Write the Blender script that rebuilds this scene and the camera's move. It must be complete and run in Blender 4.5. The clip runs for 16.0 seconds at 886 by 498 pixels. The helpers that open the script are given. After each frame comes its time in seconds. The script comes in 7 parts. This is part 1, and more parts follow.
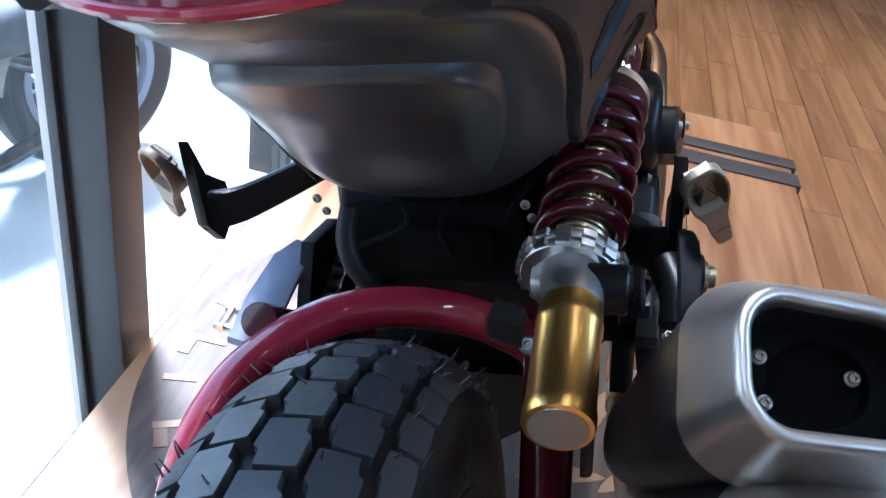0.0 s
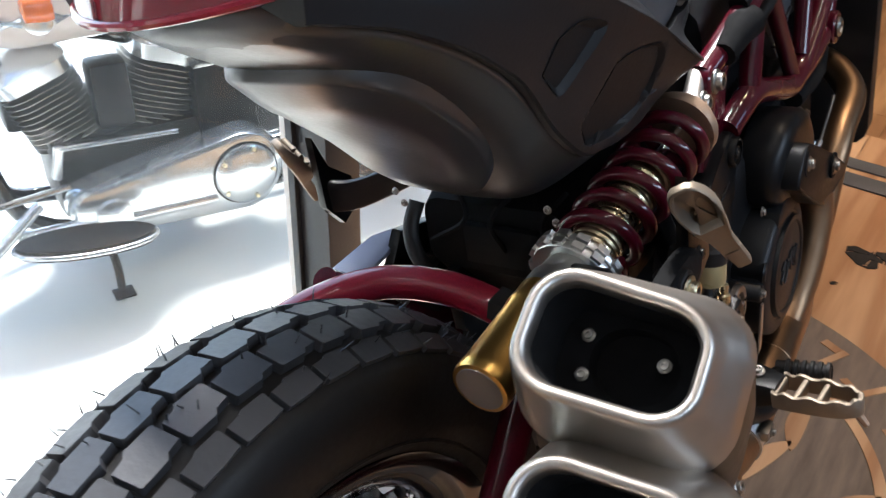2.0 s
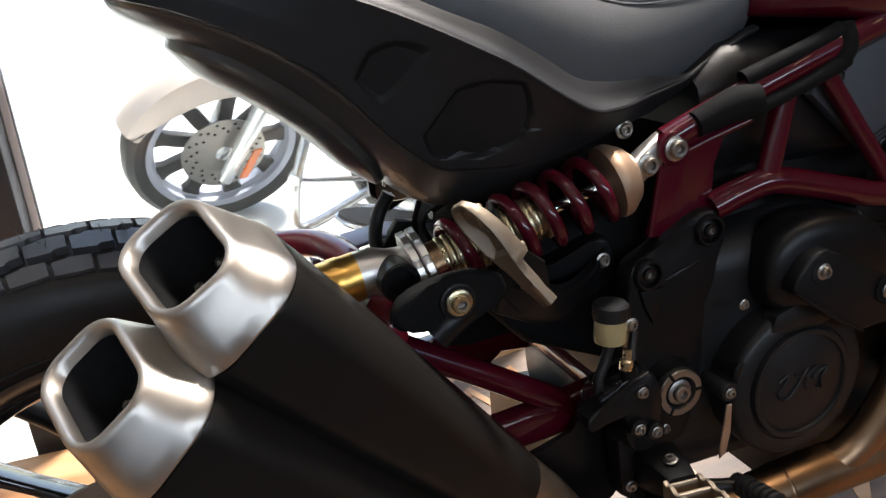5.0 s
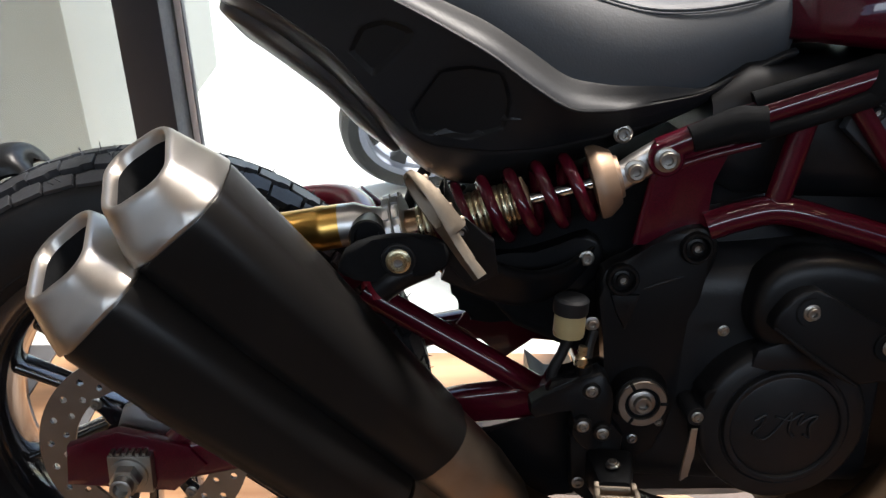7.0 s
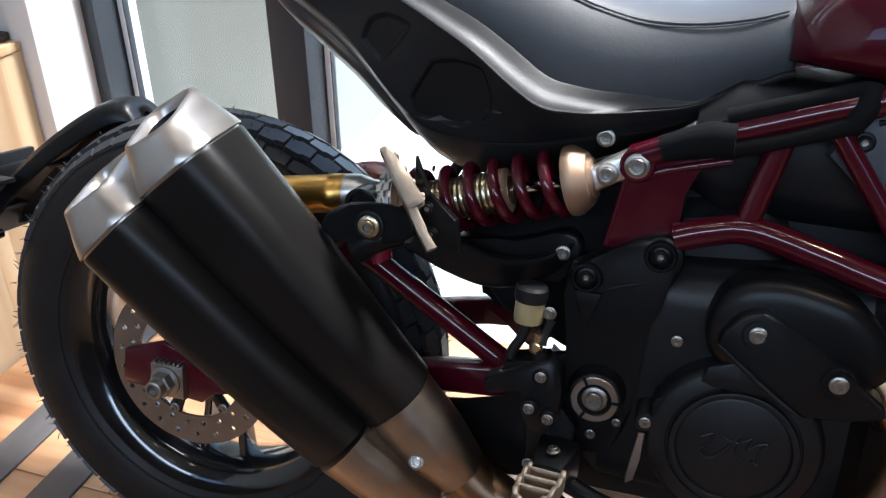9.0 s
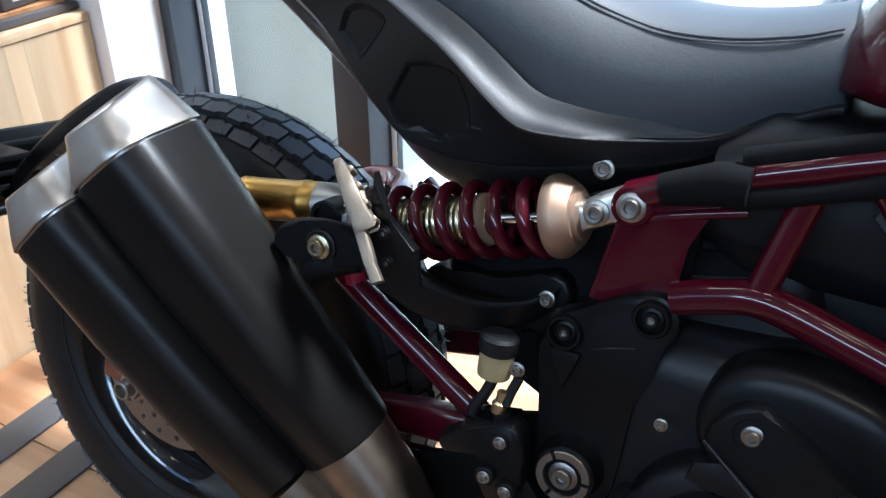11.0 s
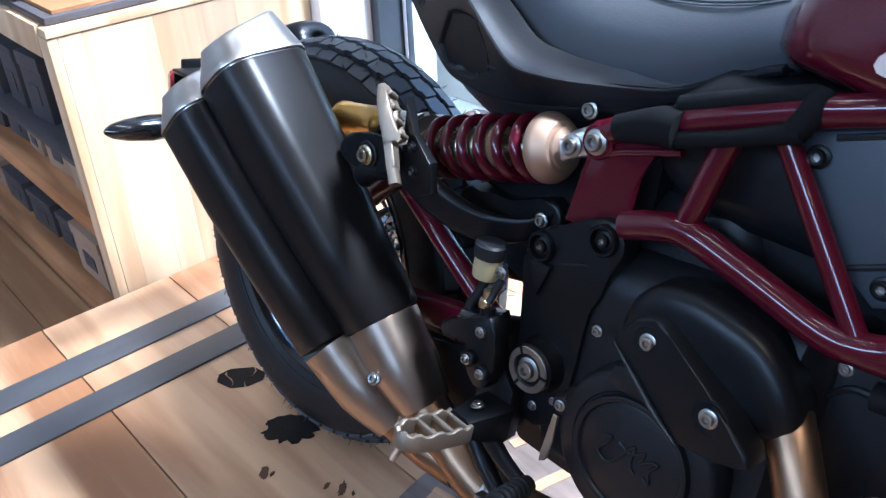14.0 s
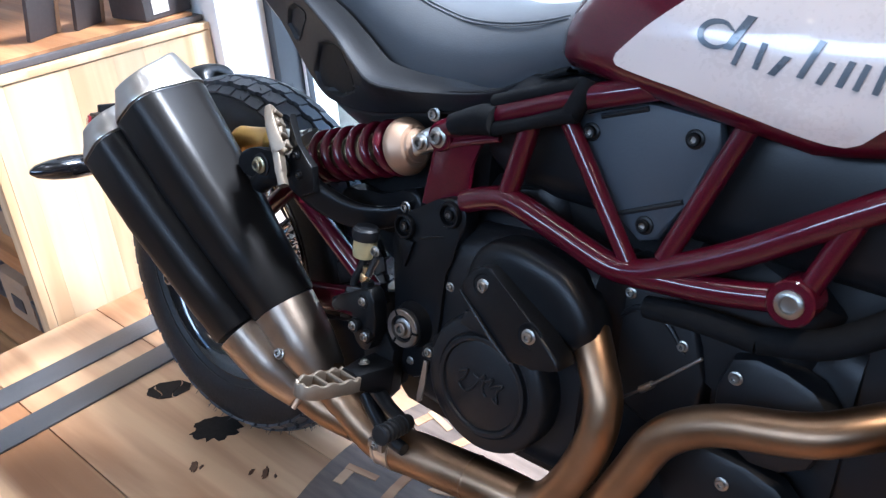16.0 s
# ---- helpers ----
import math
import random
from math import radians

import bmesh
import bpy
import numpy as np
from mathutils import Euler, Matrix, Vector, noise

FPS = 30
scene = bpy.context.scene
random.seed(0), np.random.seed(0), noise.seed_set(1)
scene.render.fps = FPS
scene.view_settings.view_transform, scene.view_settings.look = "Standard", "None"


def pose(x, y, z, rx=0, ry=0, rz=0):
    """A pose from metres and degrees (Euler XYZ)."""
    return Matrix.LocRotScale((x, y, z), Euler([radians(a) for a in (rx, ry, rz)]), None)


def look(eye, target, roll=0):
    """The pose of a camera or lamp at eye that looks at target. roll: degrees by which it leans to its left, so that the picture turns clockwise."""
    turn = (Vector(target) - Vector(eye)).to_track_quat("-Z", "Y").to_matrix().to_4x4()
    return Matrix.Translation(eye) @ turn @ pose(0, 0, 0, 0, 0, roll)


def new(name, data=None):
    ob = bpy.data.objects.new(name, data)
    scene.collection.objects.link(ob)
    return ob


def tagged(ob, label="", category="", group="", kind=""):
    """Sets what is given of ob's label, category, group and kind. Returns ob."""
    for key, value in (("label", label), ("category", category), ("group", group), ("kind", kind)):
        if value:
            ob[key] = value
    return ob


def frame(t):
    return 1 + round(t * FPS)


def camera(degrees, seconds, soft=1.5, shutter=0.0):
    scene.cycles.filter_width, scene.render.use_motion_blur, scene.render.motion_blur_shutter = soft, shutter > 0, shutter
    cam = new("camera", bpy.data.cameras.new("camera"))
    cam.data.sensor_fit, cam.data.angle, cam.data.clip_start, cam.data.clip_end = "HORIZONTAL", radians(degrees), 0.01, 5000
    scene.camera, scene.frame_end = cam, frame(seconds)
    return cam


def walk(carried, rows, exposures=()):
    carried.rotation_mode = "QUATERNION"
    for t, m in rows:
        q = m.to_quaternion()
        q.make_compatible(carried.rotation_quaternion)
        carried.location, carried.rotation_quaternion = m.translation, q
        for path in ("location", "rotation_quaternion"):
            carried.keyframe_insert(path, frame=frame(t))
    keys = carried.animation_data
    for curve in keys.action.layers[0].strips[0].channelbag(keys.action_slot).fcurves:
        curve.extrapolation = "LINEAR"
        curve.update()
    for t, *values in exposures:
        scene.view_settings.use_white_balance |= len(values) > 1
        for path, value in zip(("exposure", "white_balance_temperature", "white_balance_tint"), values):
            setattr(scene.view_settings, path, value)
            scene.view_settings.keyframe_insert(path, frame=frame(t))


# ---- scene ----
cam = camera(54.6, 16.0, 1.3, 0.4)
PATH = [
    (0, (-0.085, -0.265, 1.011), (-0.28, 1.387, -0.1), 10.5),
    (0.5, (-0.024, -0.26, 1.025), (-0.385, 1.382, -0.059), 8.4),
    (1, (0.071, -0.288, 1.035), (-0.518, 1.286, -0.05), 6.0),
    (1.5, (0.141, -0.309, 1.057), (-0.626, 1.169, -0.05), 3.8),
    (2, (0.193, -0.272, 1.067), (-0.717, 1.118, -0.046), 2.6),
    (2.5, (0.272, -0.174, 1.051), (-0.837, 1.071, -0.054), 3.2),
    (3, (0.342, -0.117, 1.056), (-0.91, 1.003, -0.029), 2.3),
    (3.5, (0.418, -0.103, 1.068), (-0.935, 0.923, 0.011), 0.9),
    (4, (0.528, -0.063, 1.073), (-0.924, 0.852, 0.047), 0.6),
    (4.2, (0.57, -0.037, 1.078), (-0.919, 0.827, 0.061), 0.4),
    (6.3, (0.678, 0.263, 1.082), (-1.035, 0.429, 0.063), 0.1),
    (6.5, (0.696, 0.284, 1.082), (-1.024, 0.408, 0.068), 0.2),
    (7, (0.767, 0.36, 1.091), (-0.957, 0.359, 0.077), 0.4),
    (7.5, (0.796, 0.442, 1.106), (-0.924, 0.291, 0.097), -0.3),
    (8, (0.79, 0.535, 1.105), (-0.91, 0.207, 0.104), -0.1),
    (8.5, (0.796, 0.611, 1.102), (-0.871, 0.156, 0.094), 0.2),
    (9, (0.813, 0.653, 1.103), (-0.834, 0.11, 0.106), -0.5),
    (9.2, (0.81, 0.665, 1.109), (-0.824, 0.1, 0.105), -1.0),
    (11.3, (0.587, 0.782, 1.073), (-0.855, -0.124, 0.024), -0.3),
    (11.5, (0.574, 0.796, 1.082), (-0.814, -0.157, 0.003), -0.3),
    (12, (0.545, 0.892, 1.079), (-0.684, -0.252, -0.006), -1.0),
    (12.5, (0.541, 0.969, 1.089), (-0.603, -0.27, 0.014), -1.5),
    (13, (0.562, 1.019, 1.088), (-0.553, -0.265, 0.035), -1.2),
    (13.5, (0.583, 1.05, 1.091), (-0.517, -0.249, 0.042), -2.0),
    (14, (0.598, 1.087, 1.09), (-0.515, -0.21, 0.051), -2.9),
    (14.5, (0.606, 1.13, 1.1), (-0.561, -0.135, 0.081), -3.5),
    (15, (0.645, 1.178, 1.106), (-0.58, -0.045, 0.105), -3.8),
    (15.5, (0.695, 1.239, 1.124), (-0.565, 0.032, 0.147), -4.0),
    (16, (0.707, 1.303, 1.123), (-0.559, 0.083, 0.169), -4.3),
]

EXPOSURES = [(0, 2.25, 5000, 10), (1, 2.15, 5200, 10), (1.5, 2.05, 6000, 12), (2, 2.2, 6300, 12), (3, 2.35, 7000, 14), (4, 2.22, 7000, 14), (6.5, 1.5, 6800, 13), (8, 1.7, 6600, 13), (9, 1.95, 6100, 12), (11.5, 2.12, 5350, 7), (12.2, 2.25, 5050, 9), (13.5, 2.5, 4950, 10), (16, 2.65, 5350, 11)]
walk(cam, [(t, look(eye, target, roll)) for t, eye, target, roll in PATH], EXPOSURES)

# ---- daylight, lamps ----
world = bpy.data.worlds.new("sky")
scene.world = world
world.use_nodes = True
wn = world.node_tree
sky = wn.nodes.new("ShaderNodeTexSky")
sky.sky_type, sky.sun_disc = "NISHITA", False
sky.sun_elevation, sky.sun_rotation = radians(60), radians(320)
wn.links.new(sky.outputs[0], wn.nodes["Background"].inputs[0])
wn.nodes["Background"].inputs[1].default_value = 0.15


def lamp(name, kind, matrix, energy, color, size=0.1, size_y=None, spot=None):
    data = bpy.data.lights.new(name, kind)
    data.energy, data.color = energy, color
    if kind == "AREA":
        data.size = size
        if size_y:
            data.shape, data.size_y = "RECTANGLE", size_y
    elif kind == "SUN":
        data.angle = size
    else:
        data.shadow_soft_size = size
    if spot:
        data.spot_size, data.spot_blend = radians(spot), 0.6
    ob = new(name, data)
    ob.matrix_world = matrix
    return ob


lamp("sun", "SUN", look((-3.4, 4.0, 9), (0, 0.0, 0)), 3.2, (1.0, 0.97, 0.92), radians(12))
WARM, AMBER = (1.0, 0.95, 0.88), (1.0, 0.74, 0.48)
for x, y in ((0.45, -1.4), (0.45, 0.3), (0.45, 2.0)):
    lamp("ceiling_lamp", "AREA", pose(x, y, 4.1), 2.0, WARM, 0.05, 1.2)
for x, y in ((1.5, -0.9), (2.2, 0.6), (1.5, 1.9), (3.2, 1.4), (1.2, 3.4), (2.6, 3.6), (3.4, -0.6)):
    lamp("spot_lamp", "POINT", pose(x, y, 3.7), 1.0, AMBER, 0.1)
for x, y in ((0.1, 2.5), (0.7, 3.6), (1.6, 2.6)):
    lamp("spot_lamp", "SPOT", pose(x, y, 4.0), 62, AMBER, 0.08, spot=62)
lamp("high_window_daylight", "AREA", look((5.16, 1.0, 3.35), (0, 1.0, 0.9)), 34, (0.74, 0.87, 1.0), 6.2, 0.7)


# ---- materials ----
def material(name, base, rough=0.5, metal=0.0, var=0.15, scale=6.0, fine=90.0, bump=0.05, coat=0.0,
             stretch=(1, 1, 1), rvar=0.12, spec=0.5, sheen=0.0):
    """Noise at two scales over the base colour, the roughness and the relief."""
    m = bpy.data.materials.new(name)
    m.use_nodes = True
    nt = m.node_tree
    p = nt.nodes["Principled BSDF"]
    p.inputs["Metallic"].default_value = metal
    p.inputs["Coat Weight"].default_value = coat
    p.inputs["Coat Roughness"].default_value = 0.04
    p.inputs["Specular IOR Level"].default_value = spec
    tc = nt.nodes.new("ShaderNodeTexCoord")
    mp = nt.nodes.new("ShaderNodeMapping")
    mp.inputs["Scale"].default_value = stretch
    nt.links.new(tc.outputs["Object"], mp.inputs[0])
    n1, n2 = nt.nodes.new("ShaderNodeTexNoise"), nt.nodes.new("ShaderNodeTexNoise")
    n1.inputs["Scale"].default_value, n1.inputs["Detail"].default_value = scale, 5
    n2.inputs["Scale"].default_value, n2.inputs["Detail"].default_value = fine, 3
    nt.links.new(mp.outputs[0], n1.inputs[0])
    nt.links.new(mp.outputs[0], n2.inputs[0])
    ramp = nt.nodes.new("ShaderNodeMapRange")
    ramp.inputs[1].default_value, ramp.inputs[2].default_value = 0.3, 0.7
    ramp.inputs[3].default_value, ramp.inputs[4].default_value = 1 - var, 1 + var
    nt.links.new(n1.outputs[0], ramp.inputs[0])
    mul = nt.nodes.new("ShaderNodeVectorMath")
    mul.operation = "MULTIPLY"
    mul.inputs[0].default_value = base
    nt.links.new(ramp.outputs[0], mul.inputs[1])
    nt.links.new(mul.outputs[0], p.inputs["Base Color"])
    rr_ = nt.nodes.new("ShaderNodeMapRange")
    rr_.inputs[1].default_value, rr_.inputs[2].default_value = 0.3, 0.7
    rr_.inputs[3].default_value, rr_.inputs[4].default_value = max(0.02, rough - rvar), min(1, rough + rvar)
    add = nt.nodes.new("ShaderNodeMath")
    add.operation = "MULTIPLY_ADD"
    add.inputs[1].default_value, add.inputs[2].default_value = 0.5, 0.0
    nt.links.new(n2.outputs[0], add.inputs[0])
    half = nt.nodes.new("ShaderNodeMath")
    half.operation = "MULTIPLY_ADD"
    half.inputs[1].default_value = 0.5
    nt.links.new(n1.outputs[0], half.inputs[0])
    nt.links.new(add.outputs[0], half.inputs[2])
    nt.links.new(half.outputs[0], rr_.inputs[0])
    nt.links.new(rr_.outputs[0], p.inputs["Roughness"])
    if bump:
        b = nt.nodes.new("ShaderNodeBump")
        b.inputs["Strength"].default_value, b.inputs["Distance"].default_value = bump, 0.002
        nt.links.new(n2.outputs[0], b.inputs["Height"])
        nt.links.new(b.outputs[0], p.inputs["Normal"])
    return m


def wood(name, light, dark, grain=1.0, rough=0.45, along=1, tint=0.25, knots=0.0):
    """Boards with grain along one axis; each object takes its own shade."""
    m = bpy.data.materials.new(name)
    m.use_nodes = True
    nt = m.node_tree
    p = nt.nodes["Principled BSDF"]
    tc, oi = nt.nodes.new("ShaderNodeTexCoord"), nt.nodes.new("ShaderNodeObjectInfo")
    off = nt.nodes.new("ShaderNodeVectorMath")
    off.operation = "MULTIPLY_ADD"
    off.inputs[1].default_value = (7.3, 11.7, 5.1)
    nt.links.new(oi.outputs["Random"], off.inputs[0])
    nt.links.new(tc.outputs["Object"], off.inputs[2])
    mp = nt.nodes.new("ShaderNodeMapping")
    s = [9.0 * grain] * 3
    s[along] = 0.7 * grain
    mp.inputs["Scale"].default_value = s
    nt.links.new(off.outputs[0], mp.inputs[0])
    n1 = nt.nodes.new("ShaderNodeTexNoise")
    n1.inputs["Scale"].default_value, n1.inputs["Detail"].default_value, n1.inputs["Distortion"].default_value = 1.3, 8, 1.1
    nt.links.new(mp.outputs[0], n1.inputs[0])
    w = nt.nodes.new("ShaderNodeTexWave")
    w.wave_type, w.bands_direction = "BANDS", "DIAGONAL"
    w.inputs["Scale"].default_value, w.inputs["Distortion"].default_value = 0.5, 14.0
    w.inputs["Detail"].default_value, w.inputs["Detail Scale"].default_value = 4, 1.2
    nt.links.new(mp.outputs[0], w.inputs[0])
    n2 = nt.nodes.new("ShaderNodeTexNoise")
    n2.inputs["Scale"].default_value, n2.inputs["Detail"].default_value = 14, 4
    nt.links.new(mp.outputs[0], n2.inputs[0])
    mix = nt.nodes.new("ShaderNodeMath")
    mix.operation = "MULTIPLY_ADD"
    mix.inputs[1].default_value = 0.18
    nt.links.new(w.outputs[1], mix.inputs[0])
    nt.links.new(n1.outputs[0], mix.inputs[2])
    ramp = nt.nodes.new("ShaderNodeValToRGB")
    ramp.color_ramp.elements[0].position, ramp.color_ramp.elements[0].color = 0.42, (*light, 1)
    ramp.color_ramp.elements[1].position, ramp.color_ramp.elements[1].color = 0.72, (*dark, 1)
    nt.links.new(mix.outputs[0], ramp.inputs[0])
    shade = nt.nodes.new("ShaderNodeMapRange")
    shade.inputs[3].default_value, shade.inputs[4].default_value = 1 - tint, 1 + tint
    nt.links.new(oi.outputs["Random"], shade.inputs[0])
    mul = nt.nodes.new("ShaderNodeVectorMath")
    mul.operation = "MULTIPLY"
    nt.links.new(ramp.outputs[0], mul.inputs[0])
    nt.links.new(shade.outputs[0], mul.inputs[1])
    nt.links.new(mul.outputs[0], p.inputs["Base Color"])
    r = nt.nodes.new("ShaderNodeMapRange")
    r.inputs[3].default_value, r.inputs[4].default_value = rough - 0.1, rough + 0.15
    nt.links.new(n2.outputs[0], r.inputs[0])
    nt.links.new(r.outputs[0], p.inputs["Roughness"])
    b = nt.nodes.new("ShaderNodeBump")
    b.inputs["Strength"].default_value, b.inputs["Distance"].default_value = 0.12, 0.002
    nt.links.new(n2.outputs[0], b.inputs["Height"])
    nt.links.new(b.outputs[0], p.inputs["Normal"])
    return m


def glass_material(name, tint):
    m = bpy.data.materials.new(name)
    m.use_nodes = True
    nt = m.node_tree
    nt.nodes.clear()
    out, mixn = nt.nodes.new("ShaderNodeOutputMaterial"), nt.nodes.new("ShaderNodeMixShader")
    clear, gloss, fr = nt.nodes.new("ShaderNodeBsdfTransparent"), nt.nodes.new("ShaderNodeBsdfGlossy"), nt.nodes.new("ShaderNodeLayerWeight")
    clear.inputs[0].default_value = (*tint, 1)
    gloss.inputs["Roughness"].default_value = 0.01
    power, part_ = nt.nodes.new("ShaderNodeMath"), nt.nodes.new("ShaderNodeMath")
    power.operation, power.inputs[1].default_value = "POWER", 5.0
    fr.inputs["Blend"].default_value = 0.5
    part_.operation, part_.inputs[1].default_value, part_.inputs[2].default_value = "MULTIPLY_ADD", 0.9, 0.025
    nt.links.new(fr.outputs["Facing"], power.inputs[0])
    nt.links.new(power.outputs[0], part_.inputs[0])
    nt.links.new(part_.outputs[0], mixn.inputs[0])
    nt.links.new(clear.outputs[0], mixn.inputs[1])
    nt.links.new(gloss.outputs[0], mixn.inputs[2])
    # uneven translucent veil that stands in for milky glare over the pane
    glare_veil, film, amount = nt.nodes.new("ShaderNodeBsdfTranslucent"), nt.nodes.new("ShaderNodeMixShader"), nt.nodes.new("ShaderNodeMapRange")
    tc, veil_noise = nt.nodes.new("ShaderNodeTexCoord"), nt.nodes.new("ShaderNodeTexNoise")
    veil_noise.inputs["Scale"].default_value, veil_noise.inputs["Detail"].default_value = 3.0, 6
    nt.links.new(tc.outputs["Object"], veil_noise.inputs[0])
    amount.inputs[1].default_value, amount.inputs[2].default_value = 0.3, 0.7
    amount.inputs[3].default_value, amount.inputs[4].default_value = 0.005, 0.014
    nt.links.new(veil_noise.outputs[0], amount.inputs[0])
    glare_veil.inputs[0].default_value = (0.85, 0.9, 0.88, 1)
    nt.links.new(amount.outputs[0], film.inputs[0])
    nt.links.new(mixn.outputs[0], film.inputs[1])
    nt.links.new(glare_veil.outputs[0], film.inputs[2])
    nt.links.new(film.outputs[0], out.inputs[0])
    return m


# tread rubber, paler than the sidewall: bluish window sheen put into the colour
RUBBER = material("sheen_tyre_rubber", (0.040, 0.042, 0.047), 0.44, 0, 0.2, 12, 160, 0.12, rvar=0.08, spec=0.45)
SIDEWALL = material("tyre_sidewall", (0.010, 0.010, 0.0105), 0.5, 0, 0.25, 12, 160, 0.12, spec=0.28)
# brushed steel browned by colour for the warm floor it mirrors
HEELSTEEL = material("floor_toned_brushed_steel", (0.33, 0.265, 0.21), 0.38, 1, 0.08, 4, 90, 0.05, stretch=(1, 12, 12), rvar=0.06)
BRUSHED = material("brushed_steel", (0.48, 0.445, 0.405), 0.36, 1, 0.04, 3, 90, 0.05, stretch=(1, 22, 22), rvar=0.05)
MUFFLER = material("black_ceramic", (0.0105, 0.0098, 0.0095), 0.33, 0, 0.15, 5, 120, 0.04, rvar=0.04, spec=0.15)
PLASTIC = material("black_plastic", (0.011, 0.0118, 0.0135), 0.44, 0, 0.12, 5, 300, 0.08, rvar=0.06, spec=0.26)
UNDERTRAY = material("smooth_undertray_plastic", (0.028, 0.027, 0.0272), 0.31, 0, 0.1, 5, 260, 0.05, rvar=0.04, spec=0.75)
SATIN = material("satin_black_paint", (0.0045, 0.0048, 0.0056), 0.36, 0, 0.15, 8, 200, 0.05, rvar=0.06, spec=0.24)
GLOSSBLACK = material("gloss_black", (0.006, 0.006, 0.007), 0.14, 0, 0.2, 10, 100, 0.0, coat=1.0, rvar=0.05)
# black vinyl greyed towards blue to carry the veil of haze
VINYL = material("hazed_seat_vinyl", (0.060, 0.064, 0.070), 0.55, 0, 0.08, 6, 420, 0.1, rvar=0.05)
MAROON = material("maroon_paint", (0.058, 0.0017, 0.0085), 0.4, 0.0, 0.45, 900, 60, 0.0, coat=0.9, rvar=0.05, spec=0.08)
# hoop's maroon with window light put into its colour; also the lens edge
BRIGHTRED = material("lit_maroon_lens_red", (0.26, 0.01, 0.028), 0.45, 0.0, 0.2, 900, 60, 0.0, coat=1.0, rvar=0.05, spec=0.2)
GOLD = material("gold_anodised", (0.76, 0.45, 0.12), 0.3, 1, 0.02, 4, 80, 0.0, rvar=0.02)
ALU = material("cast_aluminium", (0.62, 0.61, 0.59), 0.36, 1, 0.06, 12, 180, 0.1, rvar=0.06)
CHROME = material("chrome", (0.75, 0.75, 0.76), 0.1, 1, 0.05, 8, 60, 0.0, rvar=0.05)
# outdoor chrome, part diffuse: its bright sky reflection is put into the colour
SUNCHROME = material("sky_bright_chrome", (0.7, 0.72, 0.74), 0.2, 0.75, 0.02, 8, 60, 0.0, rvar=0.05)
STEEL = material("zinc_steel", (0.55, 0.48, 0.32), 0.3, 1, 0.12, 20, 200, 0.05)
DISCSTEEL = material("disc_steel", (0.3, 0.28, 0.26), 0.38, 1, 0.06, 12, 180, 0.06, stretch=(1, 4, 4), rvar=0.06)
PEGALLOY = material("sand_cast_alloy", (0.265, 0.22, 0.172), 0.58, 1, 0.08, 30, 260, 0.15, rvar=0.05)
BRONZE = material("bronze_anodised", (0.37, 0.255, 0.18), 0.55, 0.85, 0.05, 10, 150, 0.05, rvar=0.04)
# heat tint, with the amber floor's orange reflection added to the colour
HEADER = material("heat_tint_floor_lit_steel", (0.27, 0.172, 0.104), 0.38, 1, 0.34, 8, 90, 0.04, rvar=0.06)
BOLTSTEEL = material("bolt_steel", (0.35, 0.33, 0.30), 0.36, 1, 0.1, 40, 300, 0.05, rvar=0.06)
# black plastic paled and blued: the haze over it is put into the colour
SLATE = material("hazed_black_plastic", (0.036, 0.043, 0.053), 0.52, 0, 0.12, 5, 300, 0.08, rvar=0.06)
ENGINE = material("engine_black", (0.0062, 0.0066, 0.0078), 0.42, 0, 0.2, 10, 380, 0.08, rvar=0.08, spec=0.32)
DARKHOLE = material("dark_interior", (0.0045, 0.0048, 0.0055), 0.85, 0, 0.2, 8, 100, 0.1, spec=0.15)
# darker than the panel: the slots' inner shade put into the colour
SLOTBLACK = material("slot_shade_black", (0.0075, 0.008, 0.009), 0.52, 0, 0.15, 6, 280, 0.08, rvar=0.06, spec=0.24)
REDLENS = material("red_lens", (0.22, 0.02, 0.028), 0.1, 0, 0.1, 20, 60, 0.0, coat=1.0, rvar=0.03)
ORANGE = material("orange_lens", (0.7, 0.13, 0.01), 0.2, 0, 0.1, 20, 60, 0.0, coat=0.5)
CREAM = material("cream_paint", (0.62, 0.53, 0.48), 0.3, 0, 0.015, 10, 200, 0.01, coat=0.8)
GREYINK = material("slate_ink", (0.06, 0.07, 0.085), 0.35, 0, 0.08, 10, 200, 0.0, coat=0.6)
YELLOWED = material("brake_fluid_plastic", (0.33, 0.27, 0.14), 0.35, 0, 0.15, 30, 100, 0.03)
GREYPLASTIC = material("grey_plastic", (0.33, 0.36, 0.45), 0.4, 0, 0.08, 8, 200, 0.05)
FRAMEGREY = material("window_frame_grey", (0.035, 0.042, 0.052), 0.42, 0.2, 0.12, 6, 220, 0.08)
BEAD = material("white_sealant", (0.75, 0.77, 0.78), 0.5, 0, 0.05, 10, 120, 0.05)
GLASS = glass_material("window_glass", (0.93, 0.96, 0.955))
WHITEWALL = material("white_wall", (0.74, 0.73, 0.71), 0.75, 0, 0.05, 3, 120, 0.1)
CEILING = material("ceiling_paint", (0.22, 0.22, 0.22), 0.8, 0, 0.05, 2, 90, 0.1)
DARKWALL = material("dark_wall", (0.12, 0.1, 0.085), 0.7, 0, 0.2, 2, 80, 0.15)
BEIGEWALL = material("outer_render", (0.29, 0.29, 0.265), 0.85, 0, 0.06, 1.5, 60, 0.2)
PAVING = material("pale_concrete", (0.62, 0.63, 0.6), 0.75, 0, 0.14, 1.6, 70, 0.2)
FOLIAGE = material("leaves", (0.07, 0.14, 0.035), 0.55, 0, 0.4, 30, 100, 0.05)
STRIP = material("grey_strip", (0.075, 0.073, 0.075), 0.5, 0.3, 0.12, 5, 160, 0.12, stretch=(1, 6, 6))
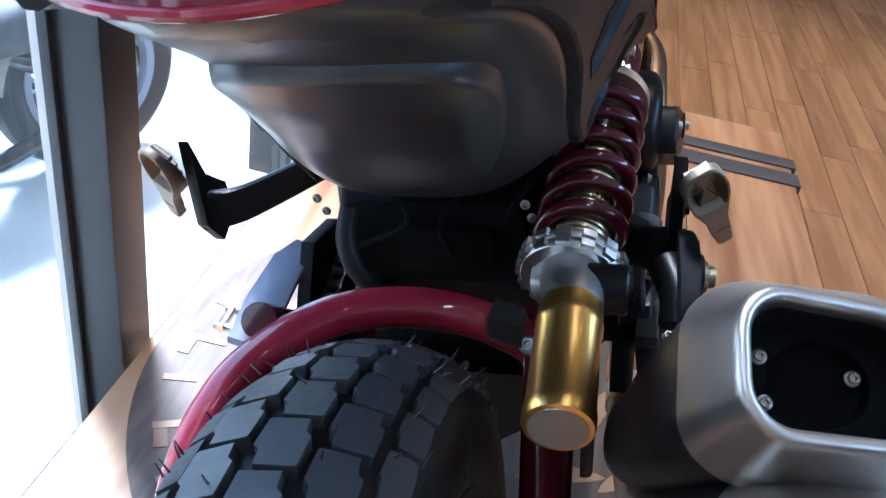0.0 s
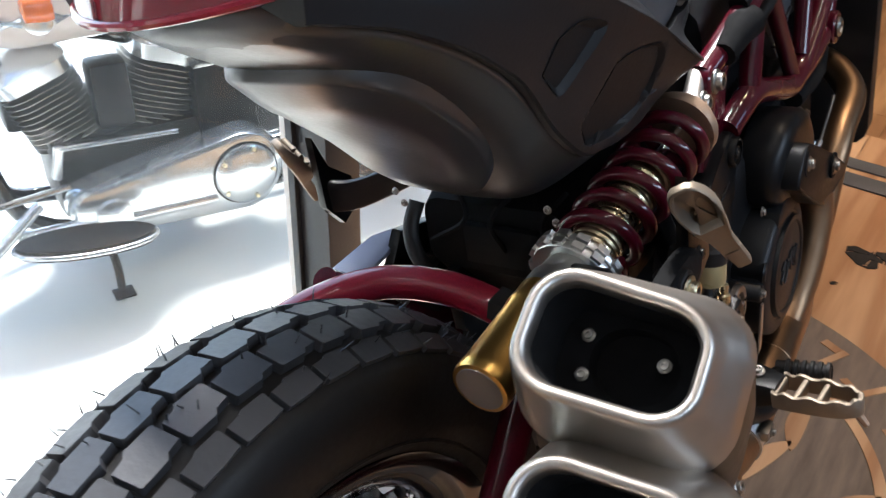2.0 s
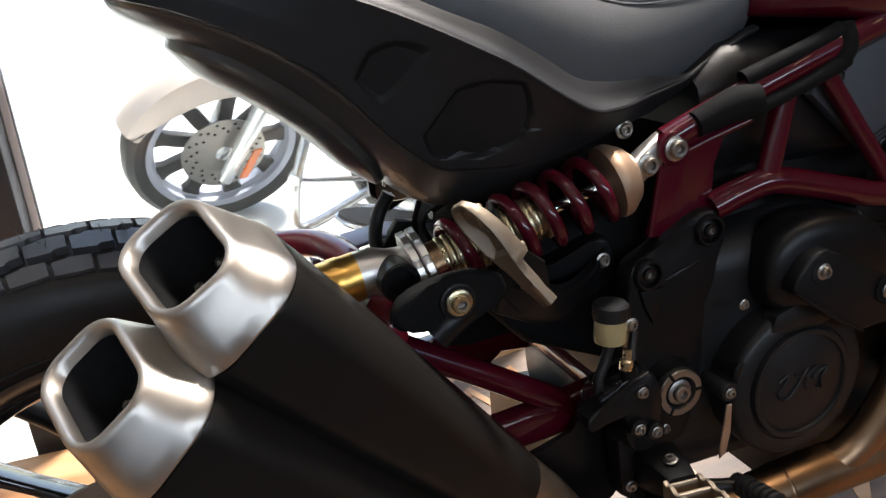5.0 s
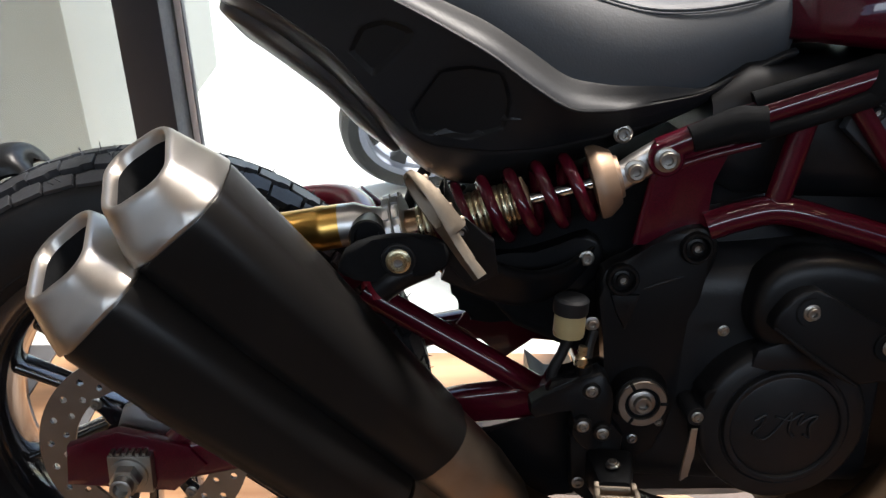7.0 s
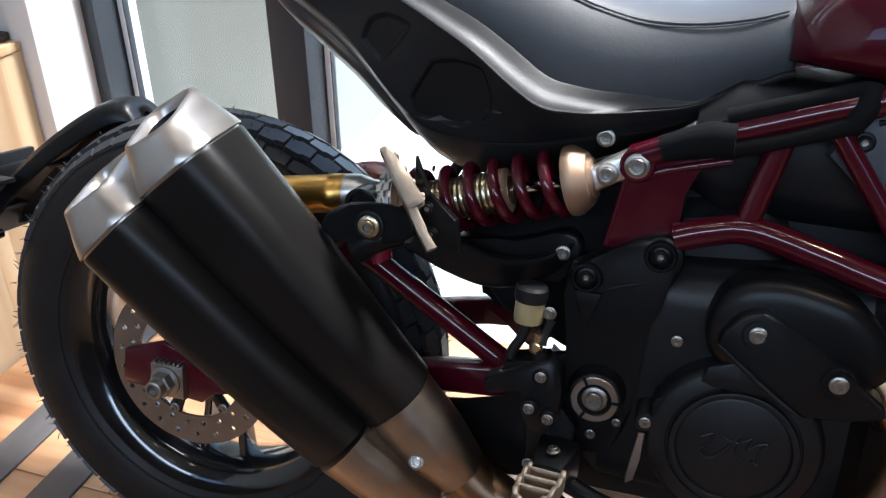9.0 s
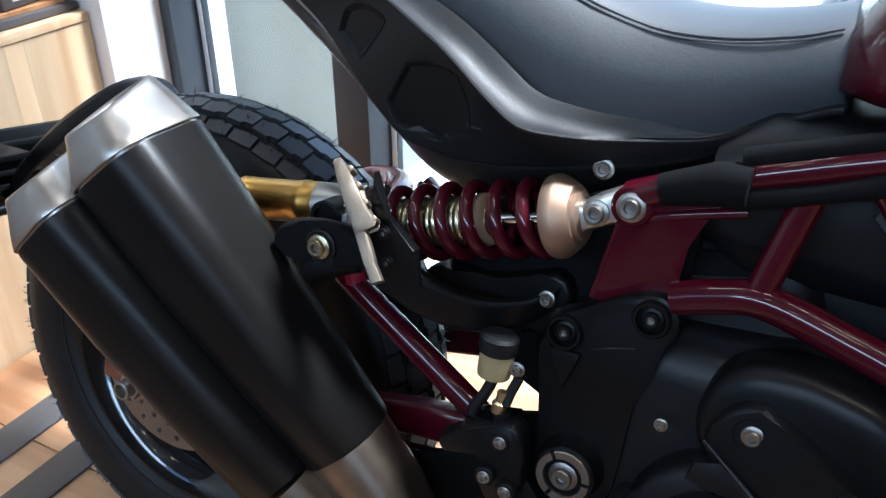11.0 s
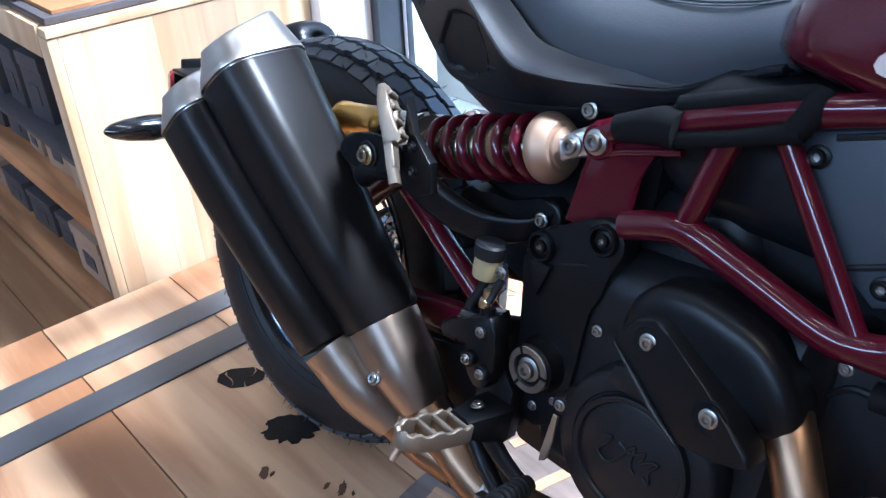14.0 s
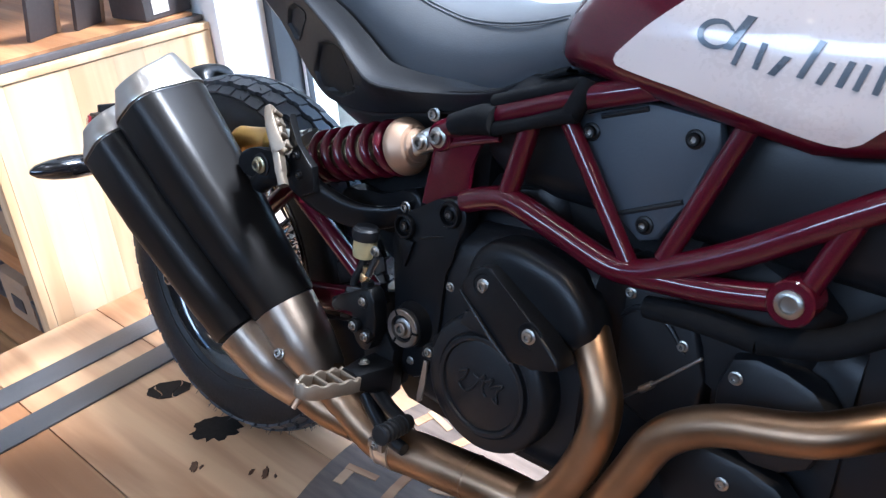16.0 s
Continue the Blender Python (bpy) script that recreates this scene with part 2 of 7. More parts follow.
PRINT = material("dark_print", (0.125, 0.088, 0.066), 0.55, 0, 0.35, 9, 130, 0.1, stretch=(6, 0.8, 1))
INKBLOT = material("black_stain", (0.014, 0.011, 0.01), 0.75, 0, 0.4, 14, 120, 0.1, spec=0.2)
KNOT = material("knot_brown", (0.07, 0.03, 0.014), 0.5, 0, 0.4, 25, 160, 0.1)
LEATHER = material("brown_leather", (0.13, 0.05, 0.025), 0.45, 0, 0.25, 10, 200, 0.25)
BLACKBOARD = material("charcoal_board", (0.06, 0.052, 0.052), 0.6, 0, 0.12, 6, 100, 0.1)
CARDBOARD = material("cardboard", (0.34, 0.22, 0.135), 0.8, 0, 0.12, 8, 120, 0.1)
OAK = wood("platform_oak", (0.53, 0.32, 0.175), (0.27, 0.125, 0.055), 0.7, 0.4, 1, 0.1)
PARQUET = wood("floor_oak", (0.34, 0.19, 0.088), (0.22, 0.11, 0.047), 1.2, 0.42, 1, 0.14)
PINE = wood("pine_staves", (0.64, 0.47, 0.285), (0.47, 0.29, 0.15), 0.6, 0.5, 2, 0.13)
# the orange light on the shelves is put into this wood's colour
SHELFWOOD = wood("orange_lit_shelf_wood", (0.46, 0.22, 0.09), (0.26, 0.11, 0.04), 1.0, 0.5, 1, 0.15)


# ---- mesh helpers ----
V = Vector


def mesh_of(name, bm, mat, angle=38):
    bmesh.ops.recalc_face_normals(bm, faces=bm.faces)
    for f in bm.faces:
        f.smooth = True
    lim = radians(angle)
    for e in bm.edges:
        e.smooth = not (len(e.link_faces) == 2 and e.calc_face_angle(0) > lim)
    me = bpy.data.meshes.new(name)
    bm.to_mesh(me)
    bm.free()
    me.materials.append(mat)
    return me


def part(name, bm, mat, parent=None, label="", angle=38, sub=0):
    ob = new(name, mesh_of(name, bm, mat, angle))
    ob.parent = parent
    if sub:
        mod = ob.modifiers.new("subdivision", "SUBSURF")
        mod.levels = mod.render_levels = sub
    if label:
        tagged(ob, label)
    return ob


def thing(name, label, category, matrix=None, group="", kind=""):
    ob = new(name)
    ob.empty_display_size = 0.05
    if matrix is not None:
        ob.matrix_world = matrix
    return tagged(ob, label, category, group, kind)


def again(ob, name, matrix, parent):
    """Another object on the same mesh."""
    o = new(name, ob.data)
    o.parent = parent
    o.matrix_local = matrix
    return o


def spline(pts, k=6):
    pts = [V(p) for p in pts]
    if len(pts) < 3:
        return pts
    out = []
    ext = [2 * pts[0] - pts[1], *pts, 2 * pts[-1] - pts[-2]]
    for i in range(1, len(ext) - 2):
        a, b, c, d = ext[i - 1:i + 3]
        for j in range(k):
            t = j / k
            out.append(0.5 * (2 * b + (c - a) * t + (2 * a - 5 * b + 4 * c - d) * t * t + (3 * b - a - 3 * c + d) * t ** 3))
    return out + [pts[-1]]


def loft(bm, rings, cap0=True, cap1=True, closed=True):
    rows = [[bm.verts.new(p) for p in ring] for ring in rings]
    n = len(rows[0])
    for a, b in zip(rows, rows[1:]):
        for i in range(n if closed else n - 1):
            bm.faces.new((a[i], a[(i + 1) % n], b[(i + 1) % n], b[i]))
    if cap0:
        bm.faces.new(rows[0][::-1])
    if cap1:
        bm.faces.new(rows[-1])
    return rows


def tube(bm, pts, r, n=12, k=6, caps=True):
    path = spline(pts, k)
    rad = [r] * len(path) if not isinstance(r, (list, tuple)) else [
        float(np.interp(i / (len(path) - 1), np.linspace(0, 1, len(r)), r)) for i in range(len(path))]
    d0 = (path[1] - path[0]).normalized()
    u = d0.orthogonal().normalized()
    rings = []
    for i, p in enumerate(path):
        d = (path[min(i + 1, len(path) - 1)] - path[max(i - 1, 0)]).normalized()
        u = (u - d * u.dot(d)).normalized()
        w = d.cross(u)
        rings.append([p + rad[i] * (math.cos(a) * u + math.sin(a) * w) for a in np.linspace(0, 2 * math.pi, n, endpoint=False)])
    loft(bm, rings, caps, caps)
    return bm


def revolve(bm, prof, origin, axis, n=32, caps=True):
    """prof: (radius, distance along the axis)."""
    axis, origin = V(axis).normalized(), V(origin)
    u = axis.orthogonal().normalized()
    w = axis.cross(u)
    rings = [[origin + axis * a + max(r, 1e-4) * (math.cos(t) * u + math.sin(t) * w) for t in np.linspace(0, 2 * math.pi, n, endpoint=False)]
             for r, a in prof]
    loft(bm, rings, caps, caps)
    return bm


def rrect(w, h, r, n=5):
    """A rounded rectangle round the origin."""
    out = []
    for cx, cy, a0 in ((w / 2 - r, h / 2 - r, 0), (r - w / 2, h / 2 - r, 90), (r - w / 2, r - h / 2, 180), (w / 2 - r, r - h / 2, 270)):
        for i in range(n + 1):
            a = radians(a0 + 90 * i / n)
            out.append((cx + r * math.cos(a), cy + r * math.sin(a)))
    return out


def box(bm, lo, hi, bevel=0.004, seg=2):
    lo, hi = V(lo), V(hi)
    m = Matrix.Translation((lo + hi) / 2) @ Matrix.Diagonal((*(hi - lo), 1))
    got = bmesh.ops.create_cube(bm, size=1, matrix=m)
    if bevel:
        es = {e for v in got["verts"] for e in v.link_edges}
        bmesh.ops.bevel(bm, geom=list(es), offset=bevel, segments=seg, affect="EDGES", profile=0.6)
    return bm


def plate(bm, outline, x0, x1, bevel=0.004, seg=2, k=1):
    """An outline in y and z, thick from x0 to x1."""
    pts = outline
    if k > 1:
        loop = [V((0, *p)) for p in outline]
        pts = []
        m = len(loop)
        for i in range(m):
            a, b, c, d = (loop[(i + j - 1) % m] for j in range(4))
            for j in range(k):
                t = j / k
                q = 0.5 * (2 * b + (c - a) * t + (2 * a - 5 * b + 4 * c - d) * t * t + (3 * b - a - 3 * c + d) * t ** 3)
                pts.append((q.y, q.z))
    lo = [bm.verts.new((x0, *p)) for p in pts]
    hi = [bm.verts.new((x1, *p)) for p in pts]
    n = len(pts)
    bm.faces.new(lo[::-1])
    top = bm.faces.new(hi)
    for i in range(n):
        bm.faces.new((lo[i], lo[(i + 1) % n], hi[(i + 1) % n], hi[i]))
    if bevel:
        bmesh.ops.bevel(bm, geom=list(top.edges), offset=bevel, segments=seg, affect="EDGES", profile=0.5)
    return bm


def frame_on(origin, axis, up=(0, 0, 1)):
    """A matrix whose z is the axis."""
    z = V(axis).normalized()
    x = V(up).cross(z)
    if x.length < 1e-4:
        x = z.orthogonal()
    x.normalize()
    y = z.cross(x)
    return Matrix.Translation(origin) @ Matrix((x, y, z)).transposed().to_4x4()


def bm_new():
    return bmesh.new()


# ---- the room ----
FLOOR, TOP, OUT = -0.2, -0.008, -0.37      # shop floor, platform top, paving outside
GLASSX = -0.8


def structure(name, bm, mat, label, category, angle=38):
    return tagged(part(name, bm, mat, None, "", angle), label, category, kind="structure")


floor = structure("floor", box(bm_new(), (-0.74, -3.6, FLOOR - 0.12), (5.2, 5.4, FLOOR - 0.012), 0), PARQUET,
                  "warm brown oak strip floor of the showroom", "floor")
structure("ceiling", box(bm_new(), (-1.0, -3.7, 4.3), (5.3, 5.5, 4.4), 0), CEILING, "plain dark grey showroom ceiling", "ceiling")
structure("wall_east", box(bm_new(), (5.2, -3.7, FLOOR - 0.1), (5.35, 5.5, 2.7), 0), DARKWALL, "dark brown plastered showroom wall", "wall")
structure("wall_above_high_window", box(bm_new(), (5.2, -3.7, 4.0), (5.35, 5.5, 4.3), 0), DARKWALL, "dark brown plaster over the high window", "wall")
high = tagged(new("window_2"), "high strip window along the showroom wall", "window", kind="structure")
for k in range(7):
    bm = bm_new()
    box(bm, (5.21, -3.7 + 1.52 * k, 2.7), (5.3, -3.62 + 1.52 * k, 4.0), 0.004)
    part("window_post", bm, FRAMEGREY, high)
for k in range(6):
    bm = bm_new()
    box(bm, (5.25, -3.625 + 1.52 * k, 2.7), (5.258, -2.175 + 1.52 * k, 4.0), 0)
    part("pane", bm, GLASS, high).visible_shadow = False
structure("wall_north", box(bm_new(), (-0.95, 5.4, FLOOR - 0.1), (5.2, 5.55, 4.3), 0), DARKWALL, "dark brown plastered wall at the end of the showroom", "wall")
structure("wall_south", box(bm_new(), (-0.95, -3.75, FLOOR - 0.1), (5.2, -3.6, 4.3), 0), WHITEWALL, "white plastered showroom end wall", "wall")
structure("wall_west", box(bm_new(), (-0.95, -3.6, FLOOR - 0.1), (-0.72, -0.705, 4.3), 0), WHITEWALL, "white plastered wall beside the shop window", "wall")
structure("wall_above_window", box(bm_new(), (-0.95, -0.7, 4.05), (-0.72, 5.4, 4.3), 0), WHITEWALL, "white plastered wall over the shop window", "wall")
# unseen wall, added to keep sun off the far floor and engine
structure("wall_west_sunblock", box(bm_new(), (-0.95, 1.842, FLOOR - 0.1), (-0.72, 5.398, 4.048), 0), DARKWALL, "unseen dark brown wall added to block sun past the shop window", "wall")
structure("column", box(bm_new(), (-0.70, -0.78, FLOOR), (-0.54, -0.645, 4.3), 0.006), WHITEWALL, "white painted column beside the shop window", "column")

# the shop window: posts with glazing beads, rails and panes
window = tagged(new("window_1"), "full-height shop window in dark grey metal frames", "window", kind="structure")
POSTS = [(-0.70, -0.615), (-0.205, -0.125), (0.70, 0.79), (1.75, 1.84)]
for y0, y1 in POSTS:
    bm = bm_new()
    box(bm, (-0.79, y0, OUT + 0.02), (-0.69, y1, 4.05), 0.004)
    part("window_post", bm, FRAMEGREY, window)
    bm = bm_new()
    box(bm, (-0.772, y0 - 0.012, OUT + 0.05), (-0.756, y0 - 0.001, 4.0), 0.002)
    part("glazing_strip", bm, FRAMEGREY, window)
    bm = bm_new()
    box(bm, (-0.785, y0 + 0.001 if y0 > 0.5 else y1 + 0.014, OUT + 0.05), (-0.766, (y0 + 0.001 if y0 > 0.5 else y1 + 0.014) - 0.012, 4.0), 0.002)
    part("glazing_bead", bm, BEAD, window, "white sealant bead along the glass")
    bm = bm_new()
    box(bm, (-0.788, y1 + 0.001, OUT + 0.05), (-0.768, y1 + 0.016, 4.0), 0.002)
    part("glazing_strip", bm, FRAMEGREY, window)
for (_, a), (b, _) in zip(POSTS, POSTS[1:]):
    bm = bm_new()
    box(bm, (GLASSX - 0.006, a - 0.005, OUT + 0.03), (GLASSX + 0.006, b + 0.005, 4.03), 0)
    pane = part("pane", bm, GLASS, window)
    pane.visible_shadow = False
bm = bm_new()
box(bm, (-0.87, -0.7, OUT - 0.02), (-0.72, 1.84, OUT + 0.03), 0.004)
part("bottom_rail", bm, FRAMEGREY, window)
bm = bm_new()
box(bm, (-0.87, -0.7, 4.0), (-0.7, 1.84, 4.055), 0.004)
part("head_rail", bm, FRAMEGREY, window)

# the platform of four long oak boards
platform = tagged(new("platform"), "low display platform of wide pale oak boards", "platform", kind="structure")
bm = bm_new()
box(bm, (-0.67, -0.665, FLOOR - 0.02), (0.57, 2.32, TOP - 0.034), 0.003)
part("platform_base", bm, OAK, platform)
BOARDX = [-0.675, -0.34, -0.036, 0.268, 0.575]
for x0, x1 in zip(BOARDX, BOARDX[1:]):
    bm = bm_new()
    box(bm, (-(x1 - x0) / 2 + 0.0012, -1.4985, -0.017), ((x1 - x0) / 2 - 0.0012, 1.4985, 0.017), 0.0018)
    o = part("board", bm, OAK, platform)
    o.matrix_local = pose((x0 + x1) / 2, 0.83, TOP - 0.017)


def floor_strip(y0, y1):
    bm = bm_new()
    box(bm, (-0.682, y0, TOP + 0.0005), (0.588, y1, TOP + 0.006), 0.0015)
    box(bm, (0.579, y0, TOP - 0.06), (0.588, y1, TOP + 0.004), 0.002)
    ob = part("floor_strip", bm, STRIP)
    return tagged(ob, "dark grey flat strip laid across the oak platform", "strip", group="strips across the platform")


for y0, y1 in ((-0.515, -0.443), (-0.373, -0.300), (1.965, 2.04), (2.075, 2.135)):
    floor_strip(y0, y1)

# the round emblem printed on the boards
EC, ER = V((-0.105, 0.80, TOP)), 0.555
emblem = tagged(new("floor_emblem"), "round dark emblem printed on the oak platform boards", "emblem")


def disc_piece(name, r0, r1, z0, mat, a0=0.0, a1=360.0, n=96, h=0.0016):
    bm = bm_new()
    full = a1 - a0 >= 359.9
    m = n if full else n + 1
    ang = [radians(a0 + (a1 - a0) * i / n) for i in range(m)]
    prof = [(r0, z0), (r0, z0 + h), (r1, z0 + h), (r1, z0)]
    rows = [[bm.verts.new((EC.x + max(r, 1e-3) * math.cos(a), EC.y + max(r, 1e-3) * math.sin(a), EC.z + z)) for r, z in prof] for a in ang]
    for i in range(m if full else m - 1):
        a, b = rows[i], rows[(i + 1) % m]
        for j in range(4):
            bm.faces.new((a[j], b[j], b[(j + 1) % 4], a[(j + 1) % 4]))
    if not full:
        bm.faces.new(rows[0])
        bm.faces.new(rows[-1][::-1])
    return part(name, bm, mat, emblem)


disc_piece("dark_disc", 0.0, ER, 0.0006, PRINT)
disc_piece("ring_line", 0.392, 0.412, 0.0024, OAK)


def flat_shape(name, pts, z0, mat, parent, h=0.0016):
    bm = bm_new()
    lo = [bm.verts.new((*p, z0)) for p in pts]
    hi = [bm.verts.new((*p, z0 + h)) for p in pts]
    bm.faces.new(lo[::-1])
    bm.faces.new(hi)
    for i in range(len(pts)):
        j = (i + 1) % len(pts)
        bm.faces.new((lo[i], lo[j], hi[j], hi[i]))
    return part(name, bm, mat, parent)


def leaf(cx, cy, length, width, turn, bend=0.25, n=14):
    out = []
    for s in (1, -1):
        for i in range(n) if s > 0 else range(n, 0, -1):
            t = i / n
            u = (t - 0.5) * length
            v = s * width / 2 * math.sin(math.pi * t) ** 0.7 + bend * width * math.sin(math.pi * t)
            out.append((cx + u * math.cos(turn) - v * math.sin(turn), cy + u * math.sin(turn) + v * math.cos(turn)))
    return out


# lettering of the band as plain bars
for i in range(30):
    a = radians(12 * i + 3)
    if i % 7 == 6:
        continue
    r = 0.482
    c = (EC.x + r * math.cos(a), EC.y + r * math.sin(a))
    d, q = (math.cos(a), math.sin(a)), (-math.sin(a), math.cos(a))
    for u0, u1, v0, v1 in ((-0.036, 0.036, -0.026, -0.012), (0.014 if i % 2 else -0.036, 0.034 if i % 2 else -0.02, -0.011, 0.026)):
        pts = [(c[0] + d[0] * u + q[0] * v, c[1] + d[1] * u + q[1] * v) for u, v in ((u0, v0), (u1, v0), (u1, v1), (u0, v1))]
        flat_shape("band_bar", pts, TOP + 0.0024, OAK, emblem)
for i in range(22):
    a = 2.39996 * i
    r = 0.06 + 0.3 * (i / 22) ** 0.6
    flat_shape("feather", leaf(EC.x + r * math.cos(a), EC.y + r * math.sin(a), 0.15, 0.034, a + 0.9), TOP + 0.0024, OAK, emblem)


def stain(name, label, mat, shapes, height=0.0012):
    ob = tagged(new(name), label, "stain")
    for i, s in enumerate(shapes):
        flat_shape("blot", s, TOP + 0.0006 + 0.00002 * i, mat, ob, height)
    return ob


def rough_blob(cx, cy, rx, ry, turn, seed, n=22, rag=0.25):
    rng = random.Random(seed)
    out = []
    for i in range(n):
        a = 2 * math.pi * i / n
        k = 1 + rag * (rng.random() - 0.5)
        u, v = rx * k * math.cos(a), ry * k * math.sin(a)
        out.append((cx + u * math.cos(turn) - v * math.sin(turn), cy + u * math.sin(turn) + v * math.cos(turn)))
    return out


def print_mark(cx, cy, size, turn, seed):
    """A dark oval print cut into four ragged pads by pale slanting gaps."""
    c, s = math.cos(turn), math.sin(turn)
    rng = random.Random(seed)
    cuts = [-0.78, -0.38, 0.3, 0.78] if seed % 20 == 0 else [-0.78, -0.45, -0.12, 0.22, 0.5, 0.78]
    out = []
    for k, (u0, u1) in enumerate(zip(cuts, cuts[1:])):
        lean0, lean1 = (0.0, -0.16, 0.14, -0.1, 0.12, 0.0)[k], (0.0, -0.16, 0.14, -0.1, 0.12, 0.0)[k + 1]
        if k + 2 == len(cuts):
            lean1 = 0.0
        side0, side1 = [], []
        for v in np.linspace(-1, 1, 9):
            for u, lean, side, gap in ((u0, lean0, side0, 0.035), (u1, lean1, side1, -0.035)):
                uu = u + lean * math.sin(2.6 * v) + gap * (0.8 if seed % 20 == 0 else 0.6)
                vv = v * 0.52 * math.sqrt(max(0.05, 1 - (uu / 0.8) ** 2)) * (1 + (0.08 if seed % 20 == 0 else 0.4) * (rng.random() - 0.5))
                uu += 0.05 * (rng.random() - 0.5)
                side.append((cx + size * (uu * c - vv * s), cy + size * (uu * s + vv * c)))
        out.append(side0 + side1[::-1])
    return out


stain("paw_print", "black printed paw mark cut by pale gaps on the oak boards", INKBLOT, print_mark(0.036, -0.209, 0.062, 2.44, 20))
stain("paw_print", "black ragged paw mark on the oak boards under the tyre", INKBLOT, [rough_blob(0.047, -0.012, 0.052, 0.036, 2.44, 41, 30, 0.42), rough_blob(0.068, -0.055, 0.008, 0.005, 0.3, 42, 12, 0.4), rough_blob(0.090, -0.030, 0.006, 0.004, 0.9, 43, 12, 0.4)])
stain("paw_print", "black printed paw mark of two cut ovals on the oak boards", INKBLOT, print_mark(0.094, 1.632, 0.062, 2.3, 20) + print_mark(0.146, 1.662, 0.056, 0.35, 40))
stain("ink_spot", "small black spot on the oak boards", INKBLOT, [rough_blob(0.066, 1.485, 0.010, 0.006, 0.9, 45, 14, 0.4)])
stain("wood_knot", "dark brown knot in the oak boards", KNOT, [rough_blob(0.143, 0.047, 0.015, 0.007, 0.9, 5, 24, 0.5), rough_blob(0.134, 0.060, 0.006, 0.003, 0.3, 6, 14, 0.5)])
stain("wood_knot", "dark brown streaked knot in the oak boards", KNOT, [rough_blob(0.066, 0.174, 0.017, 0.006, 0.7, 7, 24, 0.6), rough_blob(0.082, 0.150, 0.008, 0.004, 0.4, 8, 14, 0.5), rough_blob(0.060, 0.196, 0.006, 0.003, 0.9, 9, 12, 0.5)])

# ---- the bookcase ----
BX0, BX1, BY = -0.535, 0.082, -0.68
bookcase = thing("bookcase", "pine bookcase with an open side, black-edged top and full shelves", "bookcase")
SHARES = [0.10, 0.16, 0.07, 0.14, 0.19, 0.11, 0.15, 0.08]
edge = BX0
for share in SHARES:
    a, b = edge, edge + (BX1 - 0.022 - BX0) * share
    edge = b
    bm = bm_new()
    box(bm, (-(b - a) / 2 + 0.0001, -0.011, -0.397), ((b - a) / 2 - 0.0001, 0.011, 0.397), 0.0002, 1)
    o = part("stave", bm, PINE, bookcase)
    o.matrix_local = pose((a + b) / 2, BY - 0.012, 0.199)
bm = bm_new()
box(bm, (BX1 - 0.0215, BY - 0.052, FLOOR), (BX1, BY - 0.001, 0.596), 0.002)
part("corner_post", bm, PINE, bookcase)
bm = bm_new()
box(bm, (BX0, BY - 0.036, 0.598), (BX1, BY + 0.002, 0.616), 0.002)
box(bm, (BX1 - 0.022, BY - 1.9, 0.548), (BX1 + 0.001, BY - 0.0525, 0.616), 0.002)
part("top_batten", bm, PINE, bookcase)
bm = bm_new()
box(bm, (BX0, BY - 1.9, 0.617), (BX1 - 0.012, BY - 0.020, 0.633), 0.003)
part("top_edge", bm, BLACKBOARD, bookcase, "black metal edging of the top")
bm = bm_new()
box(bm, (BX0 + 0.02, BY - 1.88, 0.6335), (BX1 - 0.035, BY - 0.035, 0.641), 0)
part("top_board", bm, SHELFWOOD, bookcase)
for z in (FLOOR + 0.06, 0.165):
    bm = bm_new()
    box(bm, (BX0, BY - 1.88, z - 0.048), (BX1 - 0.004, BY - 0.053, z), 0.002)
    part("shelf", bm, SHELFWOOD, bookcase, "orange-lit wooden shelf board")
bm = bm_new()
box(bm, (BX0, BY - 1.88, 0.292), (BX1 - 0.006, BY - 0.053, 0.305), 0.001)
part("shelf", bm, BLACKBOARD, bookcase, "thin black shelf board")
bm = bm_new()
box(bm, (BX0, BY - 1.9, FLOOR), (BX0 + 0.02, BY - 0.038, 0.584), 0)
part("back_panel", bm, BLACKBOARD, bookcase)
bm = bm_new()
box(bm, (BX0 + 0.021, BY - 1.92, FLOOR), (BX1 - 0.004, BY - 1.885, 0.582), 0.002)
part("end_panel", bm, PINE, bookcase)


def carton(x, y, z, w, d, h, mat, label, turn=0.0):
    ob = thing("storage_box", label, "box", pose(x, y, z, 0, 0, turn), group="boxes on the shelves")
    bm = bm_new()
    box(bm, (-w / 2, -d / 2, 0), (w / 2, d / 2, h * 0.78), 0.003)
    part("box_body", bm, mat, ob)
    bm = bm_new()
    box(bm, (-w / 2 - 0.003, -d / 2 - 0.003, h * 0.782), (w / 2 + 0.003, d / 2 + 0.003, h), 0.003)
    part("lid", bm, mat, ob)
    bm = bm_new()
    box(bm, (w / 2 + 0.0005, -d * 0.2, h * 0.25), (w / 2 + 0.0025, d * 0.2, h * 0.55), 0)
    part("label_bar", bm, BLACKBOARD, ob)


rng = random.Random(4)
for z, hmax, share in ((FLOOR + 0.0605, 0.17, 0.7), (0.1655, 0.125, 0.15), (0.3055, 0.22, 0.9)):
    y = BY - 0.16
    while y > BY - 1.75:
        w = rng.uniform(0.12, 0.2)
        h = rng.uniform(0.55, 0.95) * hmax
        dark = rng.random() < share
        carton(BX1 - 0.15 - rng.random() * 0.03, y, z, 0.22, w * 0.92, h, BLACKBOARD if dark else CARDBOARD,
               "charcoal storage box on the bookcase shelf" if dark else "pale brown cardboard box on the bookcase shelf", rng.uniform(-4, 4))
        y -= w + rng.uniform(0.01, 0.05)

# goods on the bookcase top
bag = thing("leather_bag", "brown leather roll bag lying on the bookcase top", "bag", pose(-0.03, -0.98, 0.641))
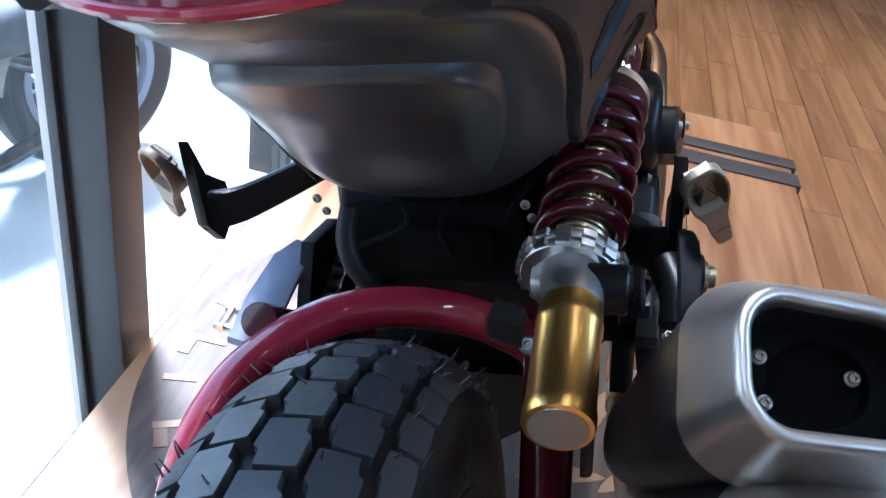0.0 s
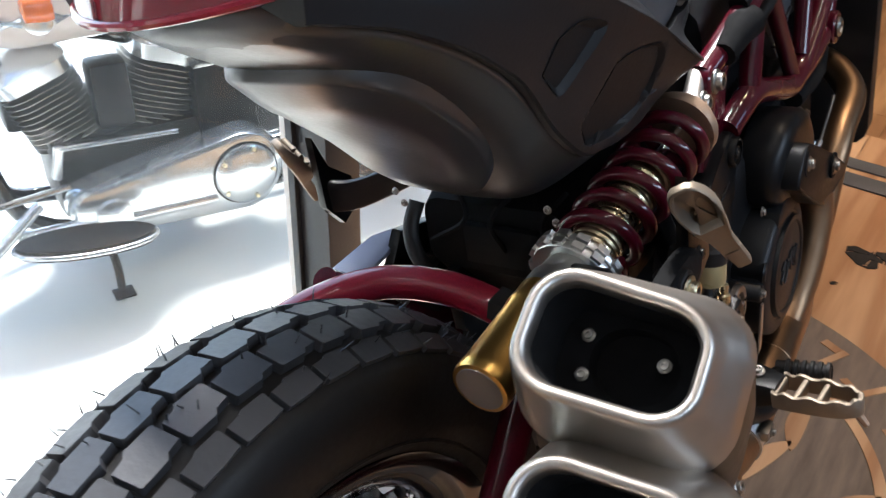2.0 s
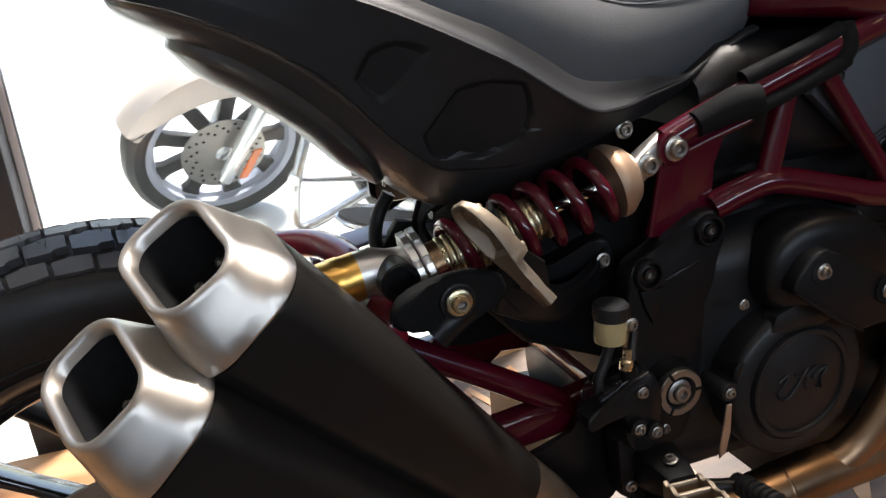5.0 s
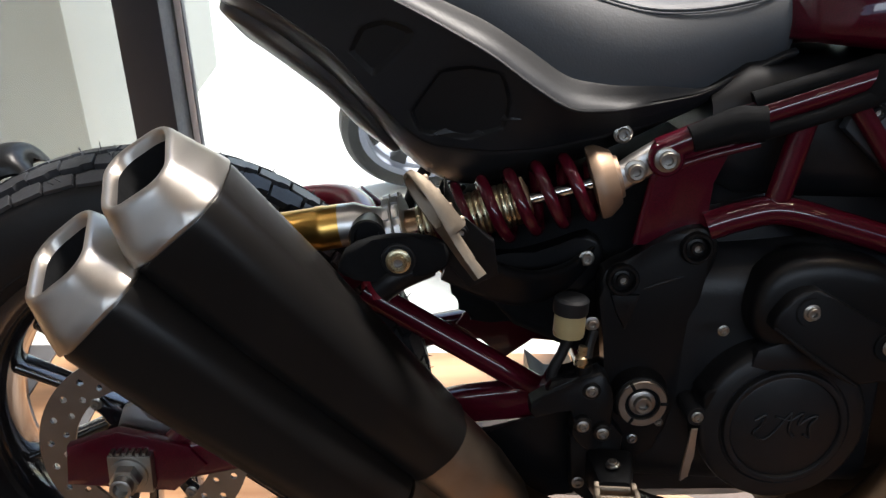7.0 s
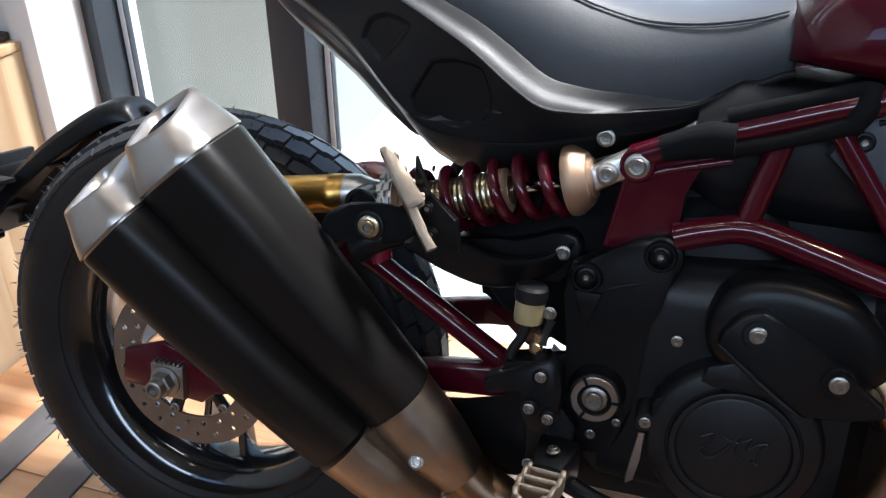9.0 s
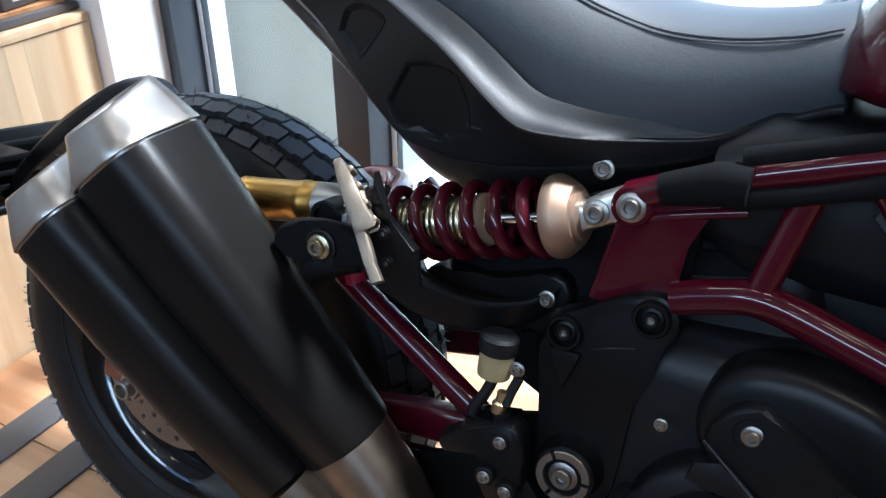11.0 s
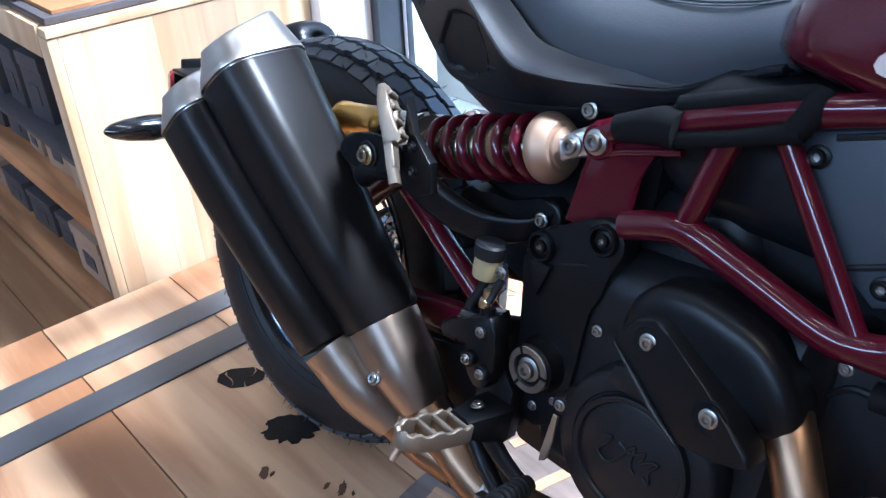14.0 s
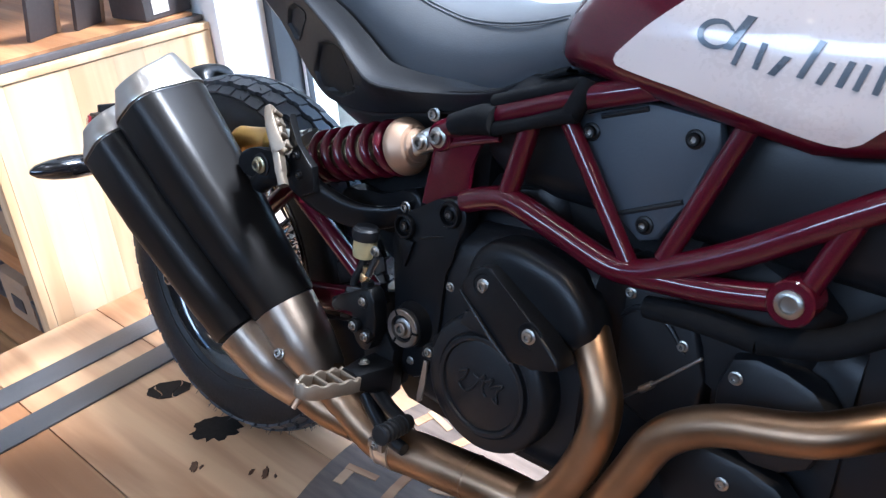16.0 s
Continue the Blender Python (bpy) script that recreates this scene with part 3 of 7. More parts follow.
bm = bm_new()
revolve(bm, [(0.03, -0.14), (0.07, -0.138), (0.082, -0.125), (0.085, 0), (0.082, 0.125), (0.07, 0.138), (0.03, 0.14)], (0, 0, 0.085), (0.55, 0.8, 0), 28)
part("bag_body", bm, LEATHER, bag)
for s in (-0.07, 0.07):
    bm = bm_new()
    revolve(bm, [(0.0865, s - 0.011), (0.0885, s - 0.008), (0.0885, s + 0.008), (0.0865, s + 0.011)], (0, 0, 0.085), (0.55, 0.8, 0), 28, False)
    part("strap", bm, BLACKBOARD, bag)
for i, (x, lean) in enumerate(((-0.17, 12), (-0.29, 10))):
    ob = thing("display_board", "charcoal display board with pale yellow edge on the bookcase", "board", pose(x, -0.83, 0.6412, -lean, 0, 22), group="display boards")
    bm = bm_new()
    box(bm, (-0.045, -0.012, 0), (0.045, 0.0, 0.3), 0.002)
    part("panel", bm, BLACKBOARD, ob)
    bm = bm_new()
    box(bm, (-0.058, -0.013, 0), (-0.0455, 0.001, 0.3), 0.001)
    part("panel_edge", bm, CARDBOARD, ob, "pale yellow edge")
case = thing("black_case", "black case with a pale label on the bookcase top", "case", pose(-0.45, -0.80, 0.6412, 0, 0, 8))
bm = bm_new()
box(bm, (-0.075, -0.07, 0), (0.075, 0.07, 0.24), 0.008)
part("case_body", bm, BLACKBOARD, case)
bm = bm_new()
box(bm, (0.0, 0.0703, 0.015), (0.05, 0.072, 0.05), 0)
part("label_bar", bm, CREAM, case)

# ---- outside ----
structure("ground", box(bm_new(), (-60, -60, OUT - 0.2), (-0.74, 60, OUT), 0), PAVING, "bright pale concrete paving outside the window", "ground")
structure("ground_inner", box(bm_new(), (-0.739, -60, OUT - 0.2), (60, 60, FLOOR - 0.13), 0), PAVING, "concrete slab under the showroom", "ground")
structure("outer_wall", box(bm_new(), (-3.6, -4.5, OUT), (-1.9, -0.83, 5.0), 0.01), BEIGEWALL, "beige-grey rendered wall outside the window", "wall")

bush = thing("shrub", "small green shrub outside beside the beige wall", "shrub", pose(-4.6, -1.35, OUT))
bm = bm_new()
rng = random.Random(11)
for i in range(9):
    a = rng.uniform(0, 6.28)
    tube(bm, [(0, 0, 0), (0.1 * math.cos(a), 0.1 * math.sin(a), 0.3), (0.28 * math.cos(a), 0.28 * math.sin(a), 0.62)], [0.012, 0.008, 0.003], 5, 3)
part("stems", bm, KNOT, bush)
bm = bm_new()
for i in range(650):
    c = V((rng.gauss(0, 0.22), rng.gauss(0, 0.22), rng.uniform(0.1, 0.9)))
    m = Matrix.Translation(c) @ Euler((rng.uniform(0, 6), rng.uniform(0, 6), rng.uniform(0, 6))).to_matrix().to_4x4()
    q = [m @ V(p) for p in ((0, -0.035, 0), (0.016, 0, 0.006), (0, 0.04, 0), (-0.016, 0, 0.006))]
    bm.faces.new([bm.verts.new(p) for p in q])
tagged(part("leaves", bm, FOLIAGE, bush), kind="stuff")

# the cruiser parked outside; local x runs backwards, y to its left side
CR = Matrix.Translation((-2.05, 0.30, OUT)) @ Matrix((V((0.38, 0.925, 0)).normalized(), V((0.925, -0.38, 0)).normalized(), V((0, 0, 1)))).transposed().to_4x4()
cruiser = thing("cruiser", "chromed v-twin cruiser parked on the paving outside the window", "motorcycle", CR)
H = -OUT


def wheel_simple(m, r, rim, name):
    """A cast wheel, its axle along local y."""
    g = new(name)
    g.parent = cruiser
    g.matrix_local = m
    bm = bm_new()
    prof = [(rim - 0.006, -0.03), (rim + 0.015, -0.05), (r - 0.03, -0.058), (r - 0.008, -0.04), (r, 0), (r - 0.008, 0.04), (r - 0.03, 0.058), (rim + 0.015, 0.05), (rim - 0.006, 0.03), (rim - 0.006, -0.03)]
    revolve(bm, prof, (0, 0, 0), (0, 1, 0), 64, False)
    part("tyre", bm, SIDEWALL, g)
    bm = bm_new()
    revolve(bm, [(rim - 0.022, -0.04), (rim, -0.045), (rim - 0.004, -0.034), (rim - 0.035, -0.01), (rim - 0.035, 0.01), (rim - 0.004, 0.034), (rim, 0.045), (rim - 0.022, 0.04), (rim - 0.022, -0.04)], (0, 0, 0), (0, 1, 0), 64, False)
    part("rim", bm, GREYPLASTIC, g, "pale grey rim edge")
    bm = bm_new()
    revolve(bm, [(0.02, -0.06), (0.045, -0.05), (0.04, 0), (0.045, 0.05), (0.02, 0.06)], (0, 0, 0), (0, 1, 0), 24)
    part("hub", bm, SUNCHROME, g)
    for i in range(9):
        a = 2 * math.pi * i / 9
        c, s_ = math.cos(a), math.sin(a)
        bm = bm_new()
        loft(bm, [[V((c * q - s_ * u, v, s_ * q + c * u)) for u, v in rrect(w, 0.03, 0.006, 2)] for q, w in ((0.03, 0.04), (0.12, 0.05), (rim - 0.06, 0.05), (rim - 0.02, 0.08))])
        part("spoke", bm, ENGINE, g)
    bm = bm_new()
    revolve(bm, [(0.075, 0.052), (0.142, 0.052), (0.142, 0.057), (0.075, 0.057), (0.075, 0.052)], (0, 0, 0), (0, 1, 0), 48, False)
    revolve(bm, [(0.03, 0.048), (0.08, 0.052), (0.08, 0.055), (0.03, 0.058), (0.03, 0.048)], (0, 0, 0), (0, 1, 0), 32, False)
    part("brake_disc", bm, DISCSTEEL, g)
    for i in range(40):
        a = 2 * math.pi * i / 40
        q = 0.095 + 0.016 * (i % 3)
        bm = bm_new()
        revolve(bm, [(0.0055, 0.0572), (0.0055, 0.0578), (0.001, 0.058)], (q * math.cos(a), 0, q * math.sin(a)), (0, 1, 0), 8)
        part("disc_hole", bm, DARKHOLE, g)
    return g


# the cruiser leans on its stand with the front wheel turned
LEAN, STEER = radians(20), radians(-30.3)
wf = V((math.cos(STEER), math.sin(STEER), 0))
wa = V((-math.sin(STEER) * math.cos(LEAN), math.cos(STEER) * math.cos(LEAN), -math.sin(LEAN)))
wu = wf.cross(wa)
FW = Matrix.Translation((-0.026, -0.07, 0.302)) @ Matrix((wf, wa, wu)).transposed().to_4x4()
wheel_simple(FW, 0.321, 0.253, "front_wheel")
wheel_simple(Matrix.Translation((1.62, 0, 0.29)), 0.29, 0.21, "rear_wheel")
Z = lambda s, z, l: (s, l, z + H)
for sgn in (1, -1):
    bm = bm_new()
    tube(bm, [(-0.014, 0.1 * sgn, -0.076), (0.05, 0.1 * sgn, 0.066), (0.12, 0.1 * sgn, 0.215)], [0.024, 0.027, 0.030], 14, 3)
    tube(bm, [(0.11, 0.1 * sgn, 0.20), (0.21, 0.1 * sgn, 0.402), (0.33, 0.1 * sgn, 0.65)], 0.021, 14, 3)
    part("fork_leg", bm, SUNCHROME, cruiser, "polished fork leg").matrix_local = FW
bm = bm_new()
loft(bm, [[V((x + dx, y, z)) for dx, y in ((-0.013, 0.128), (0.013, 0.128), (0.013, 0.136), (-0.013, 0.136))] for x, z in ((0.040, -0.050), (0.092, 0.062))])
part("reflector", bm, ORANGE, cruiser, "orange reflector on the fork").matrix_local = FW
bm = bm_new()
rings = []
for i in range(15):
    a = radians(42 + 112 * i / 14)
    d = V((math.cos(a), 0, math.sin(a)))
    skirt = 0.25 + 0.07 * abs(i / 7 - 1) ** 3
    outer = [(skirt, 0.079), (0.30, 0.077), (0.335, 0.062), (0.35, 0.03), (0.354, 0.0), (0.35, -0.03), (0.335, -0.062), (0.30, -0.077), (skirt, -0.079)]
    rings.append([d * q + V((0, y, 0)) for q, y in outer] + [d * (q - 0.004) + V((0, y * 0.94, 0)) for q, y in outer[::-1]])
loft(bm, rings)
part("front_fender", bm, CREAM, cruiser).matrix_local = FW
bm = bm_new()
for p in ([Z(0.40, 0.28, 0.1), Z(0.325, 0.05, 0.27), Z(0.295, -0.12, 0.3), Z(0.325, -0.18, 0.3), Z(0.52, -0.11, 0.16)],):
    tube(bm, p, 0.0155, 12, 6)
part("crash_bar", bm, SUNCHROME, cruiser)
bm = bm_new()
tube(bm, [Z(0.36, 0.42, 0), Z(0.42, 0.05, 0.04), Z(0.51, -0.2, 0.08), Z(0.8, -0.25, 0.1), Z(1.3, -0.22, 0.1), Z(1.62, -0.10, 0.1)], 0.024, 10, 5)
tube(bm, [Z(0.34, 0.40, 0), Z(0.42, 0.05, -0.04), Z(0.51, -0.2, -0.08), Z(1.3, -0.22, -0.1), Z(1.62, -0.10, -0.1)], 0.024, 10, 5)
tube(bm, [Z(0.36, 0.36, 0), Z(0.8, 0.26, 0), Z(1.15, 0.12, 0), Z(1.45, 0.0, 0.08)], 0.028, 10, 5)
part("frame_tubes", bm, GLOSSBLACK, cruiser)
# cylinders in a v with cooling fins
bm = bm_new()
box(bm, Z(0.58, -0.2, -0.12), Z(1.02, 0.03, 0.12), 0.03)
part("crankcase", bm, ENGINE, cruiser)
for cx, tilt, nm in ((0.66, -20, "front_cylinder"), (0.86, 20, "rear_cylinder")):
    g = new(nm)
    g.parent = cruiser
    g.matrix_local = Matrix.Translation(Z(cx, 0.0, 0)) @ pose(0, 0, 0, 0, tilt, 0)
    bm = bm_new()
    revolve(bm, [(0.07, 0), (0.07, 0.2)], (0, 0, 0), (0, 0, 1), 24)
    part("barrel", bm, ENGINE, g)
    for i in range(11):
        bm = bm_new()
        loft(bm, [[V((x, y, 0.02 + i * 0.0155 + dz)) for x, y in rrect(0.2, 0.21, 0.06, 4)] for dz in (0, 0.0022)])
        part("cooling_fin", bm, DISCSTEEL, g)
    bm = bm_new()
    loft(bm, [[V((x, y, z)) for x, y in rrect(w, w, 0.04, 4)] for z, w in ((0.19, 0.19), (0.23, 0.2), (0.26, 0.15), (0.275, 0.08))])
    part("rocker_cover", bm, SUNCHROME, g)
for nm, lo, hi in (("intake_box", (0.71, 0.04, 0.04), (0.81, 0.22, 0.13)), ("battery_box", (0.97, -0.06, -0.13), (1.24, 0.17, 0.13)), ("ignition_box", (0.50, 0.05, -0.06), (0.58, 0.24, 0.06))):
    bm = bm_new()
    box(bm, Z(*lo), Z(*hi), 0.02)
    part(nm, bm, SATIN, cruiser)
# primary cover with its round derby cover
bm = bm_new()
ring = []
for i in range(40):
    a = 2 * math.pi * i / 40
    c, s = math.cos(a), math.sin(a)
    r = 0.125 if c > 0 else 0.075
    ring.append((0.2 * (1 if c > 0 else -1) + r * c + 0.86, -0.15 + r * s + (0.02 if c > 0 else 0)))
loft(bm, [[V((x, l, z + H)) for x, z in [(0.86 + (x - 0.86) * k, -0.15 + (z + 0.15) * k) for x, z in ring]] for l, k in ((0.12, 1.0), (0.185, 1.0), (0.205, 0.95), (0.212, 0.86))])
part("primary_cover", bm, SUNCHROME, cruiser)
bm = bm_new()
revolve(bm, [(0.09, 0), (0.09, 0.012), (0.08, 0.02), (0.02, 0.022)], Z(1.06, -0.13, 0.208), (0, 1, 0), 36)
part("derby_cover", bm, SUNCHROME, cruiser)
bm = bm_new()
revolve(bm, [(0.0905, 0), (0.096, 0), (0.096, 0.006), (0.0905, 0.006), (0.0905, 0)], Z(1.06, -0.13, 0.207), (0, 1, 0), 36, False)
part("derby_gasket", bm, SATIN, cruiser)
bm = bm_new()
revolve(bm, [(0.05, 0), (0.045, 0.015), (0.01, 0.02)], Z(0.69, -0.16, 0.208), (0, 1, 0), 28)
part("stator_cover", bm, SUNCHROME, cruiser)
for i in range(5):
    a = 2 * math.pi * i / 5
    bm = bm_new()
    revolve(bm, [(0.006, 0), (0.006, 0.006)], Z(1.06 + 0.078 * math.cos(a), -0.13 + 0.078 * math.sin(a), 0.226), (0, 1, 0), 10)
    part("cover_screw", bm, STEEL, cruiser)
bm = bm_new()
loft(bm, [[V(Z(0.595 + 0.165 * x, -0.13 - 0.02 * x + dz, 0.33 + 0.06 * y)) for x, y in [(math.cos(t) * (1 if abs(math.cos(t)) < 0.98 else 1), math.sin(t)) for t in np.linspace(0, 2 * math.pi, 28, endpoint=False)]] for dz in (-0.03, -0.012, 0.0)])
part("floorboard", bm, SIDEWALL, cruiser, "half-moon black footboard with chrome rim")
bm = bm_new()
tube(bm, [Z(0.595 + 0.17 * math.cos(t), -0.145 - 0.02 * math.cos(t), 0.33 + 0.065 * math.sin(t)) for t in np.linspace(0, 2 * math.pi, 25)], 0.007, 8, 2)
part("floorboard_rim", bm, SUNCHROME, cruiser)
bm = bm_new()
tube(bm, [Z(0.66, -0.2, 0.12), Z(0.665, -0.29, 0.23), Z(0.66, -0.36, 0.27)], 0.011, 8, 4)
box(bm, Z(0.635, -0.37, 0.25), Z(0.69, -0.362, 0.3), 0.003)
part("side_stand", bm, SATIN, cruiser)
bm = bm_new()
tube(bm, [Z(0.60, 0.033, 0.16), Z(0.9, 0.015, 0.16)], 0.007, 8)
tube(bm, [Z(0.6, 0.035, 0.15), Z(0.58, -0.05, 0.15)], 0.013, 10)
tube(bm, [Z(0.30, -0.02, 0.28), Z(0.34, -0.03, 0.28), Z(0.6, -0.07, 0.17)], 0.009, 8, 3)
revolve(bm, [(0.018, -0.02), (0.02, 0), (0.018, 0.02)], Z(0.3, -0.02, 0.29), (0, 1, 0), 14)
part("shift_linkage", bm, SUNCHROME, cruiser)
bm = bm_new()
rings = []
for s, w, lo, hi in ((0.40, 0.05, 0.34, 0.44), (0.46, 0.11, 0.28, 0.50), (0.58, 0.15, 0.265, 0.52), (0.75, 0.15, 0.27, 0.5), (0.9, 0.11, 0.275, 0.44), (1.0, 0.06, 0.28, 0.36)):
    rings.append([V((s, w * x, H + (lo + hi) / 2 + (hi - lo) / 2 * y)) for x, y in [(math.copysign(abs(math.cos(t)) ** 0.7, math.cos(t)), math.copysign(abs(math.sin(t)) ** 0.8, math.sin(t))) for t in np.linspace(0, 2 * math.pi, 24, endpoint=False)]])
loft(bm, rings)
part("fuel_tank", bm, CREAM, cruiser, "cream painted tank")
bm = bm_new()
revolve(bm, [(0.035, 0), (0.035, 0.006), (0.02, 0.01)], Z(0.62, 0.36, 0.146), (0, 1, 0), 24)
for sg in (1, -1):
    for j in range(3):
        tube(bm, [Z(0.62 + sg * 0.035, 0.36 + 0.008 * j - 0.008, 0.15), Z(0.62 + sg * (0.14 - 0.02 * j), 0.38 - 0.02 * j, 0.13)], [0.007, 0.002], 6)
part("tank_badge", bm, SUNCHROME, cruiser, "winged round chrome badge")
bm = bm_new()
rings = []
for s, w, lo, hi in ((0.97, 0.06, 0.2, 0.28), (1.1, 0.12, 0.1, 0.22), (1.3, 0.15, 0.03, 0.16), (1.5, 0.13, 0.06, 0.24), (1.75, 0.1, 0.1, 0.2)):
    rings.append([V((s, w * x, H + (lo + hi) / 2 + (hi - lo) / 2 * y)) for x, y in rrect(2, 2, 0.6, 4)])
loft(bm, rings)
part("seat", bm, VINYL, cruiser, "", sub=1)
bm = bm_new()
tube(bm, [Z(0.60, -0.1, -0.15), Z(0.9, -0.22, -0.18), Z(1.9, -0.2, -0.2)], 0.045, 14, 4)
tube(bm, [Z(0.45, -0.17, 0.2), Z(0.97, -0.19, 0.2)], 0.02, 10)
part("exhaust", bm, SUNCHROME, cruiser)
bm = bm_new()
rings = []
for i in range(15):
    a = radians(20 + 150 * i / 14)
    d = V((math.cos(a), 0, math.sin(a)))
    c = V((1.62, 0, 0.27)) + 0.31 * d
    rings.append([c + V((0, y, 0)) + d * (0.03 * (1 - (y / 0.1) ** 2)) for y in (-0.1, -0.06, 0, 0.06, 0.1)] + [c + V((0, y, 0)) + d * (0.03 * (1 - (y / 0.1) ** 2) - 0.006) for y in (0.095, 0.06, 0, -0.06, -0.095)])
loft(bm, rings)
part("rear_fender", bm, CREAM, cruiser)
bm = bm_new()
revolve(bm, [(0.005, -0.05), (0.032, -0.045), (0.036, 0.0), (0.032, 0.015)], Z(0.62, 0.43, 0.27), (1, 0, 0), 18)
part("turn_signal", bm, ORANGE, cruiser, "orange turn signal")
bm = bm_new()
tube(bm, [Z(0.62, 0.62, 0.38), Z(0.5, 0.64, 0.3), Z(0.47, 0.6, 0.1), Z(0.47, 0.6, -0.1), Z(0.5, 0.64, -0.3), Z(0.62, 0.62, -0.38)], 0.013, 10, 5)
part("handlebar", bm, SUNCHROME, cruiser)
bm = bm_new()
revolve(bm, [(0.02, -0.1), (0.07, -0.08), (0.09, -0.02), (0.09, 0.01), (0.08, 0.015)], Z(0.3, 0.45, 0), (-1, 0, -0.1), 28)
part("headlamp", bm, SUNCHROME, cruiser)


# ---- the motorcycle: x to its right, y forward, z up from the ground between the wheels ----
BIKE = pose(-0.036, -0.016, 0, 0, 0, 1.2) @ pose(0, 0, 0, 0, -12.4, 0)
bike = thing("motorcycle", "maroon and black flat-track motorcycle leaning on its side stand", "motorcycle", BIKE)
AX = V((0, 0.014, 0.336))
X1 = V((1, 0, 0))


def group(name, parent=None, label=""):
    g = new(name)
    g.parent = parent or bike
    if label:
        tagged(g, label)
    return g


# one socket-head bolt, then its repeats
def bolt_mesh(name, mat, flange=True):
    bm = bm_new()
    prof = [(1.0, 0), (1.0, 0.16), (0.86, 0.24), (0.70, 0.26), (0.68, 0.62), (0.60, 0.7), (0.36, 0.68), (0.33, 0.3), (0.02, 0.28)]
    revolve(bm, prof if flange else [(0.8, 0)] + prof[3:], (0, 0, 0), (0, 0, 1), 24)
    me = mesh_of(name, bm, mat)
    me.materials.append(DISCSTEEL)
    for f in me.polygons:
        if math.hypot(f.center.x, f.center.y) < 0.37 and f.center.z < 0.62:
            f.material_index = 1
    return me


BOLT_STEEL, BOLT_GOLD, BOLT_BLACK, BOLT_DULL = bolt_mesh("bolt", BOLTSTEEL), bolt_mesh("bolt", STEEL), bolt_mesh("bolt", SATIN), bolt_mesh("bolt", DISCSTEEL)


def bolt(pos, r, axis=X1, mesh=None, parent=None):
    o = new("bolt", mesh or BOLT_STEEL)
    o.parent = parent or bike
    o.matrix_local = frame_on(pos, axis) @ Matrix.Diagonal((r, r, r, 1))
    return o


# rear tyre: carcass, tread blocks in five rows, moulding hairs
R = 0.353
tyre = group("tyre", None, "chunky black block-tread rear tyre")
tyre.location = AX


def crown(s):
    """Half-section of the carcass under the blocks: arc length across to (x, radius)."""
    a = s / 0.105
    return 0.105 * math.sin(a), R - 0.0087 - 0.105 * (1 - math.cos(a))


prof = []
for s in np.linspace(-0.074, 0.074, 17):
    x, r = crown(s)
    prof.append((r, x))
side = [(0.313, 0.0725), (0.29, 0.076), (0.265, 0.0745), (0.245, 0.067), (0.236, 0.058), (0.2315, 0.055)]
prof = [(r, -x) for r, x in side[::-1]] + prof + side
bm = bm_new()
revolve(bm, prof, (0, 0, 0), (1, 0, 0), 96, False)
part("carcass", bm, SIDEWALL, tyre, "", 60)
for rr0, xx in ((0.25, 0.0690),):
    for s in (1, -1):
        bm = bm_new()
        revolve(bm, [(rr0 - 0.0025, s * (xx - 0.001)), (rr0 - 0.001, s * (xx + 0.0014)), (rr0 + 0.001, s * (xx + 0.0014)), (rr0 + 0.0025, s * (xx - 0.001))], (0, 0, 0), (1, 0, 0), 96, False)
        part("sidewall_rib", bm, SIDEWALL, tyre)
NROW = 52
STEP = 2 * math.pi / NROW
BLOCKS = {
    "mid": [(0.0195, -0.0125), (0.0195, 0.0085), (0.0080, 0.0100), (0.0040, 0.0140), (-0.0185, 0.0140), (-0.0195, 0.0125), (-0.0195, -0.0085), (-0.0080, -0.0100), (-0.0040, -0.0140), (0.0185, -0.0140)],
    "edge": [(0.0190, -0.0085), (0.0190, 0.0080), (0.0040, 0.0100), (-0.0185, 0.0100), (-0.0190, -0.0070), (-0.0060, -0.0085), (-0.0030, -0.0105), (0.0180, -0.0105)],
}
COLS = [(-0.0605, "edge", 1, 0.2), (-0.0318, "mid", 1, 0.65), (0.0, "mid", 1, 0.1), (0.0318, "mid", 1, 0.55), (0.0605, "edge", 1, 0.0)]
for s0, kind, flip, phase in COLS:
    bm = bm_new()
    rows = []
    for lift in (-0.0012, 0.0083, 0.0087):
        k = 1.04 if lift < 0 else (1.0 if lift < 0.0085 else 0.985)
        row = []
        rise = lift * (0.6 if kind == "edge" else 1.0)
        for u, v in BLOCKS[kind]:
            vv = v * flip * 0.93
            skew = 0.1 * v
            x, r = crown(s0 + vv * k)
            a = (u * k + skew) / R
            row.append(V((x + (rise * math.sin((s0 + vv) / 0.105)), (r + rise * math.cos((s0 + vv) / 0.105)) * math.sin(a), (r + rise * math.cos((s0 + vv) / 0.105)) * math.cos(a))))
        rows.append(row)
    loft(bm, rows, False, True)
    first = part("tread_block", bm, RUBBER, tyre, "", 30)
    for i in range(1, NROW):
        again(first, "tread_block", pose(0, 0, 0, math.degrees(i * STEP + phase * STEP)), tyre)
    first.matrix_local = pose(0, 0, 0, math.degrees(phase * STEP))
bm = bm_new()
rng = random.Random(3)
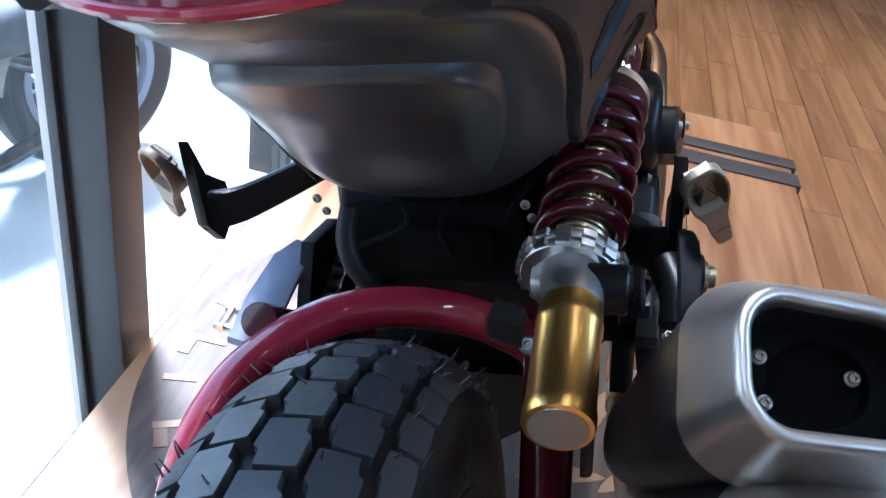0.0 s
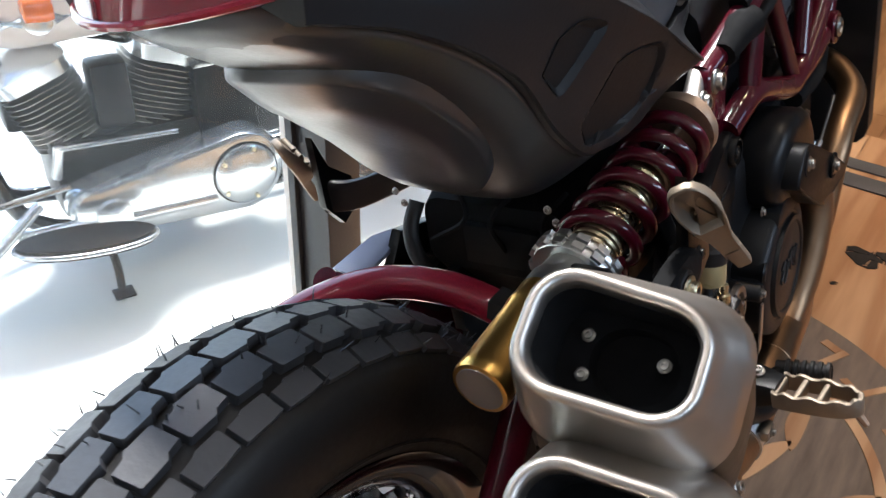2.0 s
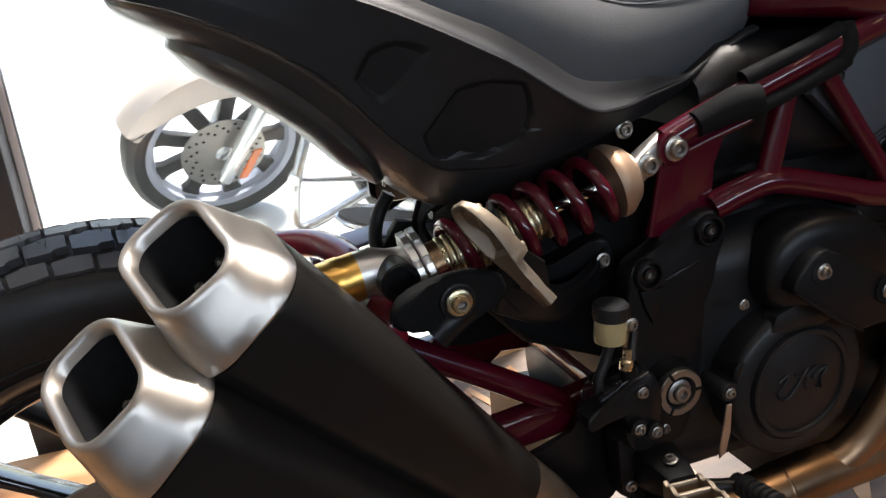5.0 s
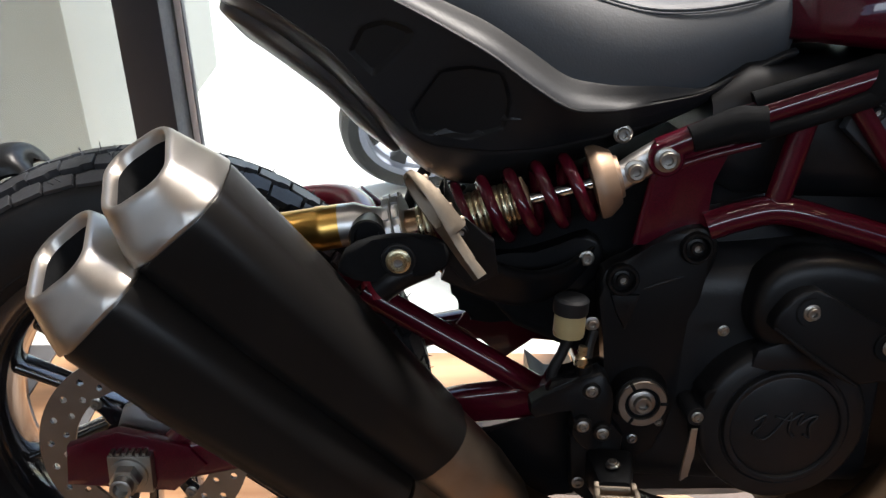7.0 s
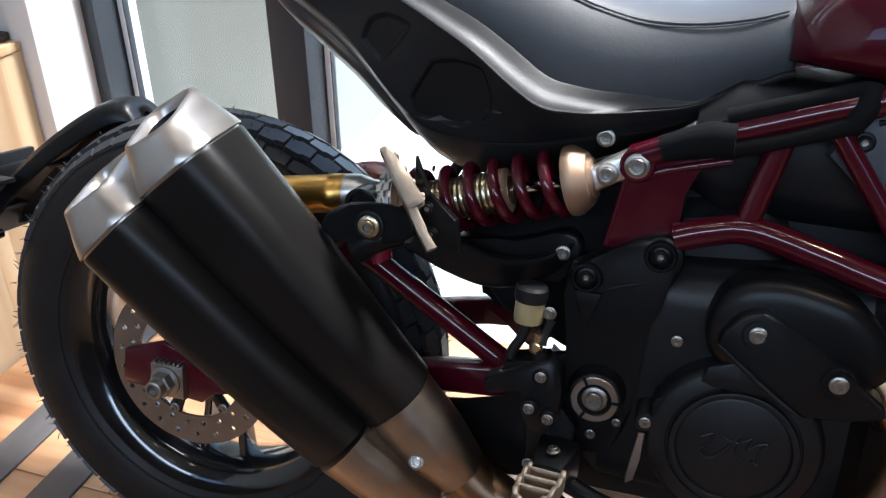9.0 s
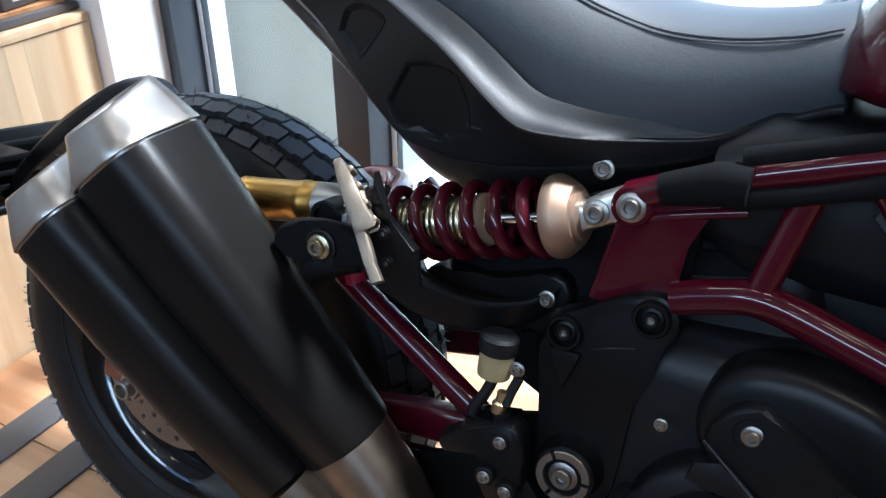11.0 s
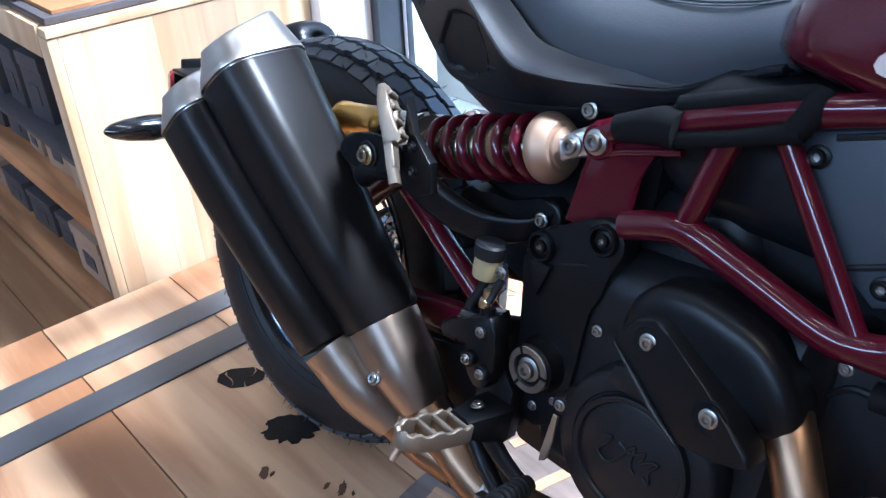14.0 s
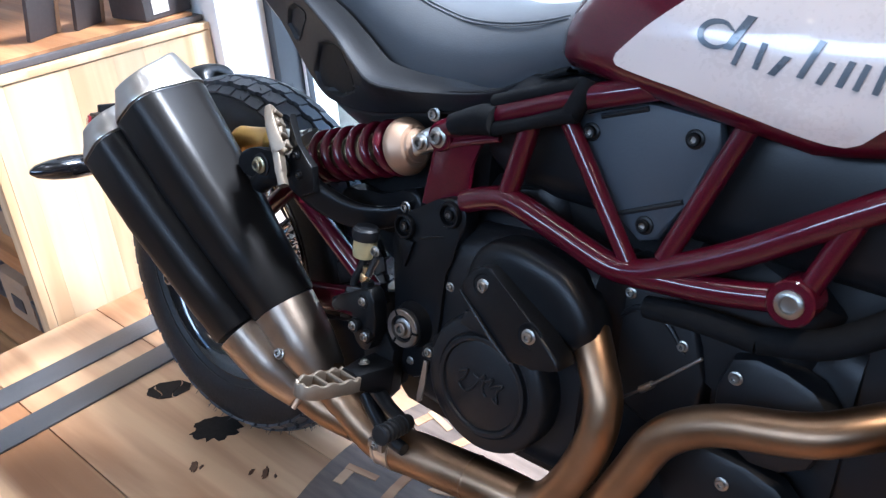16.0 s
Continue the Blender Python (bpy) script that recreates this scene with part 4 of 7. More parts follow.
for i in range(NROW * 6):
    s = rng.choice((-0.06, -0.03, 0.0, 0.03, 0.06, -0.066, 0.066)) + rng.uniform(-0.009, 0.009)
    a = rng.uniform(0, 2 * math.pi)
    x, r = crown(s)
    r += 0.0086
    d = V((math.sin(s / 0.105), math.cos(s / 0.105) * math.sin(a), math.cos(s / 0.105) * math.cos(a)))
    p = V((x, r * math.sin(a), r * math.cos(a)))
    tip = p + (d + V((rng.uniform(-0.5, 0.5), rng.uniform(-0.5, 0.5), rng.uniform(-0.5, 0.5)))).normalized() * rng.uniform(0.006, 0.012)
    tube(bm, [p, tip], [0.0008, 0.0004], 4)
tagged(part("moulding_hairs", bm, RUBBER, tyre), kind="stuff")

# rear wheel
wheel = group("rear_wheel", None, "gloss black cast wheel with paired thin spokes")
wheel.location = AX
bm = bm_new()
revolve(bm, [(0.232, -0.060), (0.238, -0.062), (0.238, -0.056), (0.225, -0.052), (0.212, -0.04), (0.206, -0.015), (0.206, 0.015), (0.212, 0.04), (0.225, 0.052), (0.238, 0.056), (0.238, 0.062),
             (0.226, 0.060), (0.205, 0.046), (0.196, 0.02), (0.194, 0), (0.196, -0.02), (0.205, -0.046), (0.226, -0.060), (0.232, -0.060)], (0, 0, 0), (1, 0, 0), 72, False)
part("rim", bm, GLOSSBLACK, wheel)
bm = bm_new()
revolve(bm, [(0.02, -0.085), (0.045, -0.08), (0.05, -0.05), (0.04, -0.02), (0.04, 0.02), (0.05, 0.05), (0.055, 0.075), (0.02, 0.08)], (0, 0, 0), (1, 0, 0), 32)
part("hub", bm, GLOSSBLACK, wheel)
bm = bm_new()
for i, off in enumerate((-0.115, 0.115)):
    a0, a1 = off * 1.0, off * 1.55
    c0, c1 = V((0, 0.045 * math.sin(a0 * 4), 0.045 * math.cos(a0 * 4))), V((0, 0.2 * math.sin(a1), 0.2 * math.cos(a1)))
    d = (c1 - c0).normalized()
    w = X1.cross(d)
    loft(bm, [[c + X1 * (x * k) + w * (y * k) for x, y in rrect(0.034, 0.013, 0.005, 3)] for c, k in ((c0, 1.25), (c0.lerp(c1, 0.5), 0.95), (c1, 1.15))])
spoke = part("spoke", bm, GLOSSBLACK, wheel)
for i in range(1, 6):
    again(spoke, "spoke", pose(0, 0, 0, 60 * i), wheel)


def drilled_disc(r0, r1, x0, x1, n, holes):
    """A flat ring with rows of real holes: holes is (radius, hole radius, offset) per ring of cells."""
    bm = bm_new()
    edges = [r0] + [(a[0] + b[0]) / 2 for a, b in zip(holes, holes[1:])] + [r1]
    for (rc, hr, off), ra, rb in zip(holes, edges, edges[1:]):
        for i in range(n):
            t0, t1 = 2 * math.pi * i / n, 2 * math.pi * (i + 1) / n
            tm = (t0 + t1) / 2
            pol = [(ra, t0), (ra, tm), (ra, t1), (rc, t1), (rb, t1), (rb, tm), (rb, t0), (rc, t0)]
            outer = [V((0, r * math.sin(t), r * math.cos(t))) for r, t in pol]
            make = hr > 0 and (i + off) % 2 == 0
            c = V((0, rc * math.sin(tm), rc * math.cos(tm)))
            for x in (x0, x1):
                vo = [bm.verts.new(p + X1 * x) for p in outer]
                if make:
                    vi = [bm.verts.new(c + (p - c).normalized() * hr + X1 * x) for p in outer]
                    for j in range(8):
                        bm.faces.new((vo[j], vo[(j + 1) % 8], vi[(j + 1) % 8], vi[j]))
                else:
                    bm.faces.new(vo)
            if make:
                va, vb = ([bm.verts.new(c + (p - c).normalized() * hr + X1 * x) for p in outer] for x in (x0, x1))
                for j in range(8):
                    bm.faces.new((va[j], va[(j + 1) % 8], vb[(j + 1) % 8], vb[j]))
    for r in (r0, r1):
        va, vb = ([bm.verts.new((x, r * math.sin(t), r * math.cos(t))) for t in np.linspace(0, 2 * math.pi, 2 * n, endpoint=False)] for x in (x0, x1))
        for j in range(2 * n):
            bm.faces.new((va[j], va[(j + 1) % (2 * n)], vb[(j + 1) % (2 * n)], vb[j]))
    bmesh.ops.remove_doubles(bm, verts=bm.verts, dist=1e-5)
    return bm


disc = part("brake_disc", drilled_disc(0.083, 0.126, 0.098, 0.103, 44, [(0.094, 0.0042, 0), (0.112, 0.0045, 1)]), DISCSTEEL, wheel, "drilled steel brake disc")
bm = bm_new()
for i in range(6):
    a = radians(60 * i + 20)
    c1, c0 = V((0.099, 0.086 * math.sin(a), 0.086 * math.cos(a))), V((0.094, 0.045 * math.sin(a), 0.045 * math.cos(a)))
    d = (c1 - c0).normalized()
    w = X1.cross(d)
    arm = bm_new()
    loft(arm, [[c + X1 * x + w * y for x, y in rrect(0.008, wd, 0.003, 2)] for c, wd in ((c0, 0.03), (c0.lerp(c1, 0.5), 0.018), (c1, 0.022))])
    part("carrier_arm", arm, GLOSSBLACK, wheel)
revolve(bm, [(0.03, 0.08), (0.05, 0.085), (0.05, 0.098), (0.03, 0.1)], (0, 0, 0), (1, 0, 0), 28)
part("disc_carrier", bm, GLOSSBLACK, wheel)
for i in range(6):
    a = radians(60 * i + 20)
    bolt((0.102, 0.08 * math.sin(a), 0.08 * math.cos(a)), 0.0075, X1, BOLT_STEEL, wheel)

# swingarm: a welded truss of tubes with a hoop in front of the tyre
arm = group("swingarm", None, "maroon tubular truss swingarm")


def arm_tube(name, pts, r, mat=MAROON, k=8, n=16):
    bm = bm_new()
    tube(bm, pts, r, n, k)
    return part(name, bm, mat, arm)


# hoop redder than its sister tubes: window light is put into the colour
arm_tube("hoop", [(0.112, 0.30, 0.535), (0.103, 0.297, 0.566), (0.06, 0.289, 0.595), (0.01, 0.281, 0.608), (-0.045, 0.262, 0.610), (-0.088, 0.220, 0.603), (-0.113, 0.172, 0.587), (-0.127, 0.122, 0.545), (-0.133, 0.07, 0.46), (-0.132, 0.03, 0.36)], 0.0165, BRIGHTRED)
arm_tube("rear_strut", [(0.112, 0.285, 0.575), (0.12, 0.16, 0.46), (0.128, 0.05, 0.35)], 0.0155, MAROON)
arm_tube("front_strut", [(0.112, 0.285, 0.545), (0.118, 0.43, 0.458), (0.118, 0.53, 0.395)], 0.015)
arm_tube("front_strut", [(-0.112, 0.26, 0.60), (-0.12, 0.42, 0.47), (-0.118, 0.54, 0.41)], 0.015)
for s in (1, -1):
    bm = bm_new()
    loft(bm, [[V((s * x + dx, y, z + dz)) for dx, dz in rrect(0.03, h, 0.008, 3)] for x, y, z, h in ((0.13, -0.03, 0.334, 0.045), (0.13, 0.03, 0.335, 0.052), (0.124, 0.2, 0.362, 0.044), (0.118, 0.40, 0.403, 0.042), (0.118, 0.47, 0.410, 0.044), (0.11, 0.57, 0.412, 0.06))])
    part("lower_beam", bm, MAROON, arm)
bm = bm_new()
tube(bm, [(-0.12, 0.575, 0.41), (0.12, 0.575, 0.41)], 0.03, 20)
part("pivot_tube", bm, MAROON, arm)
bm = bm_new()
plate(bm, [(0.398, 0.412), (0.412, 0.432), (0.47, 0.448), (0.52, 0.448), (0.522, 0.40), (0.47, 0.362), (0.452, 0.372), (0.43, 0.396)], -0.104, -0.096, 0.002)
part("gusset", bm, MAROON, arm)
bm = bm_new()
plate(bm, [(-0.065, 0.315), (-0.06, 0.365), (0.0, 0.385), (0.08, 0.365), (0.10, 0.34), (0.06, 0.305)], 0.133, 0.147, 0.003)
part("axle_plate", bm, MAROON, arm)
bm = bm_new()
box(bm, (-0.012, -0.024, -0.024), (0.010, 0.026, 0.024), 0.002)
for i in range(6):
    box(bm, (-0.008, -0.021 + i * 0.0075, 0.024), (0.008, -0.017 + i * 0.0075, 0.0275), 0)
o = part("axle_block", bm, BOLTSTEEL, arm, "bright axle block with graduation teeth")
o.location = AX + V((0.150, 0, 0))
bm = bm_new()
revolve(bm, [(0.022, 0), (0.022, 0.004), (0.019, 0.005)], (0, 0, 0), (1, 0, 0), 24)
loft(bm, [[V((x, 0.0175 * k * math.cos(a), 0.0175 * k * math.sin(a))) for a in np.linspace(0, 2 * math.pi, 6, endpoint=False)] for x, k in ((0.0045, 1), (0.018, 1), (0.0195, 0.9))])
revolve(bm, [(0.0125, 0.019), (0.0125, 0.031), (0.011, 0.032), (0.0085, 0.032), (0.0085, 0.02)], (0, 0, 0), (1, 0, 0), 20)
o = part("axle_nut", bm, BOLTSTEEL, arm, "dull steel axle nut on a hollow axle")
o.location = AX + V((0.160, 0, 0))
caliper = group("brake_caliper", None, "dark grey rear brake caliper over the disc")
bm = bm_new()
plate(bm, [(0.02, 0.40), (0.05, 0.45), (0.10, 0.455), (0.13, 0.42), (0.10, 0.385), (0.05, 0.38)], 0.085, 0.125, 0.006, 2, 2)
part("caliper_body", bm, ALU, caliper)
bm = bm_new()
plate(bm, [(-0.02, 0.345), (0.0, 0.40), (0.03, 0.41), (0.06, 0.375), (0.05, 0.34)], 0.108, 0.118, 0.002)
part("caliper_bracket", bm, ALU, caliper)
bolt((0.126, 0.06, 0.425), 0.009, X1, BOLT_STEEL, caliper)
bolt((0.126, 0.105, 0.42), 0.009, X1, BOLT_STEEL, caliper)

# black pads and clips on the swingarm
bm = bm_new()
loft(bm, [[V((0.084, 0.288, 0.600)) + V(p) for p in q] for q in ([(-0.013, -0.02, -0.006), (0.013, -0.018, -0.016), (0.015, 0.014, -0.012), (-0.011, 0.012, 0.0)], [(-0.013, -0.014, 0.008), (0.012, -0.012, -0.001), (0.013, 0.01, 0.002), (-0.01, 0.008, 0.012)])])
part("rubber_pad", bm, SIDEWALL, arm)
bolt((0.102, 0.276, 0.583), 0.008, (-0.2, -0.7, 0.7), BOLT_STEEL, arm)

# shock absorber with its gold reservoir
shock = group("shock_absorber", None, "offset rear shock with maroon coil spring and gold reservoir")
S0, S1 = V((0.131, 0.335, 0.619)), V((0.149, 0.545, 0.681))
SD = (S1 - S0).normalized()
SU = SD.orthogonal().normalized()
SW = SD.cross(SU)
L = (S1 - S0).length
coil = []
turns, n_ = 6.6, 180
for i in range(n_ + 1):
    t = i / n_
    a = 2 * math.pi * turns * t + 0.6
    lin = 0.012 + (L - 0.023) * t
    coil.append(S0 + SD * lin + 0.0335 * (math.cos(a) * SU + math.sin(a) * SW))
bm = bm_new()
tube(bm, coil, 0.0068, 10, 1)
part("coil_spring", bm, MAROON, shock, "maroon coil spring with metallic flake")
bm = bm_new()
revolve(bm, [(0.0235, -0.022), (0.0235, 0.13), (0.019, 0.133), (0.016, 0.14)], S0, SD, 28)
part("damper_body", bm, HEADER, shock)
bm = bm_new()
for i in range(15):
    revolve(bm, [(0.0236, 0.018 + i * 0.007), (0.0248, 0.02 + i * 0.007), (0.0248, 0.022 + i * 0.007), (0.0236, 0.024 + i * 0.007)], S0, SD, 28, False)
part("body_thread", bm, STEEL, shock)
bm = bm_new()
revolve(bm, [(0.0065, 0.13), (0.0065, L - 0.01)], S0, SD, 14)
part("damper_rod", bm, CHROME, shock)
bm = bm_new()
revolve(bm, [(0.02, 0.126), (0.0262, 0.128), (0.0262, 0.136), (0.014, 0.14)], S0, SD, 20)
part("bump_stop", bm, CARDBOARD, shock)
bm = bm_new()
revolve(bm, [(0.020, L - 0.013), (0.0385, L - 0.012), (0.0395, L - 0.009), (0.0393, L - 0.003), (0.038, L + 0.000), (0.030, L + 0.011), (0.0285, L + 0.0125), (0.0235, L + 0.013), (0.0225, L + 0.017), (0.014, L + 0.018)], S0, SD, 40)
part("spring_cup", bm, BRONZE, shock, "bronze anodised upper spring cup")
# notched collar rings
for k0, w in ((-0.014, 0.0085), (-0.004, 0.0085)):
    bm = bm_new()
    revolve(bm, [(0.030, k0), (0.040, k0), (0.0415, k0 + 0.002), (0.0415, k0 + w - 0.002), (0.040, k0 + w), (0.030, k0 + w)], S0, SD, 36)
    for i in range(14):
        a = 2 * math.pi * i / 14
        d = math.cos(a) * SU + math.sin(a) * SW
        q = SD.cross(d)
        c = S0 + SD * (k0 + w / 2) + d * 0.042
        notch = bm_new()
        loft(notch, [[c + d * dx + q * u + SD * v for u, v in ((-0.0055, -w / 2 + 0.001), (0.0055, -w / 2 + 0.001), (0.0055, w / 2 - 0.001), (-0.0055, w / 2 - 0.001))] for dx in (-0.002, 0.0025)])
        part("notch", notch, ALU, shock)
    part("preload_ring", bm, ALU, shock, "notched alloy preload ring")
# cast lower body between the damper and the reservoir
RC0, RC1 = V((0.134, 0.158, 0.6115)), V((0.134, 0.268, 0.628))
RD = (RC1 - RC0).normalized()
bm = bm_new()
prof = [(RC1 - RD * 0.004, 0.0235), (RC1 + RD * 0.01, 0.0235), (RC1.lerp(S0, 0.35), 0.0235), (RC1.lerp(S0, 0.7), 0.026), (S0 - SD * 0.015, 0.0315), (S0 - SD * 0.009, 0.0315)]
rings = []
for i, (c, r) in enumerate(prof):
    d = (prof[min(i + 1, len(prof) - 1)][0] - prof[max(i - 1, 0)][0]).normalized()
    u = (V((0, 0, 1)) - d * d.z).normalized()
    w = d.cross(u)
    rings.append([c + r * (math.cos(a) * u + math.sin(a) * w) for a in np.linspace(0, 2 * math.pi, 24, endpoint=False)])
loft(bm, rings)
part("lower_body", bm, ALU, shock, "cast alloy lower body")
bm = bm_new()
revolve(bm, [(0.0195, -0.012), (0.0195, 0.017), (0.0175, 0.019), (0.0135, 0.019), (0.0125, 0.014), (0.002, 0.014)], V((0.156, 0.296, 0.626)), (1, 0, 0), 28)
part("lower_boss", bm, SATIN, shock, "black bushing in the lower boss")
bm = bm_new()
revolve(bm, [(0.0205, -0.0008), (0.0234, 0.0), (0.0244, 0.003), (0.0244, 0.012), (0.0236, 0.0135), (0.0236, 0.082), (0.0245, 0.084), (0.0245, 0.092), (0.0237, 0.094), (0.0237, 0.108)], RC0, RD, 40)
part("reservoir", bm, GOLD, shock, "gold anodised reservoir cylinder")
bm = bm_new()
revolve(bm, [(0.001, -0.0012), (0.0198, -0.0012), (0.0207, 0.0)], RC0, RD, 36)
part("reservoir_cap", bm, BRUSHED, shock, "brushed grey end cap")
# upper fork and eye
bm = bm_new()
e1 = V((0.152, 0.60, 0.704))
rings = []
for c, w, h in ((S1 + SD * 0.008, 0.03, 0.03), (S1 + SD * 0.02, 0.024, 0.028), (V((0.15, 0.575, 0.694)), 0.02, 0.03), (V((0.146, 0.60, 0.706)), 0.018, 0.034), (V((0.146, 0.618, 0.711)), 0.016, 0.026)):
    rings.append([c + V((x, 0, 0)) + V((0, -0.3, 0.95)) * y for x, y in rrect(w, h, 0.007, 3)])
loft(bm, rings)
part("upper_eye", bm, ALU, shock, "cast alloy upper eye")
bolt((0.160, 0.574, 0.693), 0.0125, X1, BOLT_STEEL, shock)

# trellis frame
trellis = group("frame", None, "maroon tubular trellis frame")


def rail(name, pts, r=0.0135, both=True, k=6):
    for s in ((1, -1) if both else (1,)):
        bm = bm_new()
        tube(bm, [(s * x, y, z) for x, y, z in pts], r, 16, k)
        part(name, bm, MAROON, trellis)


rail("lower_rail", [(0.158, 0.655, 0.632), (0.162, 0.69, 0.645), (0.166, 0.73, 0.652), (0.168, 0.80, 0.634), (0.17, 0.87, 0.614), (0.17, 0.905, 0.614), (0.17, 0.94, 0.627), (0.17, 1.02, 0.67), (0.165, 1.12, 0.737), (0.15, 1.22, 0.80)], 0.0155)
rail("top_rail", [(0.15, 0.60, 0.712), (0.158, 0.66, 0.738), (0.165, 0.79, 0.784), (0.16, 0.88, 0.81), (0.14, 0.98, 0.845), (0.11, 1.15, 0.9)], 0.0145)
rail("front_rail", [(0.17, 0.905, 0.612), (0.17, 1.0, 0.622), (0.168, 1.078, 0.637)], 0.0150)
rail("strut", [(0.162, 0.787, 0.772), (0.169, 0.897, 0.622)], 0.0105)
rail("strut", [(0.158, 1.0, 0.80), (0.169, 0.937, 0.638)], 0.0115)
rail("strut", [(0.165, 1.12, 0.74), (0.168, 1.085, 0.645)], 0.0120)
rail("strut", [(0.162, 0.745, 0.752), (0.164, 0.722, 0.655)], 0.0130)
bm = bm_new()
plate(bm, [(0.578, 0.612), (0.592, 0.66), (0.598, 0.70), (0.612, 0.728), (0.628, 0.728), (0.665, 0.735), (0.70, 0.738), (0.668, 0.712), (0.655, 0.68), (0.652, 0.64), (0.66, 0.625), (0.62, 0.606)], 0.147, 0.157, 0.003)
part("shock_gusset", bm, MAROON, trellis)
bm = bm_new()
tube(bm, [(0.154, 0.595, 0.688), (0.157, 0.64, 0.705), (0.16, 0.70, 0.722)], 0.0045, 10, 4)
tube(bm, [(0.153, 0.596, 0.69), (0.153, 0.582, 0.612)], 0.0045, 10, 2)
part("gusset_flange", bm, MAROON, trellis)
bm = bm_new()
revolve(bm, [(0.019, -0.015), (0.019, 0.004), (0.017, 0.006)], (0.157, 0.605, 0.706), X1, 28)
part("shock_boss", bm, MAROON, trellis)
bolt((0.163, 0.605, 0.706), 0.0135, X1, BOLT_STEEL, trellis)
bm = bm_new()
revolve(bm, [(0.024, -0.03), (0.024, 0.006), (0.022, 0.008)], (0.178, 1.078, 0.637), X1, 28)
part("front_boss", bm, MAROON, trellis)
bm = bm_new()
revolve(bm, [(0.0145, 0.002), (0.0145, 0.004), (0.011, 0.0065), (0.0085, 0.0065), (0.0078, 0.0035), (0.001, 0.003)], (0.185, 1.078, 0.637), X1, 28)
part("domed_cap", bm, BOLTSTEEL, trellis)
# black sleeve round the top rail with a slot
sleeve = group("rail_cover", None, "matt black cover over the frame rail with a slot")
bm = bm_new()
tube(bm, [(0.163, 0.628, 0.727), (0.166, 0.675, 0.742), (0.169, 0.70, 0.744)], [0.014, 0.019, 0.019], 14, 4)
part("sleeve_end", bm, DARKHOLE, sleeve)
bm = bm_new()
tube(bm, [(0.170, 0.69, 0.733), (0.176, 0.75, 0.752), (0.175, 0.81, 0.774)], [0.009, 0.008, 0.010], 12, 4)
tube(bm, [(0.160, 0.69, 0.764), (0.167, 0.75, 0.786), (0.166, 0.81, 0.804)], [0.011, 0.009, 0.010], 12, 4)
part("sleeve_side", bm, DARKHOLE, sleeve)
bm = bm_new()
tube(bm, [(0.172, 0.80, 0.768), (0.174, 0.812, 0.788), (0.164, 0.815, 0.808)], 0.012, 12, 4)
part("sleeve_band", bm, DARKHOLE, sleeve)
bolt((0.172, 0.655, 0.731), 0.006, X1, BOLT_BLACK, sleeve)

# airbox panel behind the trellis
airbox = group("airbox_panel", None, "black side panel behind the frame, paled for haze")
bm = bm_new()
plate(bm, [(0.79, 0.735), (0.805, 0.77), (0.875, 0.797), (0.965, 0.79), (0.972, 0.765), (0.945, 0.70), (0.918, 0.65), (0.896, 0.642), (0.872, 0.662)], 0.138, 0.152, 0.006)
part("panel", bm, SLATE, airbox)
bm = bm_new()
tube(bm, [(0.152, 0.83, 0.772), (0.153, 0.885, 0.79)], 0.003, 8)
part("panel_rib", bm, PLASTIC, airbox)
bm = bm_new()
tube(bm, [(0.152, 0.865, 0.668), (0.153, 0.94, 0.70)], 0.003, 8)
part("panel_rib", bm, PLASTIC, airbox)
for p in ((0.153, 0.82, 0.753), (0.153, 0.942, 0.768), (0.153, 0.901, 0.664)):
    bolt(p, 0.0105, X1, BOLT_BLACK, airbox)
bm = bm_new()
loft(bm, [[V((x, y, z)) for x, z in rrect(0.26, h, 0.04, 3)] for y, h in ((0.66, 0.1), (0.7, 0.15), (1.15, 0.17), (1.25, 0.1))])
for v in bm.verts:
    v.co.z += 0.725
part("airbox", bm, ENGINE, airbox)

# tail: undertray, side panels, seat, tail lamp
STATIONS = [
    (0.082, (0.887, 0.084, 0.891, 0.106, 0.903, 0.112, 0.935, 0.095, 0.945)),
    (0.14, (0.855, 0.095, 0.861, 0.124, 0.885, 0.128, 0.925, 0.108, 0.938)),
    (0.20, (0.816, 0.096, 0.825, 0.133, 0.855, 0.142, 0.91, 0.12, 0.925)),
    (0.26, (0.770, 0.094, 0.780, 0.135, 0.815, 0.155, 0.893, 0.13, 0.908)),
    (0.31, (0.712, 0.083, 0.724, 0.130, 0.755, 0.166, 0.872, 0.142, 0.882)),
    (0.355, (0.656, 0.073, 0.666, 0.131, 0.716, 0.173, 0.850, 0.149, 0.858)),
    (0.42, (0.644, 0.068, 0.654, 0.136, 0.709, 0.181, 0.815, 0.151, 0.829)),
    (0.465, (0.648, 0.062, 0.66, 0.136, 0.711, 0.187, 0.782, 0.152, 0.800)),
    (0.50, (0.660, 0.058, 0.670, 0.132, 0.716, 0.190, 0.760, 0.152, 0.774)),
    (0.55, (0.680, 0.059, 0.691, 0.124, 0.726, 0.162, 0.756, 0.140, 0.765)),
    (0.60, (0.700, 0.060, 0.712, 0.115, 0.735, 0.131, 0.759, 0.126, 0.763)),
    (0.65, (0.730, 0.060, 0.738, 0.105, 0.752, 0.120, 0.767, 0.117, 0.769)),
    (0.69, (0.760, 0.060, 0.766, 0.100, 0.774, 0.111, 0.785, 0.108, 0.787)),
    (0.75, (0.800, 0.060, 0.802, 0.100, 0.806, 0.110, 0.812, 0.100, 0.815)),
]


